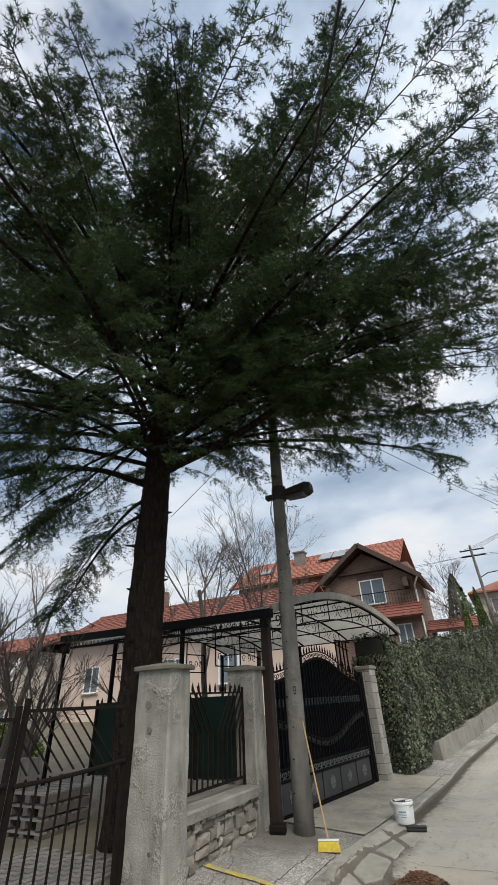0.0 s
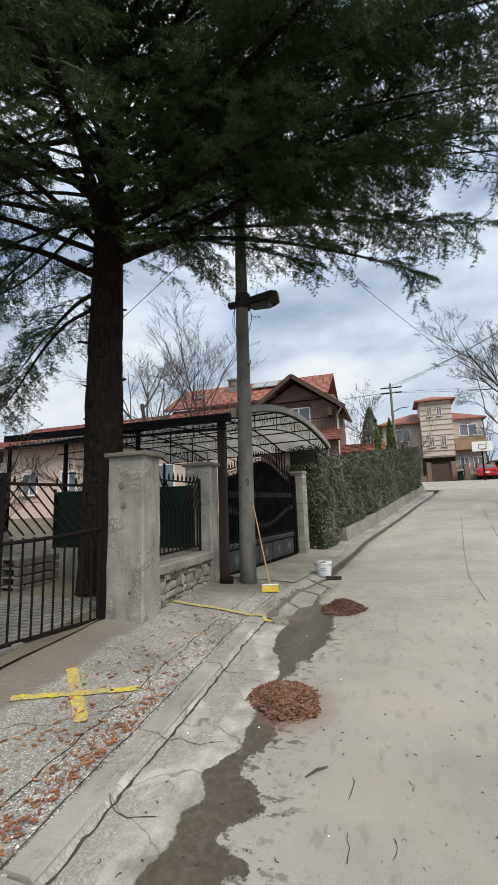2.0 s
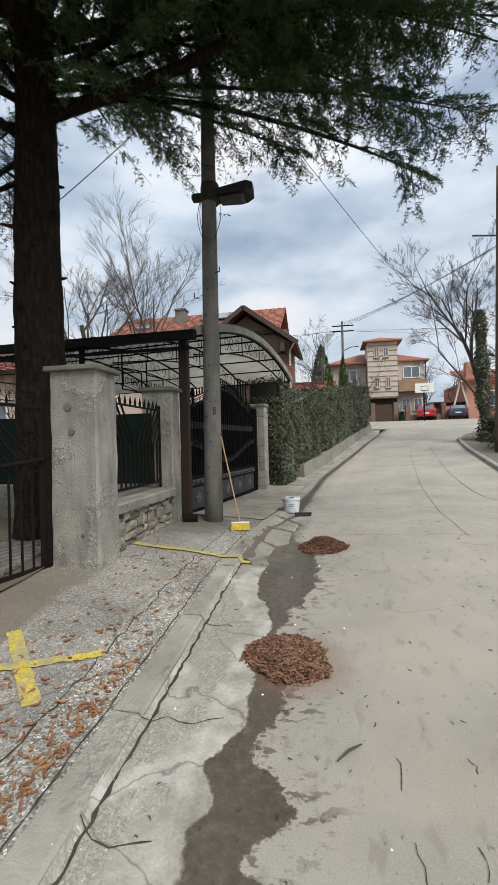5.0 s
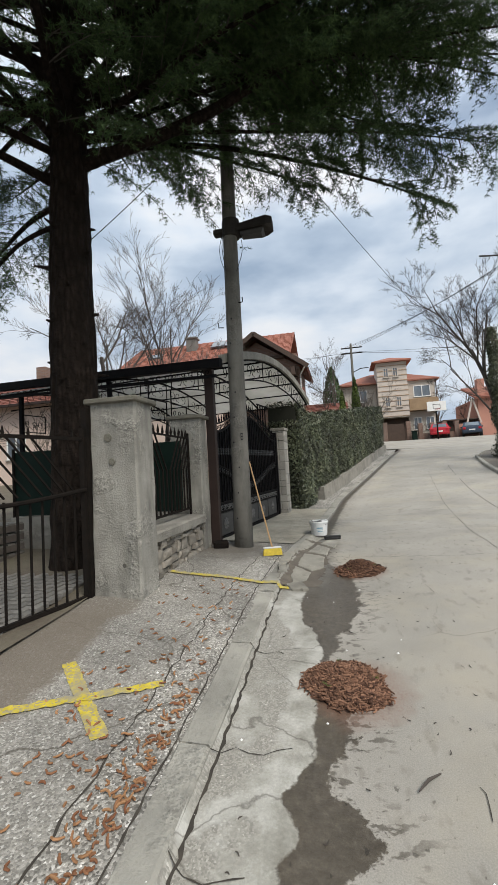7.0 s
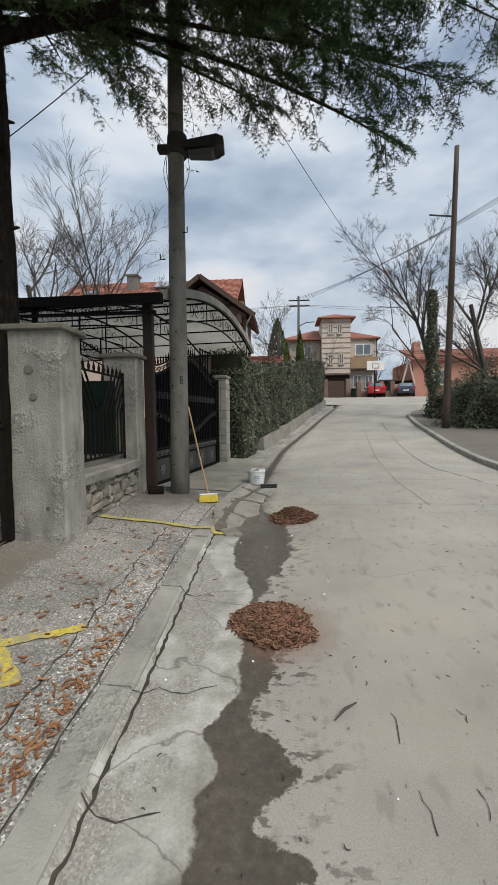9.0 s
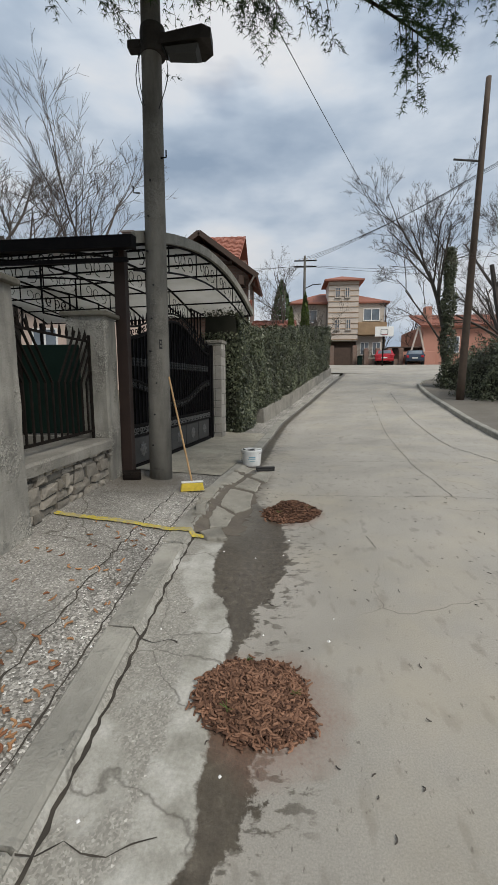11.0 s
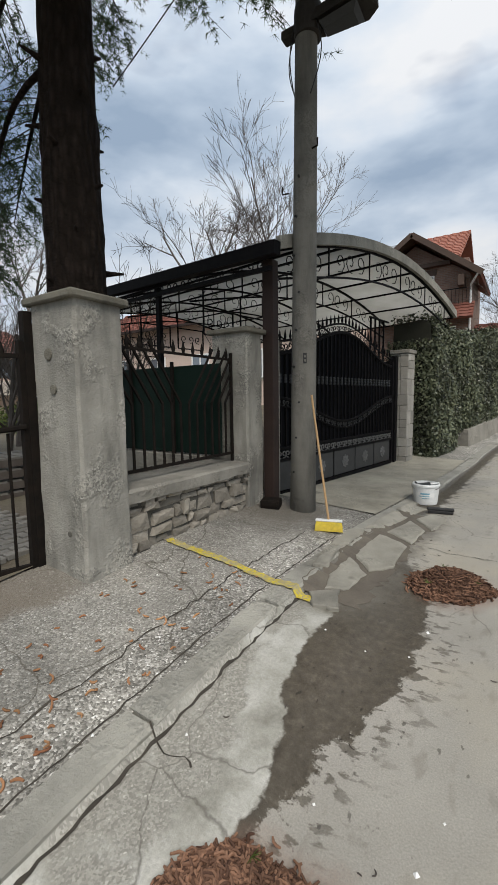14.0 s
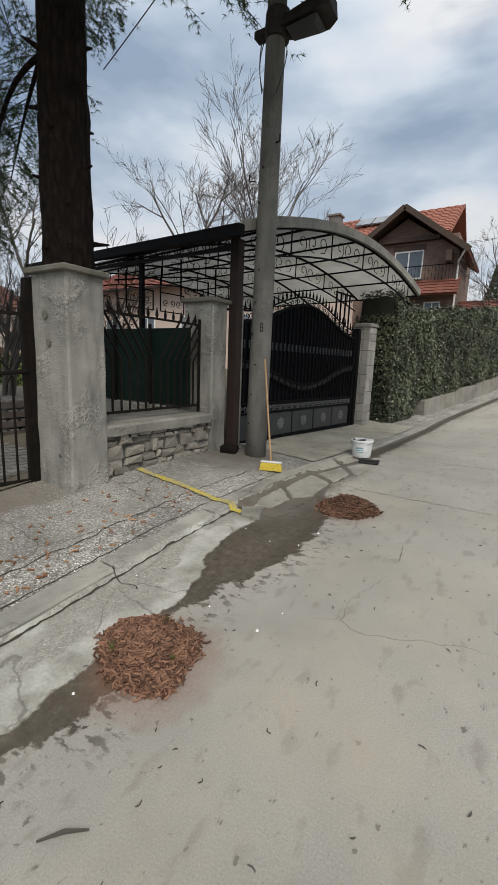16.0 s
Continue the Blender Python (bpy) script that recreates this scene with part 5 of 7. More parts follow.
for x0, y0, x1, y1 in ((-1.12, 3.03, -1.13, 2.83), (-1.12, 2.6, -1.1, 2.41), (-0.88, 2.6, -0.88, 2.47), (-0.78, 3.04, -0.76, 2.95), (-0.71, 2.28, -0.72, 2.03), (-0.78, 2.1, -0.79, 1.95), (-1.13, 2.24, -1.12, 2.15), (-0.86, 5.9, -0.8, 5.6)):
    joint([(x0, y0), ((x0 + x1) / 2 + 0.015, (y0 + y1) / 2), (x1, y1)], 0.007, "short dark scar in the road", 0.01)
joint([(-2.765, -4), (-2.765, 5.5), (-2.70, 7.0)], 0.022, "dirt-filled joint behind the kerb", 0.006)
joint([(-1.85, 7.28), (-0.6, 7.12), (1.2, 6.95), (3, 6.8)], 0.012, "road slab joint", 0.012)
joint([(-1.7, 9.4), (0.5, 9.3), (3.2, 9.2)], 0.014, "road slab joint", 0.012)
joint([(0.4, 6.9), (0.5, 9.0), (1.0, 13.0), (2.05, 20.5)], 0.013, "long road crack", 0.015)
joint([(2.2, 7.5), (1.9, 11.0), (2.4, 16.0), (3.2, 22.0)], 0.03, "long road joint", 0.015)

def slab(ring, rnd, lift):
    """A broken flat slab on the ground with chipped edges."""
    cx, cy = sum(p[0] for p in ring) / len(ring), sum(p[1] for p in ring) / len(ring)
    edge = []
    for (x0, y0), (x1, y1) in zip(ring, ring[1:] + ring[:1]):
        for k in range(4):
            q = k / 4
            edge.append((x0 + (x1 - x0) * q + rnd.uniform(-0.014, 0.014), y0 + (y1 - y0) * q + rnd.uniform(-0.014, 0.014)))
    n = len(edge)
    tilt = rnd.uniform(-0.03, 0.03)
    top = [(x, y, surf(x, y) + lift + tilt * (x - cx)) for x, y in edge]
    inner = [(cx + (x - cx) * 0.93, cy + (y - cy) * 0.93, z + 0.010) for x, y, z in top]
    v = [(x, y, z - 0.1) for x, y, z in top] + top + inner
    f = [(k, (k + 1) % n, (k + 1) % n + n, k + n) for k in range(n)] + [(k + n, (k + 1) % n + n, (k + 1) % n + 2 * n, k + 2 * n) for k in range(n)]
    return Shape().add(v, f + [tuple(range(2 * n, 3 * n))])


part("gutter_dirt", ribbon([(-2.30, 5.85), (-2.27, 6.5), (-2.22, 7.4), (-2.12, 8.3)], 0.5, RNG, 0.003, 0.05, 0.2), MAT_DIRT, None, "dark damp dirt between broken slabs", kind="structure")
slabs = thing("broken_slabs", "broken concrete slabs where the driveway meets the road", "paving", kind="structure")
for ring, lift in (([(-2.46, 5.86), (-2.27, 5.99), (-2.17, 5.72), (-2.36, 5.69)], 0.022), ([(-2.43, 6.2), (-2.42, 6.68), (-2.19, 6.40), (-2.21, 6.06), (-2.38, 5.98)], 0.012),
                   ([(-2.44, 6.76), (-2.35, 7.4), (-2.02, 7.18), (-2.02, 6.64), (-2.17, 6.47)], 0.01), ([(-2.64, 7.24), (-2.48, 7.3), (-2.5, 6.82), (-2.64, 6.72)], 0.016),
                   ([(-2.31, 7.5), (-2.01, 7.27), (-1.95, 7.72), (-2.18, 8.05)], 0.008), ([(-2.5, 7.42), (-2.37, 7.52), (-2.24, 8.12), (-2.44, 8.2)], 0.012),
                   ([(-2.15, 8.12), (-1.9, 7.8), (-1.82, 8.3), (-2.0, 8.42)], 0.006), ([(-2.4, 8.3), (-2.22, 8.26), (-2.1, 8.62), (-2.3, 8.72)], 0.008),
                   ([(-2.66, 6.66), (-2.54, 6.72), (-2.47, 6.28), (-2.6, 6.2)], 0.018)):
    part("slab", slab(ring, RNG, lift), MAT_SLAB, slabs)

# ---- driveway apron of smooth concrete ----
D, Y = np.meshgrid(np.linspace(-1.75, -0.215, 18), np.linspace(7.95, 12.9, 50))
X = kerb_x(Y) + D
Z = ground_z(X, Y) + 0.012
i = np.arange(X.size).reshape(X.shape)
raw("driveway", np.stack([X, Y, Z], -1).reshape(-1, 3), np.stack([i[:-1, :-1], i[:-1, 1:], i[1:, 1:], i[1:, :-1]], -1).reshape(-1, 4), concrete("driveway_concrete", (0.31, 0.29, 0.235), 0.2), None, "pale stained concrete driveway", True, kind="structure")

# ---- sweepings ----


def curls(P, length, rnd, r=0.006):
    """Small curled dry scales, as one joined heap."""
    s = Shape()
    for p in P:
        yaw, tilt = rnd.uniform(0, 6.28), rnd.uniform(-0.5, 0.5)
        L = length * rnd.uniform(0.6, 1.25)
        bend = rnd.uniform(0.2, 0.9)
        u = Vector((math.cos(yaw), math.sin(yaw), math.sin(tilt)))
        w = Vector((-math.sin(yaw), math.cos(yaw), rnd.uniform(-0.4, 0.4)))
        c = Vector(p)
        s.tube([c - u * L / 2, c - u * L / 6 + w * L * bend * 0.4, c + u * L / 6 + w * L * bend * 0.4, c + u * L / 2], [r * 0.75, r, r, r * 0.7], 5, True)
    return s


def heap(cx, cy, radii, h, n, label):
    """A low heap whose outline is given by radii at even angles."""
    t = thing("debris_heap", label, "debris heap", group="swept heaps on the road")
    turn = np.linspace(0, 2 * math.pi, len(radii) + 1)

    def reach(a):
        a = a % (2 * math.pi)
        return float(np.interp(a, turn, radii + radii[:1])) * (1 + 0.10 * noise.noise((math.cos(a) * 4 + cx, math.sin(a) * 4, cy)))

    def height(q, a):
        return h * max(0.0, 1 - q ** 1.5) * (1 + 0.25 * noise.noise((q * 3 * math.cos(a), q * 3 * math.sin(a), cx)))

    m = 32
    v = []
    for q in (1.0, 0.8, 0.6, 0.4, 0.2, 0.05):
        for k in range(m):
            a = 2 * math.pi * k / m
            x, y = cx + reach(a) * q * math.cos(a), cy + reach(a) * q * math.sin(a)
            v.append((x, y, surf(x, y) + 0.002 + height(q, a) * 0.9))
    f = [(j * m + k, j * m + (k + 1) % m, (j + 1) * m + (k + 1) % m, (j + 1) * m + k) for j in range(5) for k in range(m)] + [tuple(range(5 * m, 6 * m))]
    part("heap_core", Shape().add(v, f), plain("crumbled_needles", (0.10, 0.048, 0.032), (0.06, 0.03, 0.02), 20, 0.95, 0, 0.8, 0.01, 60), t)
    P = []
    for k in range(n):
        a, q = RNG.uniform(0, 6.283), math.sqrt(RNG.uniform(0, 1.0))
        q *= RNG.choice((1, 1, 1, 1, 1.04, 1.1)) if k < n * 0.985 else RNG.uniform(1.03, 1.35)
        x, y = cx + reach(a) * q * math.cos(a), cy + reach(a) * q * math.sin(a)
        P.append((x, y, surf(x, y) + 0.01 + height(q, a) + RNG.uniform(-0.006, 0.014)))
    tagged(part("scale_litter", curls(P, 0.060, RNG, 0.0062), MAT_DEBRIS, t), kind="stuff")
    sprig = Shape()
    for k in range(3):
        a = 1.9 + k * 2.1
        x, y = cx + 0.2 * math.cos(a), cy + 0.2 * math.sin(a)
        z = surf(x, y) + height(0.6, a) + 0.02
        for j in range(9):
            b = RNG.uniform(0, 6.28)
            sprig.tube([(x, y, z), (x + 0.035 * math.cos(b), y + 0.035 * math.sin(b), z + RNG.uniform(0, 0.025))], [0.002, 0.001], 3, False)
    tagged(part("green_sprigs", sprig, MAT_THUJA, t, "few green needle sprigs"), kind="stuff")


heap(-1.76, 3.86, [0.25, 0.25, 0.27, 0.25, 0.27, 0.28, 0.29, 0.26, 0.24, 0.23, 0.27, 0.31], 0.145, 3200, "reddish heap of swept dry catkins on concrete")
heap(-1.55, 6.53, [0.3, 0.28, 0.26, 0.25, 0.26, 0.28, 0.31, 0.29, 0.26, 0.25, 0.26, 0.28], 0.13, 2200, "smaller reddish heap of swept catkins by the gutter")
P = []
for k in range(260):
    y = RNG.gauss(2.6, 0.7)
    x = -2.80 - abs(RNG.gauss(0, 0.11)) if k % 3 else RNG.uniform(-3.6, -2.8)
    P.append((x, y, surf(x, y) + 0.012))
for k in range(90):
    x, y = RNG.uniform(-3.8, -2.8), RNG.uniform(2.6, 5.8)
    P.append((x, y, surf(x, y) + 0.01))
tagged(part("fallen_leaves", curls(P, 0.048, RNG, 0.007), MAT_LEAF_DRY, None, "curled dry orange leaves scattered along the kerb", category="leaves"), kind="stuff")
P = []
for k in range(160):
    x, y = RNG.uniform(-2.4, 1.5), RNG.uniform(0.8, 8.5)
    P.append((x, y, surf(x, y) + 0.006))
tagged(part("litter_specks", curls(P, 0.028, RNG, 0.003), MAT_TWIG_DARK, None, "dark twigs and specks strewn on the road", category="twigs"), kind="stuff")
P = [(RNG.uniform(-3.9, -1.2), RNG.uniform(0.8, 6.0)) for _ in range(26)]
s = Shape()
for x, y in P:
    r = RNG.uniform(0.006, 0.014)
    z = surf(x, y)
    s.add([(x - r, y, z), (x, y - r, z), (x + r, y, z), (x, y + r, z), (x, y, z + r)], [(0, 1, 4), (1, 2, 4), (2, 3, 4), (3, 0, 4)])
tagged(part("pale_pebbles", s, MAT_WHITE, None, "small pale pebbles on the pavement", category="pebbles"), kind="stuff")
part("twig", Shape().tube([(-1.42, 2.98, surf(-1.42, 2.98) + 0.015), (-1.36, 3.05, surf(-1.36, 3.05) + 0.02), (-1.29, 3.1, surf(-1.29, 3.1) + 0.015)], [0.004, 0.009, 0.004], 5), MAT_TWIG_DARK, None, "dark twig lying on the concrete road", category="twig")

# ---- bucket, hand brush and broom ----
bx, by = -2.19, 8.95
bz = surf(bx, by) + 0.004
bucket = thing("bucket", "white plastic paint bucket with a faded label", "bucket", (bx, by, bz))
bm_ = pose(bx, by, bz) @ Matrix.Diagonal((1.15, 1.15, 1.1, 1))
s = Shape(bm_).lathe([(0.125, 0.0), (0.130, 0.02), (0.146, 0.215), (0.155, 0.218), (0.155, 0.238), (0.147, 0.25), (0.139, 0.25), (0.136, 0.215), (0.122, 0.03)], 28)
under(part("body", s, MAT_PLASTIC, None, smooth=False), bucket)
under(part("label_band", Shape(bm_).add([(0.1405 * math.cos(a), 0.1405 * math.sin(a), z) for z in (0.09, 0.17) for a in np.linspace(-2.2, -0.7, 10)], [(k, k + 1, k + 11, k + 10) for k in range(9)]), MAT_WHITE, None), bucket)
for k, (z0, z1) in enumerate(((0.105, 0.115), (0.13, 0.15), (0.08, 0.088))):
    rr = 0.1425 if z0 > 0.085 else 0.1385
    under(part("print_bar", Shape(bm_).add([(rr * math.cos(a), rr * math.sin(a), z) for z in (z0, z1) for a in np.linspace(-1.9 + 0.1 * k, -1.1, 8)], [(k2, k2 + 1, k2 + 9, k2 + 8) for k2 in range(7)]), MAT_LABEL, None), bucket)
under(part("handle", Shape(bm_).tube([(0.155 * math.cos(a), -0.02 - 0.10 * math.sin(a), 0.225 - 0.05 * math.sin(a)) for a in np.linspace(0, math.pi, 12)], 0.004, 5), MAT_SILVER, None), bucket)
dp = thing("dustpan", "grey dustpan lying in a white bucket", "dustpan", (bx, by, bz + 0.2))
s = Shape(pose(bx - 0.01, by, bz + 0.235, 8, -6, 30)).box((-0.11, -0.09, 0.0), (0.09, 0.09, 0.012), 0.004).box((-0.11, -0.09, 0.01), (-0.095, 0.09, 0.05), 0.003)
under(part("pan", s, MAT_GATE_PANEL, None), dp)
under(part("pan_handle", Shape(pose(bx - 0.01, by, bz + 0.235, 8, -6, 30)).box((0.07, -0.018, 0.006), (0.19, 0.018, 0.03), 0.006), MAT_PLASTIC, None), dp)
hx, hy = -1.93, 8.52
brush = thing("hand_brush", "black hand brush lying on the concrete", "brush", (hx, hy, surf(hx, hy)))
bp_ = pose(hx, hy, surf(hx, hy) + 0.005, 0, 0, 12)
under(part("block", Shape(bp_).box((-0.16, -0.035, 0.035), (0.15, 0.035, 0.065), 0.01), MAT_RUBBER, None), brush)
under(part("bristles", Shape(bp_).box((-0.15, -0.04, 0.0), (0.14, 0.04, 0.036), 0.008), MAT_RUBBER, None), brush)
qx, qy = -2.80, 7.06
qz = surf(qx, qy) + 0.004
broom = thing("broom", "yellow-bristled broom leaning on a pole", "broom", (qx, qy, qz))
top = Vector((-3.16, 7.40, 1.62))
foot = Vector((qx, qy, qz + 0.11))
under(part("stick", Shape().tube([tuple(foot + (top - foot) * k / 4) for k in range(5)], 0.0125, 8), MAT_WOOD, None, "pale wooden broom stick"), broom)
hm = pose(qx, qy, qz, 0, 0, 18)
under(part("head", Shape(hm).box((-0.14, -0.028, 0.112), (0.14, 0.028, 0.135), 0.008), MAT_PLASTIC, None, "pale broom head"), broom)
s = Shape(hm).add([(-0.13, -0.022, 0.113), (0.13, -0.022, 0.113), (0.13, 0.022, 0.113), (-0.13, 0.022, 0.113), (-0.145, -0.03, 0.012), (0.145, -0.03, 0.012), (0.145, 0.03, 0.012), (-0.145, 0.03, 0.012)], [(0, 1, 2, 3), (7, 6, 5, 4), (0, 4, 5, 1), (1, 5, 6, 2), (2, 6, 7, 3), (3, 7, 4, 0)])
for k in range(26):
    for j in range(4):
        x, y = -0.13 + k * 0.0104, -0.021 + j * 0.014
        s.add([(x - 0.004, y - 0.004, 0.1), (x + 0.004, y - 0.004, 0.1), (x, y + 0.005, 0.1), (x * 1.16 + RNG.uniform(-0.006, 0.006), y * 1.7 + RNG.uniform(-0.006, 0.006), 0.0)], [(0, 1, 3), (1, 2, 3), (2, 0, 3)])
under(tagged(part("bristles", s, MAT_BRISTLE, None, "yellow bristles"), kind="stuff"), broom)

# ---- ivy hedge on a low wall ----
H0, H1 = np.array((-2.80, 12.85)), np.array((1.25, 30.2))
hd = (H1 - H0) / np.linalg.norm(H1 - H0)
hn = np.array((hd[1], -hd[0]))
HL = float(np.linalg.norm(H1 - H0))
hedge = thing("ivy_hedge", "dense dark green ivy hedge over a fence", "hedge", (float(H0[0]), float(H0[1]), 0))


def hedge_top(s_):
    return 2.86 + 2.14 * s_ / HL + 0.07 * math.sin(s_ * 1.9) + 0.05 * math.sin(s_ * 4.7 + 1) + 0.42 * math.exp(-(s_ / 0.8) ** 2)


def hedge_bottom(s_):
    p = H0 + hd * s_
    return gz(p[0], p[1]) + (0.03 if s_ < 1.7 else 0.42)


# added dark hull behind the ivy leaves, painted as the hedge's inner shade
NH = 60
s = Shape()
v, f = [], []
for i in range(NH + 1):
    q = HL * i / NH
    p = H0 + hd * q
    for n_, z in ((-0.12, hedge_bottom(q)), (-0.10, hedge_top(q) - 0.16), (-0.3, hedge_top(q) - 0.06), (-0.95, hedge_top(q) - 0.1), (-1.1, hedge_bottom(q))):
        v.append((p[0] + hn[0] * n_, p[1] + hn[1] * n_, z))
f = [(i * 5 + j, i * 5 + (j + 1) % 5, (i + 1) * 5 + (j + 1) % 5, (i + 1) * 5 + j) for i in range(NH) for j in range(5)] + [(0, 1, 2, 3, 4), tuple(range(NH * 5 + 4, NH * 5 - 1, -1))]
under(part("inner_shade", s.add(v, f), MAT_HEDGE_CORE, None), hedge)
n1 = 42000
sq = HL * NPR.uniform(0, 1, n1) ** 1.35
zt = np.array([hedge_top(a) for a in sq])
zb = np.array([hedge_bottom(a) for a in sq])
h = NPR.uniform(-0.02, 1.0, n1)
bulge = np.array([0.10 * noise.noise((a * 0.9, c * 2.2, 0)) + 0.06 * noise.noise((a * 2.7, c * 5, 3)) for a, c in zip(sq, h)])
off = -0.04 + bulge + NPR.normal(0, 0.03, n1)
P1 = np.stack([H0[0] + hd[0] * sq + hn[0] * off, H0[1] + hd[1] * sq + hn[1] * off, zb + (zt - zb) * h], 1)
N1 = np.tile(np.array((hn[0], hn[1], 0.25)), (n1, 1))
n2 = 15000
sq = HL * NPR.uniform(0, 1, n2)
off = NPR.uniform(-1.05, 0.0, n2)
P2 = np.stack([H0[0] + hd[0] * sq + hn[0] * off, H0[1] + hd[1] * sq + hn[1] * off, np.array([hedge_top(a) for a in sq]) + NPR.normal(-0.03, 0.06, n2)], 1)
N2 = np.tile(np.array((0, 0, 1.0)), (n2, 1))
n3 = 5000
off = NPR.uniform(-1.1, 0.0, n3)
e = NPR.choice((0, 1), n3, p=(0.7, 0.3))
sq = np.where(e == 0, -0.03, HL + 0.03) + NPR.normal(0, 0.04, n3)
hh = NPR.uniform(0, 1, n3)
P3 = np.stack([H0[0] + hd[0] * sq + hn[0] * off, H0[1] + hd[1] * sq + hn[1] * off, np.where(e == 0, 0.25 + 2.6 * hh, 2.4 + 2.6 * hh)], 1)
N3 = np.where(e[:, None] == 0, -np.array((hd[0], hd[1], 0)), np.array((hd[0], hd[1], 0)))
v, f = leaf_quads(np.concatenate([P1, P2, P3]), np.concatenate([N1, N2, N3]), 0.042, 0.55)
raw("ivy_leaves", v, f, MAT_IVY, hedge, "small glossy ivy leaves", kind="stuff")
lw = thing("low_wall", "low weathered concrete wall under a hedge", "wall", kind="structure")
q = 1.9
while q < HL - 0.3:
    w = RNG.uniform(1.6, 2.4)
    m = Matrix(((hd[0], hn[0], 0, H0[0]), (hd[1], hn[1], 0, H0[1]), (0, 0, 1, 0), (0, 0, 0, 1)))
    p = H0 + hd * (q + w / 2)
    z = gz(p[0], p[1])
    e1 = min(q + w - 0.02, HL)
    za, zc = gz(*(H0 + hd * q)), gz(*(H0 + hd * e1))
    tt = 0.42 + RNG.uniform(-0.02, 0.02)
    part("wall_block", Shape(m).add([(q, -0.18, za - 0.2), (e1, -0.18, zc - 0.2), (e1, 0.10, zc - 0.2), (q, 0.10, za - 0.2), (q, -0.18, za + tt), (e1, -0.18, zc + tt), (e1, 0.08, zc + tt), (q, 0.08, za + tt)],
         [(0, 3, 2, 1), (4, 5, 6, 7), (0, 1, 5, 4), (1, 2, 6, 5), (2, 3, 7, 6), (3, 0, 4, 7)]), MAT_SILL, lw)
    q += w

# ---- right-hand pavement, kerb, pole and shrubs ----
RK = polyline([(1.9, -25, 0), (2.0, -6, 0), (2.35, 4, 0), (3.0, 9.5, 0), (3.6, 13.5, 0), (4.15, 18, 0), (4.55, 21.5, 0), (4.95, 24, 0), (5.8, 25.8, 0), (7.4, 26.9, 0), (11, 27.8, 0), (20, 28.6, 0)], 110)
s = Shape()
v, f = [], []
for p in RK:
    z = gz(p[0], p[1])
    ox = np.array((1.0, -0.15)) if p[1] < 23 else np.array((0.6, -0.8))
    far = (p[0] + 14, p[1] - 1) if p[1] < 23 else (p[0] + 8, min(p[1], 22.5) - 1)
    v += [(p[0], p[1], z - 0.1), (p[0] + 0.01, p[1], z + 0.11), (p[0] + 0.03 * ox[0], p[1] + 0.03 * ox[1], z + 0.13), (p[0] + 0.17 * ox[0], p[1] + 0.17 * ox[1], z + 0.13), (p[0] + 0.18 * ox[0], p[1] + 0.18 * ox[1], z - 0.1)]
rk = thing("kerb_bend", "worn concrete kerb curving round a corner", "kerb", kind="structure")
for a in range(0, 108, 2):
    sh = Shape()
    vv = v[a * 5:a * 5 + 15]
    ff = [(j, j + 1, j + 6, j + 5) for j in range(4)] + [(j + 5, j + 6, j + 11, j + 10) for j in range(4)] + [(4, 3, 2, 1, 0), (10, 11, 12, 13, 14)]
    part("kerb_stone", sh.add(vv, ff), MAT_KERB, rk)
gx, gy = np.meshgrid(np.linspace(0.17, 16, 30), np.arange(len(RK)))
X = RK[gy.astype(int), 0] + gx
Yb = RK[gy.astype(int), 1]
Y = np.where(Yb > 23, Yb - 0.15 - (Yb - 23) * np.clip(gx / 3, 0, 1), Yb)
Z = ground_z(RK[gy.astype(int), 0], Yb) + 0.115 + 0.02 * gx
i = np.arange(X.size).reshape(X.shape)
raw("pavement_opposite", np.stack([X, Y, Z], -1).reshape(-1, 3), np.stack([i[:-1, :-1], i[:-1, 1:], i[1:, 1:], i[1:, :-1]], -1).reshape(-1, 4), plain("dark_earthy_paving", (0.17, 0.155, 0.13), (0.11, 0.10, 0.08), 1.3, 0.95, 0, 0.6, 0.01, 40), None, "dark earthy pavement with litter", True, kind="structure")


def rz(x, y):
    return gz(min(x, 5.0), y) + 0.12 + 0.02 * max(0, x - 4.5)


wp = thing("wooden_pole", "tall dark wooden utility pole", "pole")
part("shaft", Shape().tube([(5.14 + 0.024 * k, 19.0, rz(5.1, 19) - 0.1 + 1.14 * k) for k in range(11)], [0.15 - 0.006 * k for k in range(11)], 12), MAT_POLEWOOD, wp, smooth=True)
part("arm", Shape().bar((4.35, 19.0, 9.55), (5.3, 19.0, 9.45), 0.05), MAT_LAMP, wp)


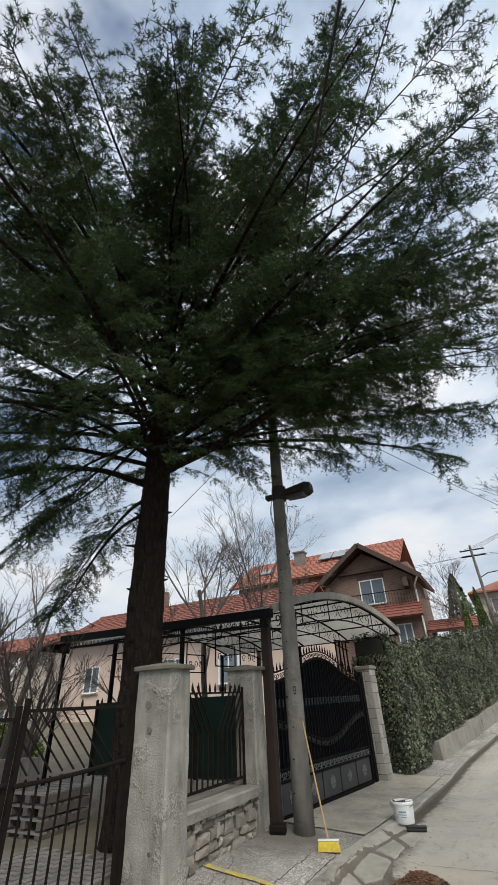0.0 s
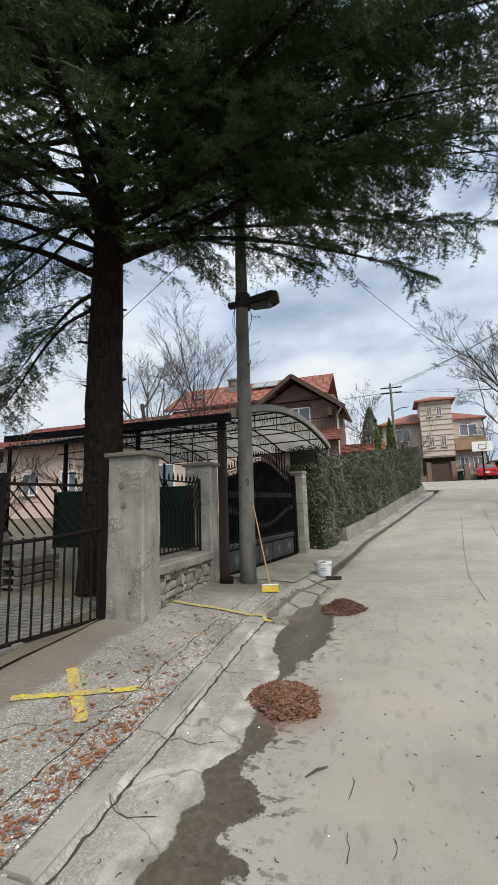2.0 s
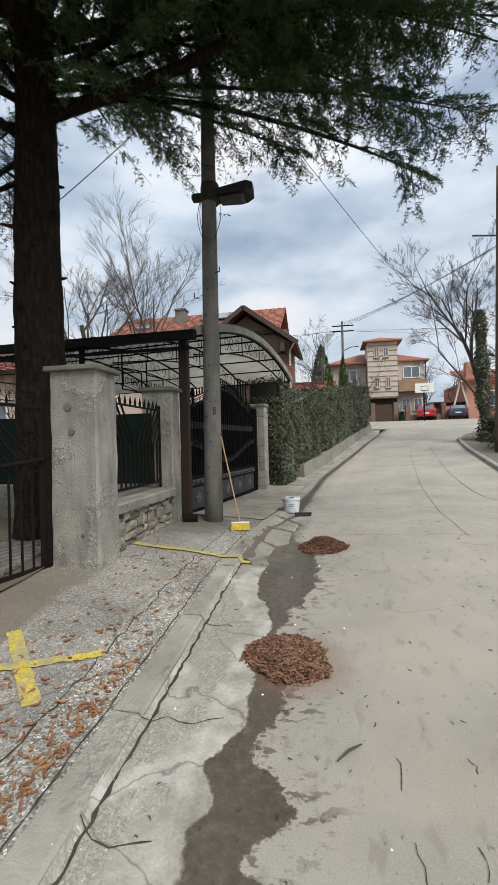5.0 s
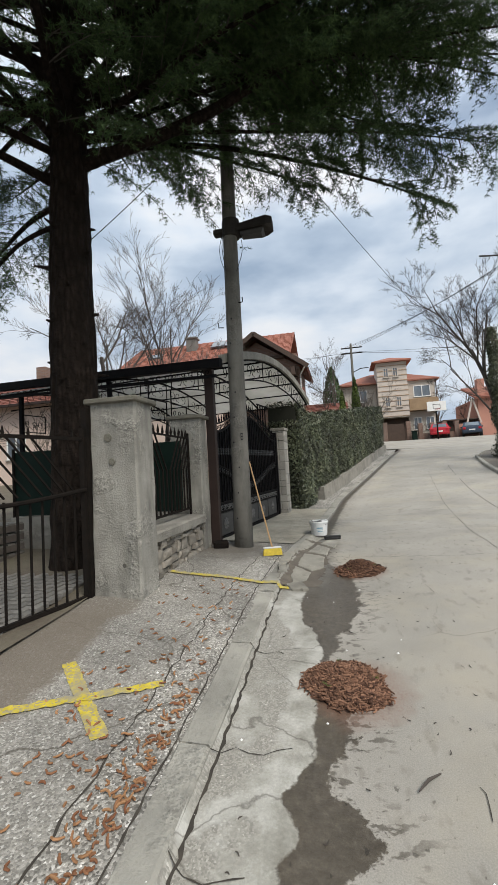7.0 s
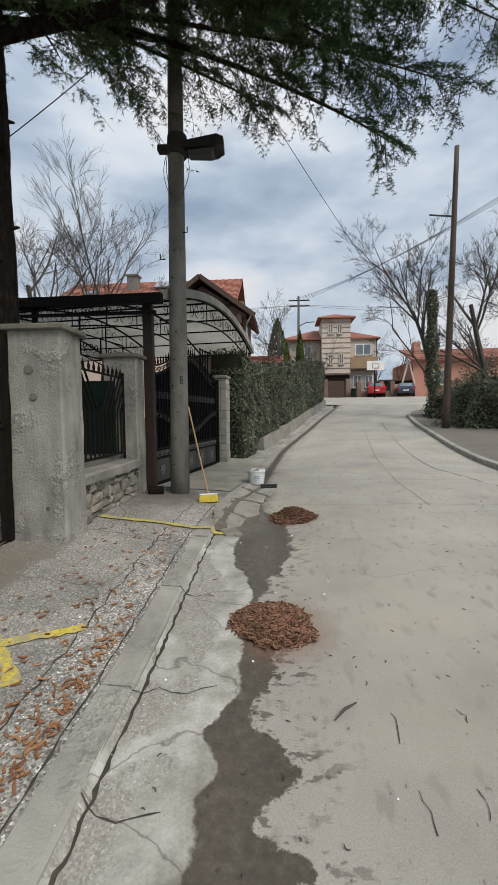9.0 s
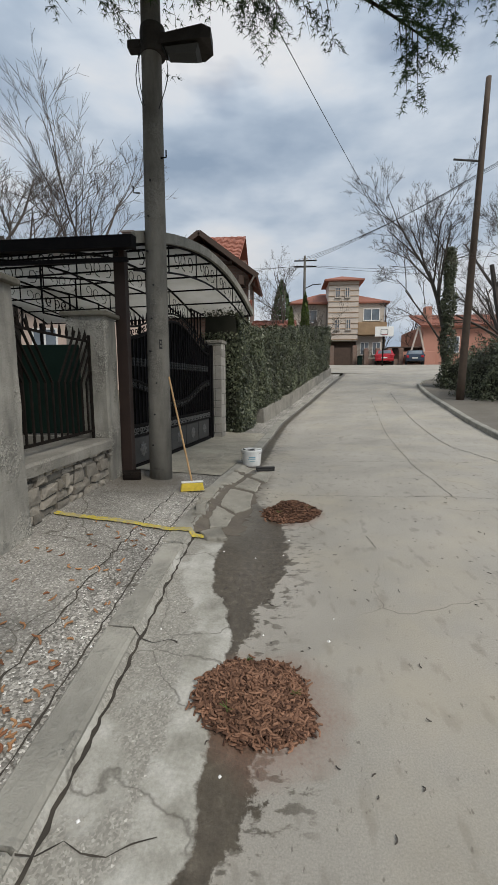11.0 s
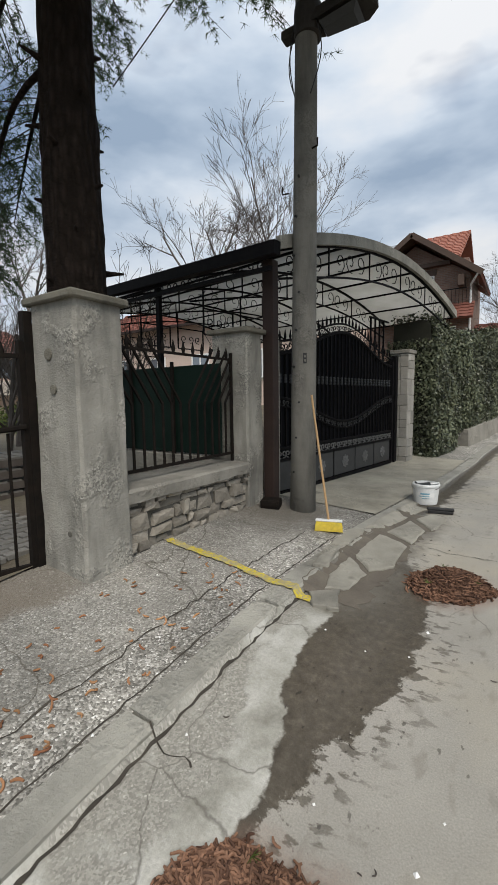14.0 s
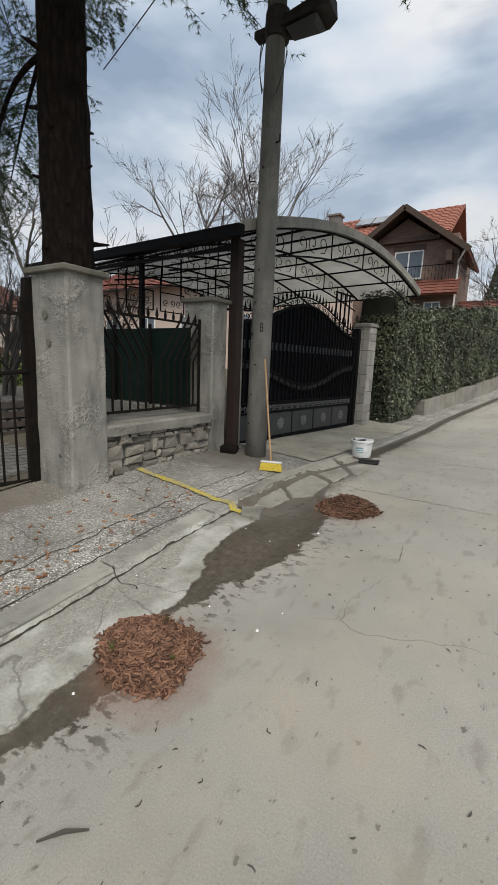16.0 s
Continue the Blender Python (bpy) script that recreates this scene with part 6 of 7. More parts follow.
def bush(name, c, rx, ry, rz_, n, mat, label, size=0.05, category="bush"):
    t = thing(name, label, category, (c[0], c[1], c[2]))
    d = unit(NPR.normal(0, 1, (n, 3)))
    d[:, 2] = np.abs(d[:, 2]) * 1.0 - 0.05
    wob = np.array([1 + 0.35 * noise.noise((a * 2 + c[0], b * 2, e * 2)) + 0.15 * noise.noise((a * 6, b * 6, e * 6)) for a, b, e in d])[:, None]
    r = NPR.uniform(0.80, 1.04, (n, 1)) * wob
    P = np.array(c) + d * r * np.array((rx, ry, rz_))
    v, f = leaf_quads(P, d, size, 0.8)
    raw("foliage", v, f, mat, t, kind="stuff")
    # added dark dome under the leaves, its shade put into the colour
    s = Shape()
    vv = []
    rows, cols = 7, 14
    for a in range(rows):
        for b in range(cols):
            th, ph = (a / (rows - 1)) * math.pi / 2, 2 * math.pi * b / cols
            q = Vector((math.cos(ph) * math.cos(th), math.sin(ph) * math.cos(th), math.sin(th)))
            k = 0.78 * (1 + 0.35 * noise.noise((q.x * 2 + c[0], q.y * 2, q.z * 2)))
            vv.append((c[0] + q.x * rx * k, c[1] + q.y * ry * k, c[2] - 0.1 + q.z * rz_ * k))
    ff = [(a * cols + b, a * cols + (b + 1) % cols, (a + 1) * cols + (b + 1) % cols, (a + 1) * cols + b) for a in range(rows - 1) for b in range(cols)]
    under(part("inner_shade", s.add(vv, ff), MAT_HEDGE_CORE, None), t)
    return t


bush("ivy_bush", (7.4, 19.6, rz(7, 19)), 1.9, 1.6, 2.7, 15000, MAT_IVY, "dark green overgrown ivy bush by a kerb")
bush("ivy_bush", (9.4, 17.2, rz(7, 17)), 1.9, 1.9, 2.6, 9000, MAT_IVY, "dark green overgrown ivy bush beside bare trees")
bush("ivy_bush", (7.2, 22.4, rz(7, 22)), 1.6, 1.0, 2.1, 6000, MAT_IVY, "dark green ivy mound under a bare tree")

# ---- bare trees ----


def bare_tree(name, at, height, seed, label, mat, spread=0.62, depth=5, r0=None, lean=(0, 0), ivy=0.0, fork=0.3):
    rnd = random.Random(seed)
    t = thing(name, label, "tree", at)
    r0 = r0 or height * 0.016
    trunk, limbs_, twigs = Shape(), Shape(), Shape()

    def grow(p, d, L, r, lev):
        n = 4 if lev < 3 else 3
        pts, q, dd = [p], Vector(p), Vector(d)
        for k in range(n):
            dd = (dd + Vector((rnd.uniform(-1, 1), rnd.uniform(-1, 1), rnd.uniform(-0.4, 0.75))) * 0.13).normalized()
            q = q + dd * L / n
            pts.append(q.copy())
        rs = [max(0.004, r * (1 - 0.45 * k / n)) for k in range(n + 1)]
        (trunk if lev == 0 else limbs_ if lev < 3 else twigs).tube(pts, rs, 8 if lev == 0 else 5 if lev < 3 else 3, False)
        if lev >= depth:
            return
        for k in range((rnd.choice((3, 4, 4, 5)) if depth < 6 else rnd.choice((3, 4, 4))) if lev else 7):
            f_ = rnd.uniform(fork, 1.0) if lev == 0 else rnd.uniform(0.25, 1.0)
            a = min(int(f_ * n), n - 1)
            b = pts[a].lerp(pts[a + 1], f_ * n - a)
            s1 = dd.orthogonal().normalized()
            s1.rotate(Matrix.Rotation(rnd.uniform(0, 6.283), 3, dd))
            nd = (dd * rnd.uniform(0.6, 1.0) + s1 * spread * rnd.uniform(0.6, 1.3) + Vector((0, 0, 0.12))).normalized()
            grow(b, nd, L * rnd.uniform(0.42, 0.68), r * rnd.uniform(0.34, 0.5), lev + 1)

    d0 = Vector((lean[0], lean[1], 1)).normalized()
    grow(Vector(at) - Vector((0, 0, 0.1)), d0, height * 0.52, r0, 0)
    under(part("trunk", trunk, mat, None), t)
    under(part("limb_wood", limbs_, mat, None), t)
    under(tagged(part("twig_spray", twigs, mat, None), kind="stuff"), t)
    if ivy:
        n = 7000
        h = NPR.uniform(0, 1, n) ** 0.8
        a = NPR.uniform(0, 6.283, n)
        rr = (r0 + 0.16) * (1 - 0.35 * h) * (1 + 0.3 * np.sin(h * 23)) + NPR.normal(0, 0.05, n)
        P = np.array(at) + np.stack([np.cos(a) * rr + lean[0] * h * ivy, np.sin(a) * rr + lean[1] * h * ivy, h * ivy], 1)
        v, f = leaf_quads(P, np.stack([np.cos(a), np.sin(a), a * 0], 1), 0.06, 0.7)
        raw("ivy", v, f, MAT_IVY, t, "ivy climbing the trunk", kind="stuff")
    return t


bare_tree("bare_tree", (5.9, 22.6, rz(5, 22)), 11.0, 3, "leafless tree with an ivy-covered trunk", MAT_TWIG_DARK, 0.52, 6, 0.13, (-0.03, 0), 6.3, 0.35)
bare_tree("bare_tree", (8.4, 17.0, rz(7, 17)), 10.5, 8, "leafless tree leaning over the street", MAT_TWIG_DARK, 0.6, 6, 0.12, (-0.12, -0.05), 3.5, 0.3)
bare_tree("bare_tree", (9.5, 24.5, rz(5, 22)), 12.0, 12, "tall leafless tree behind a bush", MAT_TWIG_DARK, 0.7, 5, 0.18, (-0.1, 0), 0, 0.3)
bare_tree("bare_tree", (-9.0, 13.4, 0.3), 10.5, 21, "pale leafless tree behind a carport", MAT_TWIG, 0.62, 5, 0.12, (-0.05, 0.1), 0, 0.25)
bare_tree("bare_tree", (-7.8, 14.6, 0.3), 9.5, 33, "pale leafless tree behind a canopy", MAT_TWIG, 0.5, 5, 0.09, (0.05, 0), 0, 0.3)
bare_tree("bare_shrub", (-7.6, 8.4, 0.3), 4.6, 23, "thin leafless shrub in the yard", MAT_TWIG, 0.6, 4, 0.05, (0, 0), 0, 0.1)
bare_tree("bare_shrub", (-9.6, 7.2, 0.3), 5.2, 24, "thin leafless shrub by panels", MAT_TWIG, 0.6, 4, 0.06, (0, 0), 0, 0.1)
bare_tree("bare_tree", (-13.5, 9.5, 0.3), 8.0, 25, "leafless fruit tree in the yard", MAT_TWIG, 0.7, 5, 0.12, (0.1, 0), 0, 0.2)
bare_tree("bare_tree", (-2.2, 33.5, 2.3), 8.6, 26, "leafless tree between two houses", MAT_TWIG, 0.55, 5, 0.1, (0, 0), 0, 0.15)
bare_tree("bare_tree", (0.5, 36.0, 2.6), 7.2, 27, "leafless tree behind a hedge", MAT_TWIG, 0.55, 5, 0.1, (0, 0), 0, 0.15)
for k, (x, y, h) in enumerate(((-13.5, 5.2, 6.5), (-16.5, 8.0, 7.5), (-20, 10.5, 8), (-12.5, 7.8, 6), (-19, 5.5, 7))):
    bare_tree("bare_tree", (x, y, 0.2), h, 60 + k, "leafless fruit tree at the back of the yard", MAT_TWIG, 0.7, 4, 0.09, (0, 0), 0, 0.15)
for k, (x, y, h) in enumerate(((13, 52, 8), (17, 55, 9), (22, 58, 10), (27, 52, 9), (11, 58, 9), (19, 48, 8), (31, 60, 10))):
    bare_tree("bare_tree", (x, y, 3.6), h, 40 + k, "distant leafless tree beyond parked cars", MAT_TWIG, 0.6, 4, 0.12, (0, 0), 0, 0.2)


def conifer(at, h, r, n, mat, label, size=0.07, name="conifer"):
    """A narrow evergreen: a stem and a tapering coat of small sprays."""
    t = thing(name, label, "tree", at)
    under(part("stem", Shape().tube([(at[0], at[1], at[2] - 0.1), (at[0], at[1], at[2] + h * 0.9)], [0.09, 0.02], 6), MAT_TWIG_DARK, None), t)
    q = NPR.uniform(0, 1, n) ** 1.4
    a = NPR.uniform(0, 6.283, n)
    w = np.array([1 + 0.3 * noise.noise((math.cos(x) * 2, math.sin(x) * 2, y * 9 + at[0])) for x, y in zip(a, q)])
    rr = r * (1 - q) ** 0.7 * w * NPR.uniform(0.55, 1.0, n) ** 0.5
    P = np.array(at) + np.stack([np.cos(a) * rr, np.sin(a) * rr, 0.1 + q * h], 1)
    v, f = leaf_quads(P, np.stack([np.cos(a), np.sin(a), a * 0 + 0.5], 1), size, 0.7)
    raw("foliage", v, f, mat, t, kind="stuff")


conifer((-0.55, 27.2, 2.0), 4.6, 0.55, 5000, MAT_THUJA, "yellow-green columnar thuja behind a hedge", 0.06, "thuja")
conifer((-1.35, 27.6, 2.0), 3.9, 0.5, 4000, MAT_THUJA, "yellow-green columnar thuja behind a hedge", 0.06, "thuja")
conifer((-2.0, 36.0, 2.4), 6.9, 1.7, 6000, MAT_NEEDLE, "dark green conifer behind a hedge", 0.11)

# ---- houses ----


def courses(name, p0, eave, up, n, mat, parent, label, t=0.05):
    """A roof slope from its eave corner p0: eave is the vector along the eave, up the vector to the ridge; n tile courses overlap."""
    p0, eave, up = Vector(p0), Vector(eave), Vector(up)
    nrm = eave.cross(up).normalized()
    if nrm.z < 0:
        nrm = -nrm
    s = Shape()
    cols = max(4, int(eave.length / 0.28))
    v, f = [], []
    for i in range(n):
        for q, lift in ((i / n, t), ((i + 1) / n, 0.012)):
            for c in range(cols + 1):
                v.append(p0 + eave * (c / cols) + up * q + nrm * (lift + (0.035 if c % 2 else 0.0)))
    k = cols + 1
    for r in range(2 * n - 1):
        f += [(r * k + c, r * k + c + 1, (r + 1) * k + c + 1, (r + 1) * k + c) for c in range(cols)]
    s.add(v, f)
    s.add([p0, p0 + eave, p0 + eave + up, p0 + up, p0 - nrm * 0.12, p0 + eave - nrm * 0.12, p0 + eave + up - nrm * 0.12, p0 + up - nrm * 0.12],
          [(0, 1, 2, 3), (7, 6, 5, 4), (0, 4, 5, 1), (1, 5, 6, 2), (2, 6, 7, 3), (3, 7, 4, 0)])
    return part(name, s, mat, parent, label)


def window(parent, x0, x1, z0, z1, y, mat=None, facing=-1, name="window"):
    """A window in a wall that faces along y."""
    mat = mat or MAT_WHITE
    d = facing
    y0, y1 = sorted((y + d * 0.05, y - d * 0.02))
    fr = Shape()
    for a, b in (((x0, z0), (x0 + 0.08, z1)), ((x1 - 0.08, z0), (x1, z1)), ((x0 + 0.08, z0), (x1 - 0.08, z0 + 0.08)), ((x0 + 0.08, z1 - 0.08), (x1 - 0.08, z1)), (((x0 + x1) / 2 - 0.04, z0 + 0.08), ((x0 + x1) / 2 + 0.04, z1 - 0.08))):
        fr.box((a[0], y0, a[1]), (b[0], y1, b[1]))
    w = part(name, fr, mat, parent)
    yp0, yp1 = sorted((y + d * 0.015, y - d * 0.01))
    for k in range(2):
        a, b = (x0 + 0.08, (x0 + x1) / 2 - 0.04) if k == 0 else ((x0 + x1) / 2 + 0.04, x1 - 0.08)
        part("pane", Shape().box((a, yp0, z0 + 0.08), (b, yp1, z1 - 0.08)), MAT_GLASS, w)
    ys0, ys1 = sorted((y + d * 0.12, y))
    part("sill", Shape().box((x0 - 0.06, ys0, z0 - 0.06), (x1 + 0.06, ys1, z0 - 0.003)), MAT_SILL, w)
    return w


# brown brick house with a gabled wing
bh = thing("brick_house", "brown brick house with red tiled roofs and dark eaves", "house")
WY = 32.2
part("wing_wall", Shape().prism([(-10.9, WY, 1.4), (-4.3, WY, 1.4), (-4.3, WY, 8.95), (-7.5, WY, 11.1), (-10.9, WY, 8.9)], (0, 0, 0), (0, 5, 0)), MAT_BRICK, bh)
part("main_wall", Shape().box((-19.4, 34.0, 1.0), (-4.6, 42.0, 10.4)), MAT_BRICK, bh)
courses("main_roof", (-20.0, 33.2, 10.35), (15.0, 0, 0), (0, 4.8, 3.0), 16, MAT_TILE, bh, "red clay tile roof")
courses("rear_roof", (-20.0, 42.8, 10.35), (15.0, 0, 0), (0, -4.8, 3.0), 10, MAT_TILE, bh, "red clay tile roof")
courses("wing_roof", (-3.65, 31.2, 8.78), (0, 7.5, 0), (-3.85, 0, 2.85), 12, MAT_TILE, bh, "red clay tile roof")
courses("wing_roof", (-11.35, 31.2, 8.78), (0, 7.5, 0), (3.85, 0, 2.85), 12, MAT_TILE, bh, "red clay tile roof")
for sg in (-1, 1):
    part("barge_board", Shape().bar((-7.5 + sg * 3.95, 31.15, 8.62), (-7.5, 31.15, 11.5), 0.06, 0.32), MAT_DARKWOOD, bh, "dark stained barge board")
    part("soffit", Shape().add([(-7.5 + sg * 3.8, 31.2, 8.66), (-7.5, 31.2, 11.42), (-7.5, 32.2, 11.42), (-7.5 + sg * 3.8, 32.2, 8.66), (-7.5 + sg * 3.8, 31.2, 8.6), (-7.5, 31.2, 11.36), (-7.5, 32.2, 11.36), (-7.5 + sg * 3.8, 32.2, 8.6)],
         [(0, 1, 2, 3), (7, 6, 5, 4), (0, 4, 5, 1), (1, 5, 6, 2), (2, 6, 7, 3), (3, 7, 4, 0)]), MAT_DARKWOOD, bh, "dark timber soffit")
for x in (-10.3, -4.7):
    part("corbel", Shape().box((x - 0.18, 31.3, 8.1), (x + 0.18, 32.2, 8.75), 0.03), MAT_DARKWOOD, bh)
part("tie_beam", Shape().box((-9.5, 31.9, 9.6), (-5.4, 32.2, 9.85), 0.02), MAT_DARKWOOD, bh)
window(bh, -8.1, -6.3, 7.35, 9.1, WY)
part("shutter_box", Shape().box((-8.2, WY - 0.06, 9.1), (-6.2, WY, 9.45)), MAT_DARKWOOD, bh)
courses("pent_roof", (-9.6, 31.3, 6.25), (5.6, 0, 0), (0, 0.9, 1.0), 5, MAT_TILE_OLD, bh, "weathered pent roof tiles")
s = Shape().bar((-9.4, 31.6, 8.0), (-4.4, 31.6, 8.0), 0.05)
for k in range(26):
    s.bar((-9.4 + k * 0.2, 31.6, 7.1), (-9.4 + k * 0.2, 31.6, 8.0), 0.02)
part("balcony_rail", s, MAT_IRON, bh, "thin black balcony railing")
window(bh, -6.0, -5.0, 4.4, 5.9, WY)
part("downpipe", Shape().tube([(-3.8, 31.4, 8.7), (-4.2, 31.9, 8.2), (-4.22, 32.1, 8.0), (-4.22, 32.1, 2.0)], 0.06, 8), MAT_WHITE, bh, "pale downpipe")
part("chimney", Shape().box((-14.55, 35.9, 11.0), (-13.65, 36.7, 13.25), 0.02).box((-14.65, 35.8, 13.25), (-13.55, 36.8, 13.4), 0.02), MAT_PAVER, bh)
part("skylight", Shape(pose(-17.2, 35.2, 11.72, 32, 0, 0)).box((-0.6, -0.45, 0), (0.6, 0.45, 0.12), 0.02), MAT_GLASS, bh)
for k in range(2):
    part("solar_panel", Shape(pose(-11.6 + k * 1.25, 36.2, 12.5, 32, 0, 0)).box((-0.58, -0.75, 0), (0.58, 0.75, 0.1), 0.01), MAT_GLASS, bh, "glass solar water panel")
courses("porch_roof", (-4.1, 31.5, 5.2), (3.2, 0, 0), (0, 2.5, 0.9), 6, MAT_TILE_OLD, bh, "low porch tile roof")
for x in (-3.8, -1.4):
    part("porch_post", Shape().box((x, 31.7, 1.9), (x + 0.25, 31.95, 5.25), 0.02), MAT_DARKWOOD, bh)

# long low pink house behind the yard
ph = thing("pink_house", "long low pink rendered house with an old tiled roof", "house")
part("wall", Shape().box((-26.0, 22.0, 0.2), (-9.2, 28.0, 5.9)), MAT_PINK, ph)
courses("roof", (-26.6, 21.3, 5.85), (17.9, 0, 0), (0, 3.8, 2.0), 14, MAT_TILE_OLD, ph, "weathered red tile roof")
courses("rear_roof", (-26.6, 28.7, 5.85), (17.9, 0, 0), (0, -3.8, 2.0), 8, MAT_TILE_OLD, ph, "weathered red tile roof")
part("gutter", Shape().bar((-26.6, 21.22, 5.8), (-8.7, 21.22, 5.8), 0.14), MAT_RUST, ph)
for x in (-24.2, -21.0, -17.6, -14.0):
    window(ph, x, x + 1.3, 2.7, 4.2, 22.0)
part("chimney", Shape().box((-21.3, 25.0, 6.9), (-20.6, 25.7, 9.0), 0.02), MAT_BRICK, ph)

# pale house far left
lh = thing("pale_house", "pale two-storey house beyond the yard", "house")
part("wall", Shape().box((-43.0, 24.0, -0.5), (-33.0, 33.0, 6.0)), MAT_CREAM, lh)
courses("roof", (-43.8, 23.2, 5.9), (11.6, 0, 0), (0, 5.4, 2.0), 10, MAT_TILE_OLD, lh, "old tile roof")
courses("rear_roof", (-43.8, 33.8, 5.9), (11.6, 0, 0), (0, -5.4, 2.0), 10, MAT_TILE_OLD, lh, "old tile roof")
part("balcony", Shape().box((-42.5, 22.9, 2.6), (-34.0, 24.0, 3.6), 0.03), MAT_PINK, lh)
for x in (-41.5, -38.5, -35.5):
    window(lh, x, x + 1.2, 4.0, 5.3, 24.0)
    window(lh, x, x + 1.2, 0.8, 2.1, 24.0)

# low pale house at the back of the yard
yh = thing("yard_house", "low pale pink house behind bare trees", "house")
part("wall", Shape().box((-38.0, 9.0, -0.5), (-29.0, 19.0, 4.6)), MAT_PINK, yh)
courses("roof", (-28.3, 8.4, 4.55), (0, 11.2, 0), (-5.2, 0, 2.2), 10, MAT_TILE_OLD, yh, "old tile roof")
courses("rear_roof", (-38.7, 8.4, 4.55), (0, 11.2, 0), (5.2, 0, 2.2), 10, MAT_TILE_OLD, yh, "old tile roof")
part("porch", Shape().box((-29.0, 10.0, 2.0), (-28.0, 18.0, 2.9), 0.03), MAT_CREAM, yh)
for y in (10.5, 13.5, 16.5):
    part("shuttered_window", Shape().box((-29.0, y, 3.1), (-28.93, y + 1.1, 4.3), 0.02), MAT_GLASS, yh)

# tower house at the end of the street
th = thing("tower_house", "beige three-storey house with a stair tower", "house")
part("stair_tower", Shape().box((2.9, 49.6, 6.1), (6.1, 53, 12.4)), MAT_BEIGE, th, "beige board-clad stair tower")
# darker tan strips stand in for the shadow lines between cladding boards
s = Shape()
for k in range(11):
    s.box((2.86, 49.55, 6.2 + k * 0.57), (6.14, 49.6, 6.26 + k * 0.57))
part("cladding_strips", s, MAT_TAN, th, "horizontal cladding shadow strips")
part("right_wing", Shape().box((6.15, 50.6, 3.0), (9.1, 58, 10.2)), MAT_CREAM, th)
part("left_wing", Shape().box((-1.2, 51.0, 3.0), (2.85, 58, 10.2)), MAT_CREAM, th)
part("ground_floor", Shape().box((2.9, 50.8, 3.0), (6.1, 53, 6.08)), MAT_DARKWOOD, th, "dark recessed entrance")


def hip(name, x0, x1, y0, y1, z0, z1, parent, over=0.5):
    x0, x1, y0, y1 = x0 - over, x1 + over, y0 - over, y1 + over
    cx, cy = (x0 + x1) / 2, (y0 + y1) / 2
    k = min(x1 - x0, y1 - y0) / 2
    ra, rb = ((cx, y0 + k, z1), (cx, y1 - k, z1)) if y1 - y0 > x1 - x0 else ((x0 + k, cy, z1), (x1 - k, cy, z1))
    c = [(x0, y0, z0), (x1, y0, z0), (x1, y1, z0), (x0, y1, z0)]
    low = [(a, b, z0 - 0.15) for a, b, _ in c]
    if y1 - y0 > x1 - x0:
        f = [(0, 1, 4), (1, 2, 5, 4), (2, 3, 5), (3, 0, 4, 5)]
    else:
        f = [(0, 1, 5, 4), (1, 2, 5), (2, 3, 4, 5), (3, 0, 4)]
    s = Shape().add(c + [ra, rb] + low, f + [(0, 6, 7, 1), (1, 7, 8, 2), (2, 8, 9, 3), (3, 9, 6, 0), (9, 8, 7, 6)])
    return part(name, s, MAT_TILE, parent, "red tiled hip roof")


hip("tower_roof", 2.9, 6.1, 49.6, 53, 12.45, 13.2, th)
hip("wing_roof", -1.2, 9.1, 50.8, 58, 10.3, 12.0, th)
for x0, z0, z1 in ((3.6, 10.6, 11.7), (4.6, 10.6, 11.7), (3.6, 7.2, 8.4), (4.8, 7.2, 8.4)):
    window(th, x0, x0 + 0.55, z0, z1, 49.58, MAT_BEIGE)
window(th, 6.8, 8.6, 8.3, 9.6, 50.6)
window(th, 6.6, 7.5, 4.6, 6.0, 50.6)
window(th, 7.9, 8.8, 4.6, 6.0, 50.6)
window(th, 0.2, 1.8, 8.2, 9.6, 51.0)
part("balcony", Shape().box((6.15, 49.7, 6.7), (9.2, 50.6, 8.05), 0.03), MAT_TAN, th, "tan balcony parapet")
part("downpipe", Shape().tube([(9.2, 50.5, 10.2), (9.2, 50.5, 3.2)], 0.06, 6), MAT_DARKWOOD, th)

fb = thing("brick_fence", "low brick and iron fence before a house", "fence")
for k in range(8):
    x = 1.9 + k * 1.15
    if k in (2,):
        continue
    part("pier", Shape().box((x - 0.22, 46.3, 3.1), (x + 0.22, 46.75, 5.3 if k < 4 else 5.0), 0.03), MAT_BRICK, fb)
for k in range(7):
    x = 1.9 + k * 1.15
    if k == 1:
        part("gate_leaf", Shape().box((x + 0.24, 46.45, 3.3), (x + 1.9, 46.5, 5.1), 0.01), MAT_DARKWOOD, fb)
        continue
    if k == 2:
        continue
    part("base_wall", Shape().box((x + 0.22, 46.4, 3.1), (x + 0.93, 46.65, 3.95)), MAT_BRICK, fb)
    s = Shape()
    for j in range(8):
        xx = x + 0.26 + j * 0.09
        s.bar((xx, 46.5, 3.95), (xx, 46.5, 4.75 + 0.2 * math.sin(j / 7 * math.pi)), 0.025)
    part("railing", s, MAT_IRON_OLD, fb)
part("waste_bin", Shape().box((5.55, 45.6, 3.2), (6.05, 46.0, 4.15), 0.05).box((5.52, 45.55, 4.15), (6.08, 46.03, 4.22), 0.02), MAT_GREEN, None, "small dark green waste bin by a fence", category="bin")
sw = thing("salmon_house", "salmon rendered house with an orange tile roof", "house")
part("wall", Shape().box((12.4, 47.5, 3.0), (26, 56, 7.3)), MAT_SALMON, sw)
courses("roof", (12.0, 46.9, 7.25), (14.4, 0, 0), (0, 4.8, 1.7), 8, MAT_TILE, sw, "orange tile roof")
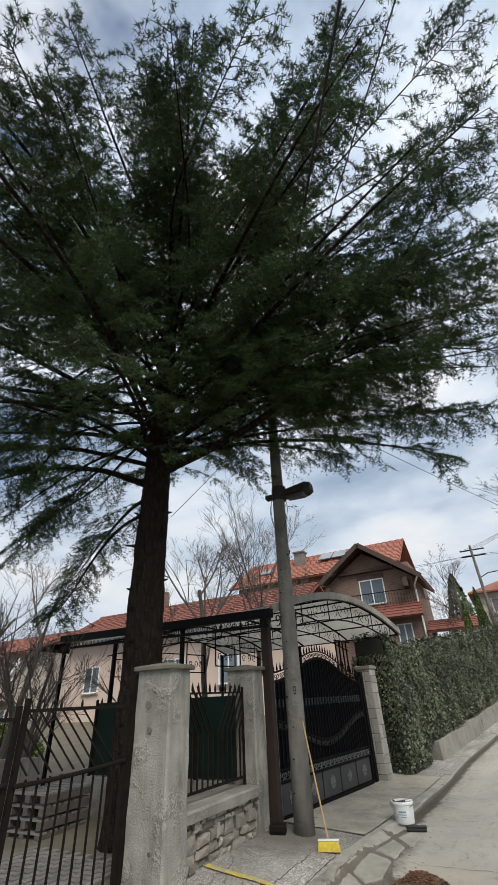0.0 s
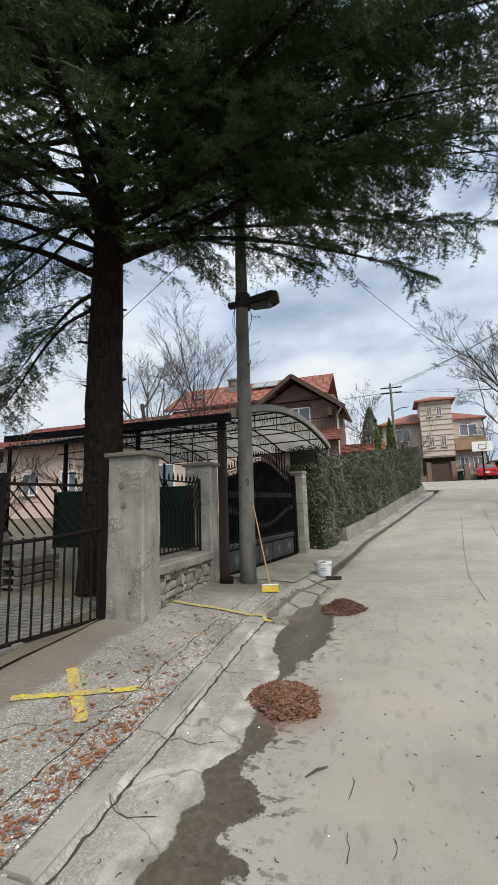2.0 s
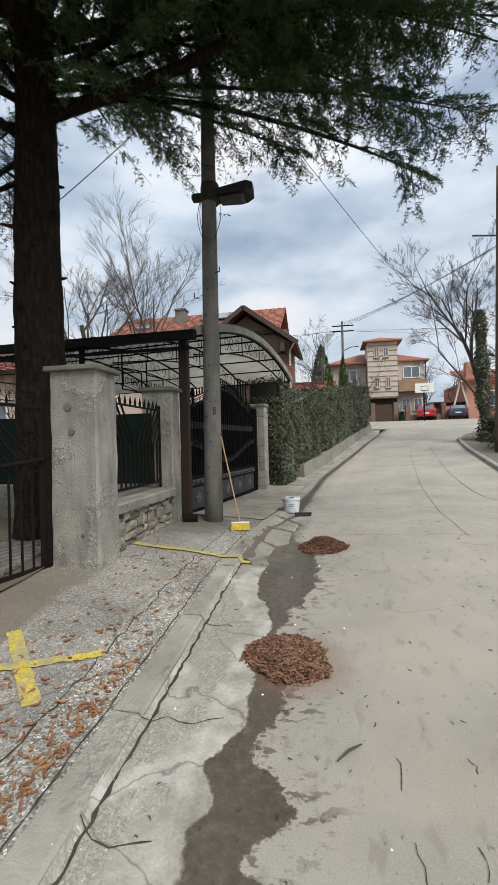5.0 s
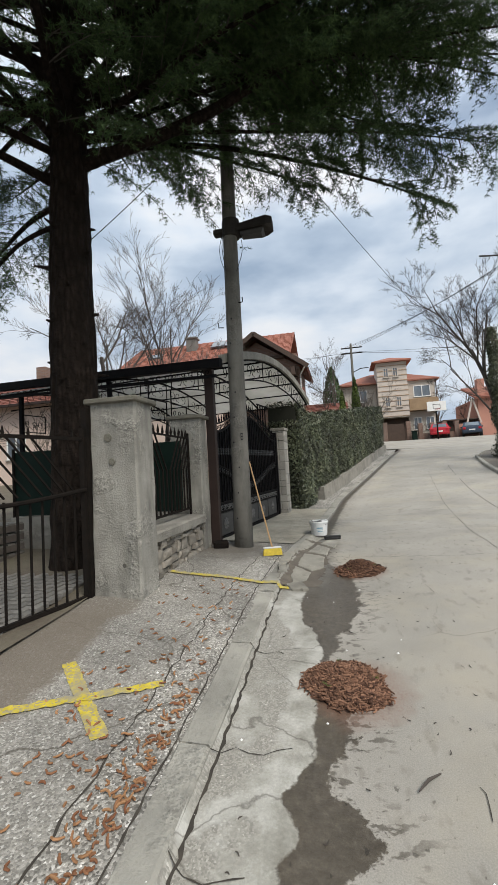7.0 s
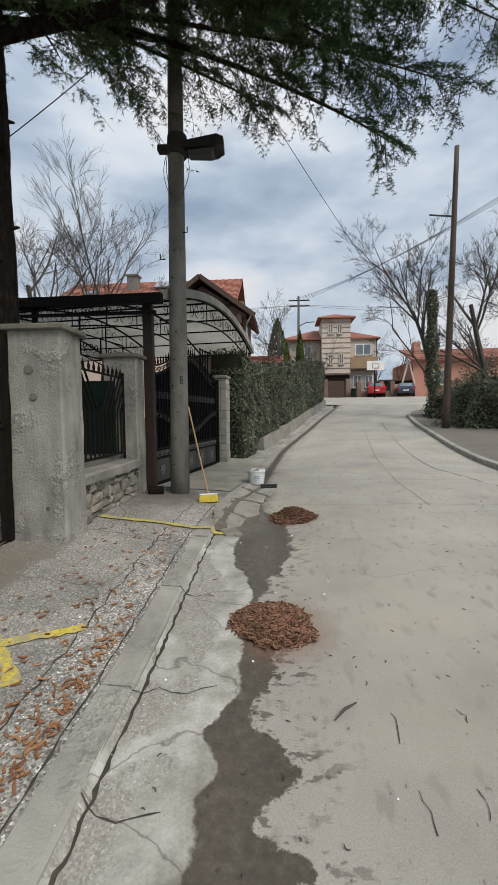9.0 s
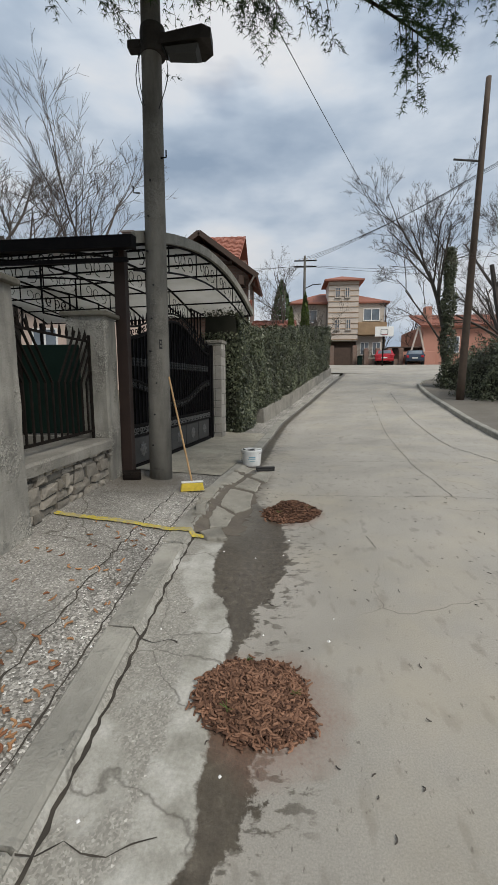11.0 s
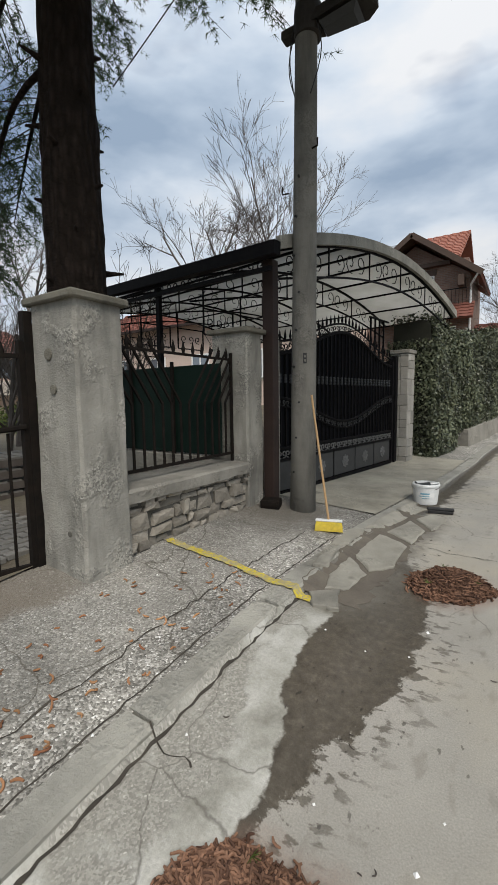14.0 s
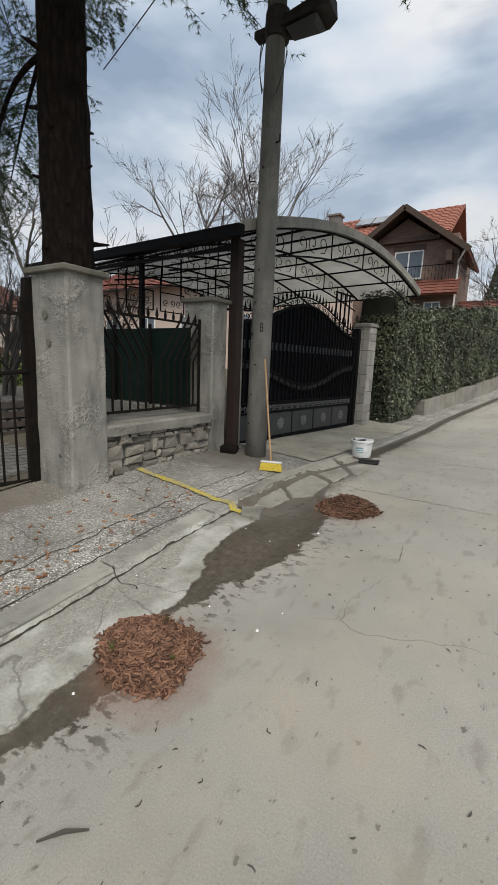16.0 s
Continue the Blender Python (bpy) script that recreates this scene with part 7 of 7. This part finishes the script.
part("chimney", Shape().box((12.6, 48.0, 7.3), (13.3, 48.7, 9.3), 0.02), MAT_SALMON, sw)
window(sw, 14.5, 16.0, 4.6, 6.2, 47.5)
part("shed", Shape().box((9.3, 48.0, 3.1), (12.2, 50.0, 5.1), 0.02).box((9.0, 47.6, 5.1), (12.4, 50.2, 5.25), 0.02), MAT_DARKWOOD, None, "dark timber shed with a flat roof", category="shed")
part("garden_wall", Shape().box((9.9, 47.0, 3.1), (13.5, 47.25, 4.7), 0.02), MAT_SALMON, None, "salmon garden wall behind parked cars", category="wall")
af = thing("swing_frame", "pale wooden A-shaped swing frame", "swing frame")
for a, b in (((10.9, 47.5, 3.4), (11.9, 47.5, 7.3)), ((12.9, 47.5, 3.4), (11.9, 47.5, 7.3))):
    part("leg", Shape().bar(a, b, 0.16), MAT_BEIGE, af)

# basketball hoop
bk = thing("basketball_hoop", "white basketball backboard on a dark post", "hoop")
part("post", Shape().tube([(7.25, 42.3, 2.9), (7.25, 42.3, 6.0)], 0.07, 8), MAT_IRON_OLD, bk)
part("backboard", Shape().box((6.45, 42.1, 5.72), (8.1, 42.16, 6.6), 0.01), MAT_WHITE, bk, "white backboard")
s = Shape()
for a, b in (((6.95, 5.9), (7.6, 5.94)), ((6.95, 6.3), (7.6, 6.34)), ((6.95, 5.94), (6.99, 6.3)), ((7.56, 5.94), (7.6, 6.3))):
    s.box((a[0], 42.085, a[1]), (b[0], 42.1, b[1]))
part("target_square", s, MAT_RUBBER, bk)
part("rim", Shape().tube([(7.27 + 0.22 * math.cos(a), 41.85 + 0.22 * math.sin(a), 5.85) for a in np.linspace(0, 6.283, 15)], 0.012, 5), MAT_RED, bk)


def car(at, turn, paint, label):
    t = thing("car", label, "car")
    m = pose(*at, 0, 0, turn)
    prof = [(-2.0, 0.32), (-2.05, 0.62), (-1.98, 0.9), (-1.75, 0.97), (-1.35, 1.38), (-0.2, 1.45), (0.45, 1.38), (1.05, 0.98), (1.85, 0.84), (2.05, 0.6), (2.0, 0.32)]
    v, f = [], []
    for q, wy in ((-1, 1), (1, 1)):
        for x, z in prof:
            half = 0.84 if z < 1.0 else 0.66
            v.append((q * half, x, z))
    n = len(prof)
    f = [tuple(range(n)), tuple(range(2 * n - 1, n - 1, -1))] + [(k, k + n, (k + 1) % n + n, (k + 1) % n) for k in range(n)]
    part("body", Shape(m).add(v, f), paint, t)
    part("rear_window", Shape(m).add([(-0.62, -1.71, 1.035), (0.62, -1.71, 1.035), (0.56, -1.395, 1.35), (-0.56, -1.395, 1.35), (-0.62, -1.68, 1.03), (0.62, -1.68, 1.03), (0.56, -1.36, 1.34), (-0.56, -1.36, 1.34)],
         [(0, 1, 2, 3), (7, 6, 5, 4), (0, 4, 5, 1), (1, 5, 6, 2), (2, 6, 7, 3), (3, 7, 4, 0)]), MAT_GLASS, t)
    for sg in (-1, 1):
        part("side_window", Shape(m).add([(sg * 0.80, -1.3, 1.03), (sg * 0.80, 0.85, 1.03), (sg * 0.69, 0.35, 1.33), (sg * 0.69, -1.1, 1.33)], [(0, 1, 2, 3)]), MAT_GLASS, t)
        part("tail_light", Shape(m).box((sg * 0.66 - 0.12, -2.075, 0.66), (sg * 0.66 + 0.12, -2.0, 0.88), 0.02), MAT_RED, t, "red tail light")
        part("mirror", Shape(m).box((sg * 0.92 - 0.08, 0.55, 0.95), (sg * 0.92 + 0.08, 0.68, 1.08), 0.02), paint, t)
        for yw in (-1.3, 1.3):
            wm = m @ pose(sg * 0.78, yw, 0.31, 0, 90, 0)
            w = part("wheel", Shape(wm).lathe([(0.2, -0.1), (0.30, -0.1), (0.315, -0.06), (0.315, 0.06), (0.30, 0.1), (0.2, 0.1)], 18), MAT_TYRE, t)
            part("rim", Shape(wm).lathe([(0.05, -0.09), (0.19, -0.1), (0.19, 0.1), (0.05, 0.09)], 12), MAT_SILVER, w)
    part("bumper", Shape(m).box((-0.8, -2.12, 0.34), (0.8, -1.98, 0.56), 0.04), paint, t)
    part("number_plate", Shape(m).box((-0.26, -2.135, 0.56), (0.26, -2.05, 0.67), 0.005), MAT_WHITE, t)
    return t


car((8.1, 45.3, gz(8.1, 44) + 0.02), -13, MAT_RED, "red hatchback parked before a fence")
car((11.2, 46.0, gz(11, 45) - 0.02), -15, MAT_BLUE, "dark blue hatchback parked by a wall")

# far utility pole and wires
fp = thing("lattice_pole", "grey concrete utility pole with cross-arms", "pole")
part("shaft", Shape().tube([(-0.1, 40, 2.6), (-0.1, 40, 12.3)], [0.17, 0.1], 8), MAT_POLE, fp)
for z in (11.4, 11.9):
    part("cross_arm", Shape().bar((-1.0, 40, z), (0.9, 40, z), 0.09), MAT_IRON_OLD, fp)
for k in range(6):
    part("insulator", Shape(pose(-0.9 + k * 0.34, 40, 11.95)).lathe([(0.03, 0), (0.05, 0.06), (0.03, 0.12)], 6), MAT_WHITE, fp)
part("lamp_arm", Shape().tube([(-0.1, 40, 9.6), (0.6, 39.7, 9.85), (1.3, 39.5, 9.85)], 0.04, 6), MAT_LAMP, fp)


def wire(a, b, sag, r=0.012, label="thin black overhead wire"):
    a, b = Vector(a), Vector(b)
    pts = [a.lerp(b, k / 16) - Vector((0, 0, sag * 4 * (k / 16) * (1 - k / 16))) for k in range(17)]
    part("overhead_wire", Shape().tube(pts, r, 4, False), MAT_RUBBER, None, label, category="wire", group="overhead wires")


wire((PX + 0.07, PY, 8.4), (9.5, 38, 9.2), 0.5, 0.008)
wire((PX + 0.05, PY, 8.35), (3.6, -3.2, 8.5), 0.15, 0.022, "thick black overhead cable")
wire((PX + 0.1, PY, 8.1), (4.2, -2.4, 8.3), 0.1, 0.010)
wire((PX - 0.1, PY, 7.8), (-5.5, 6.72, 5.4), 0.05, 0.007)
for k in range(4):
    wire((-0.6 + k * 0.4, 40, 12.0), (14 + k * 0.5, 22, 14.5 + 0.5 * k), 0.8, 0.012)
for k in range(2):
    wire((-0.5 + k * 0.8, 40, 11.5), (30, 48, 12.5 + k), 0.6, 0.014)
    wire((-0.5 + k * 0.8, 40, 11.5), (-30, 46, 13.0 + k), 0.6, 0.014)

# ---- yard clutter ----
pt = thing("pallet_stack", "stack of old wooden pallets in the yard", "pallets")
for k in range(5):
    for j in range(5):
        part("plank", Shape().box((-7.5, 5.6 + j * 0.19, 0.24 + k * 0.15), (-6.7, 5.73 + j * 0.19, 0.265 + k * 0.15)), MAT_PAVER, pt)
    for x in (-7.5, -7.15, -6.8):
        part("block", Shape().box((x, 5.6, 0.145 + k * 0.15), (x + 0.1, 6.5, 0.24 + k * 0.15)), MAT_TWIG, pt)
for k, (x, y, a) in enumerate(((-8.3, 5.4, 35), (-8.8, 5.0, 20))):
    s = Shape(pose(x, y, 0.2, 18, 0, a))
    for j in range(9):
        s.box((j * 0.13, 0, 0.0), (j * 0.13 + 0.07, 0.02, 1.15)).box((j * 0.13 + 0.07, 0.02, 0.0), (j * 0.13 + 0.13, 0.04, 1.15))
    part("corrugated_sheet", s, MAT_PAVER, None, "grey corrugated sheet leaning in the yard", category="sheet")
bush("hedge_shrub", (-19.0, 13.0, 0.2), 2.6, 1.0, 1.5, 5000, MAT_THUJA, "green clipped shrub beyond the yard", 0.07)
sd = thing("satellite_dish", "white satellite dish on a wall", "dish")
part("dish", Shape(pose(-17.5, 12.2, 3.35, 70, 0, -30)).lathe([(0.05, -0.1), (0.35, -0.04), (0.48, 0.06), (0.47, 0.07), (0.33, -0.02), (0.04, -0.07)], 20), MAT_WHITE, sd)
part("mast", Shape().tube([(-17.5, 12.3, 0.2), (-17.5, 12.3, 3.3)], 0.03, 6), MAT_IRON_OLD, sd)
# yard paving by the gate
yp = thing("yard_paving", "grey block paving in the yard", "paving", kind="structure")
pm = Shape().box((-0.095, -0.045, -0.03), (0.095, 0.045, 0.02), 0.006).mesh("paver", MAT_PAVER)
for a in range(18):
    for b in range(16):
        x, y = -4.75 - a * 0.1, 2.2 + b * 0.2 + (0.1 if a % 2 else 0)
        o = new("paver", pm)
        o.parent = yp
        o.matrix_basis = pose(x * UNIT, y * UNIT, (gz(x, y) + 0.045) * UNIT, 0, 0, 90)
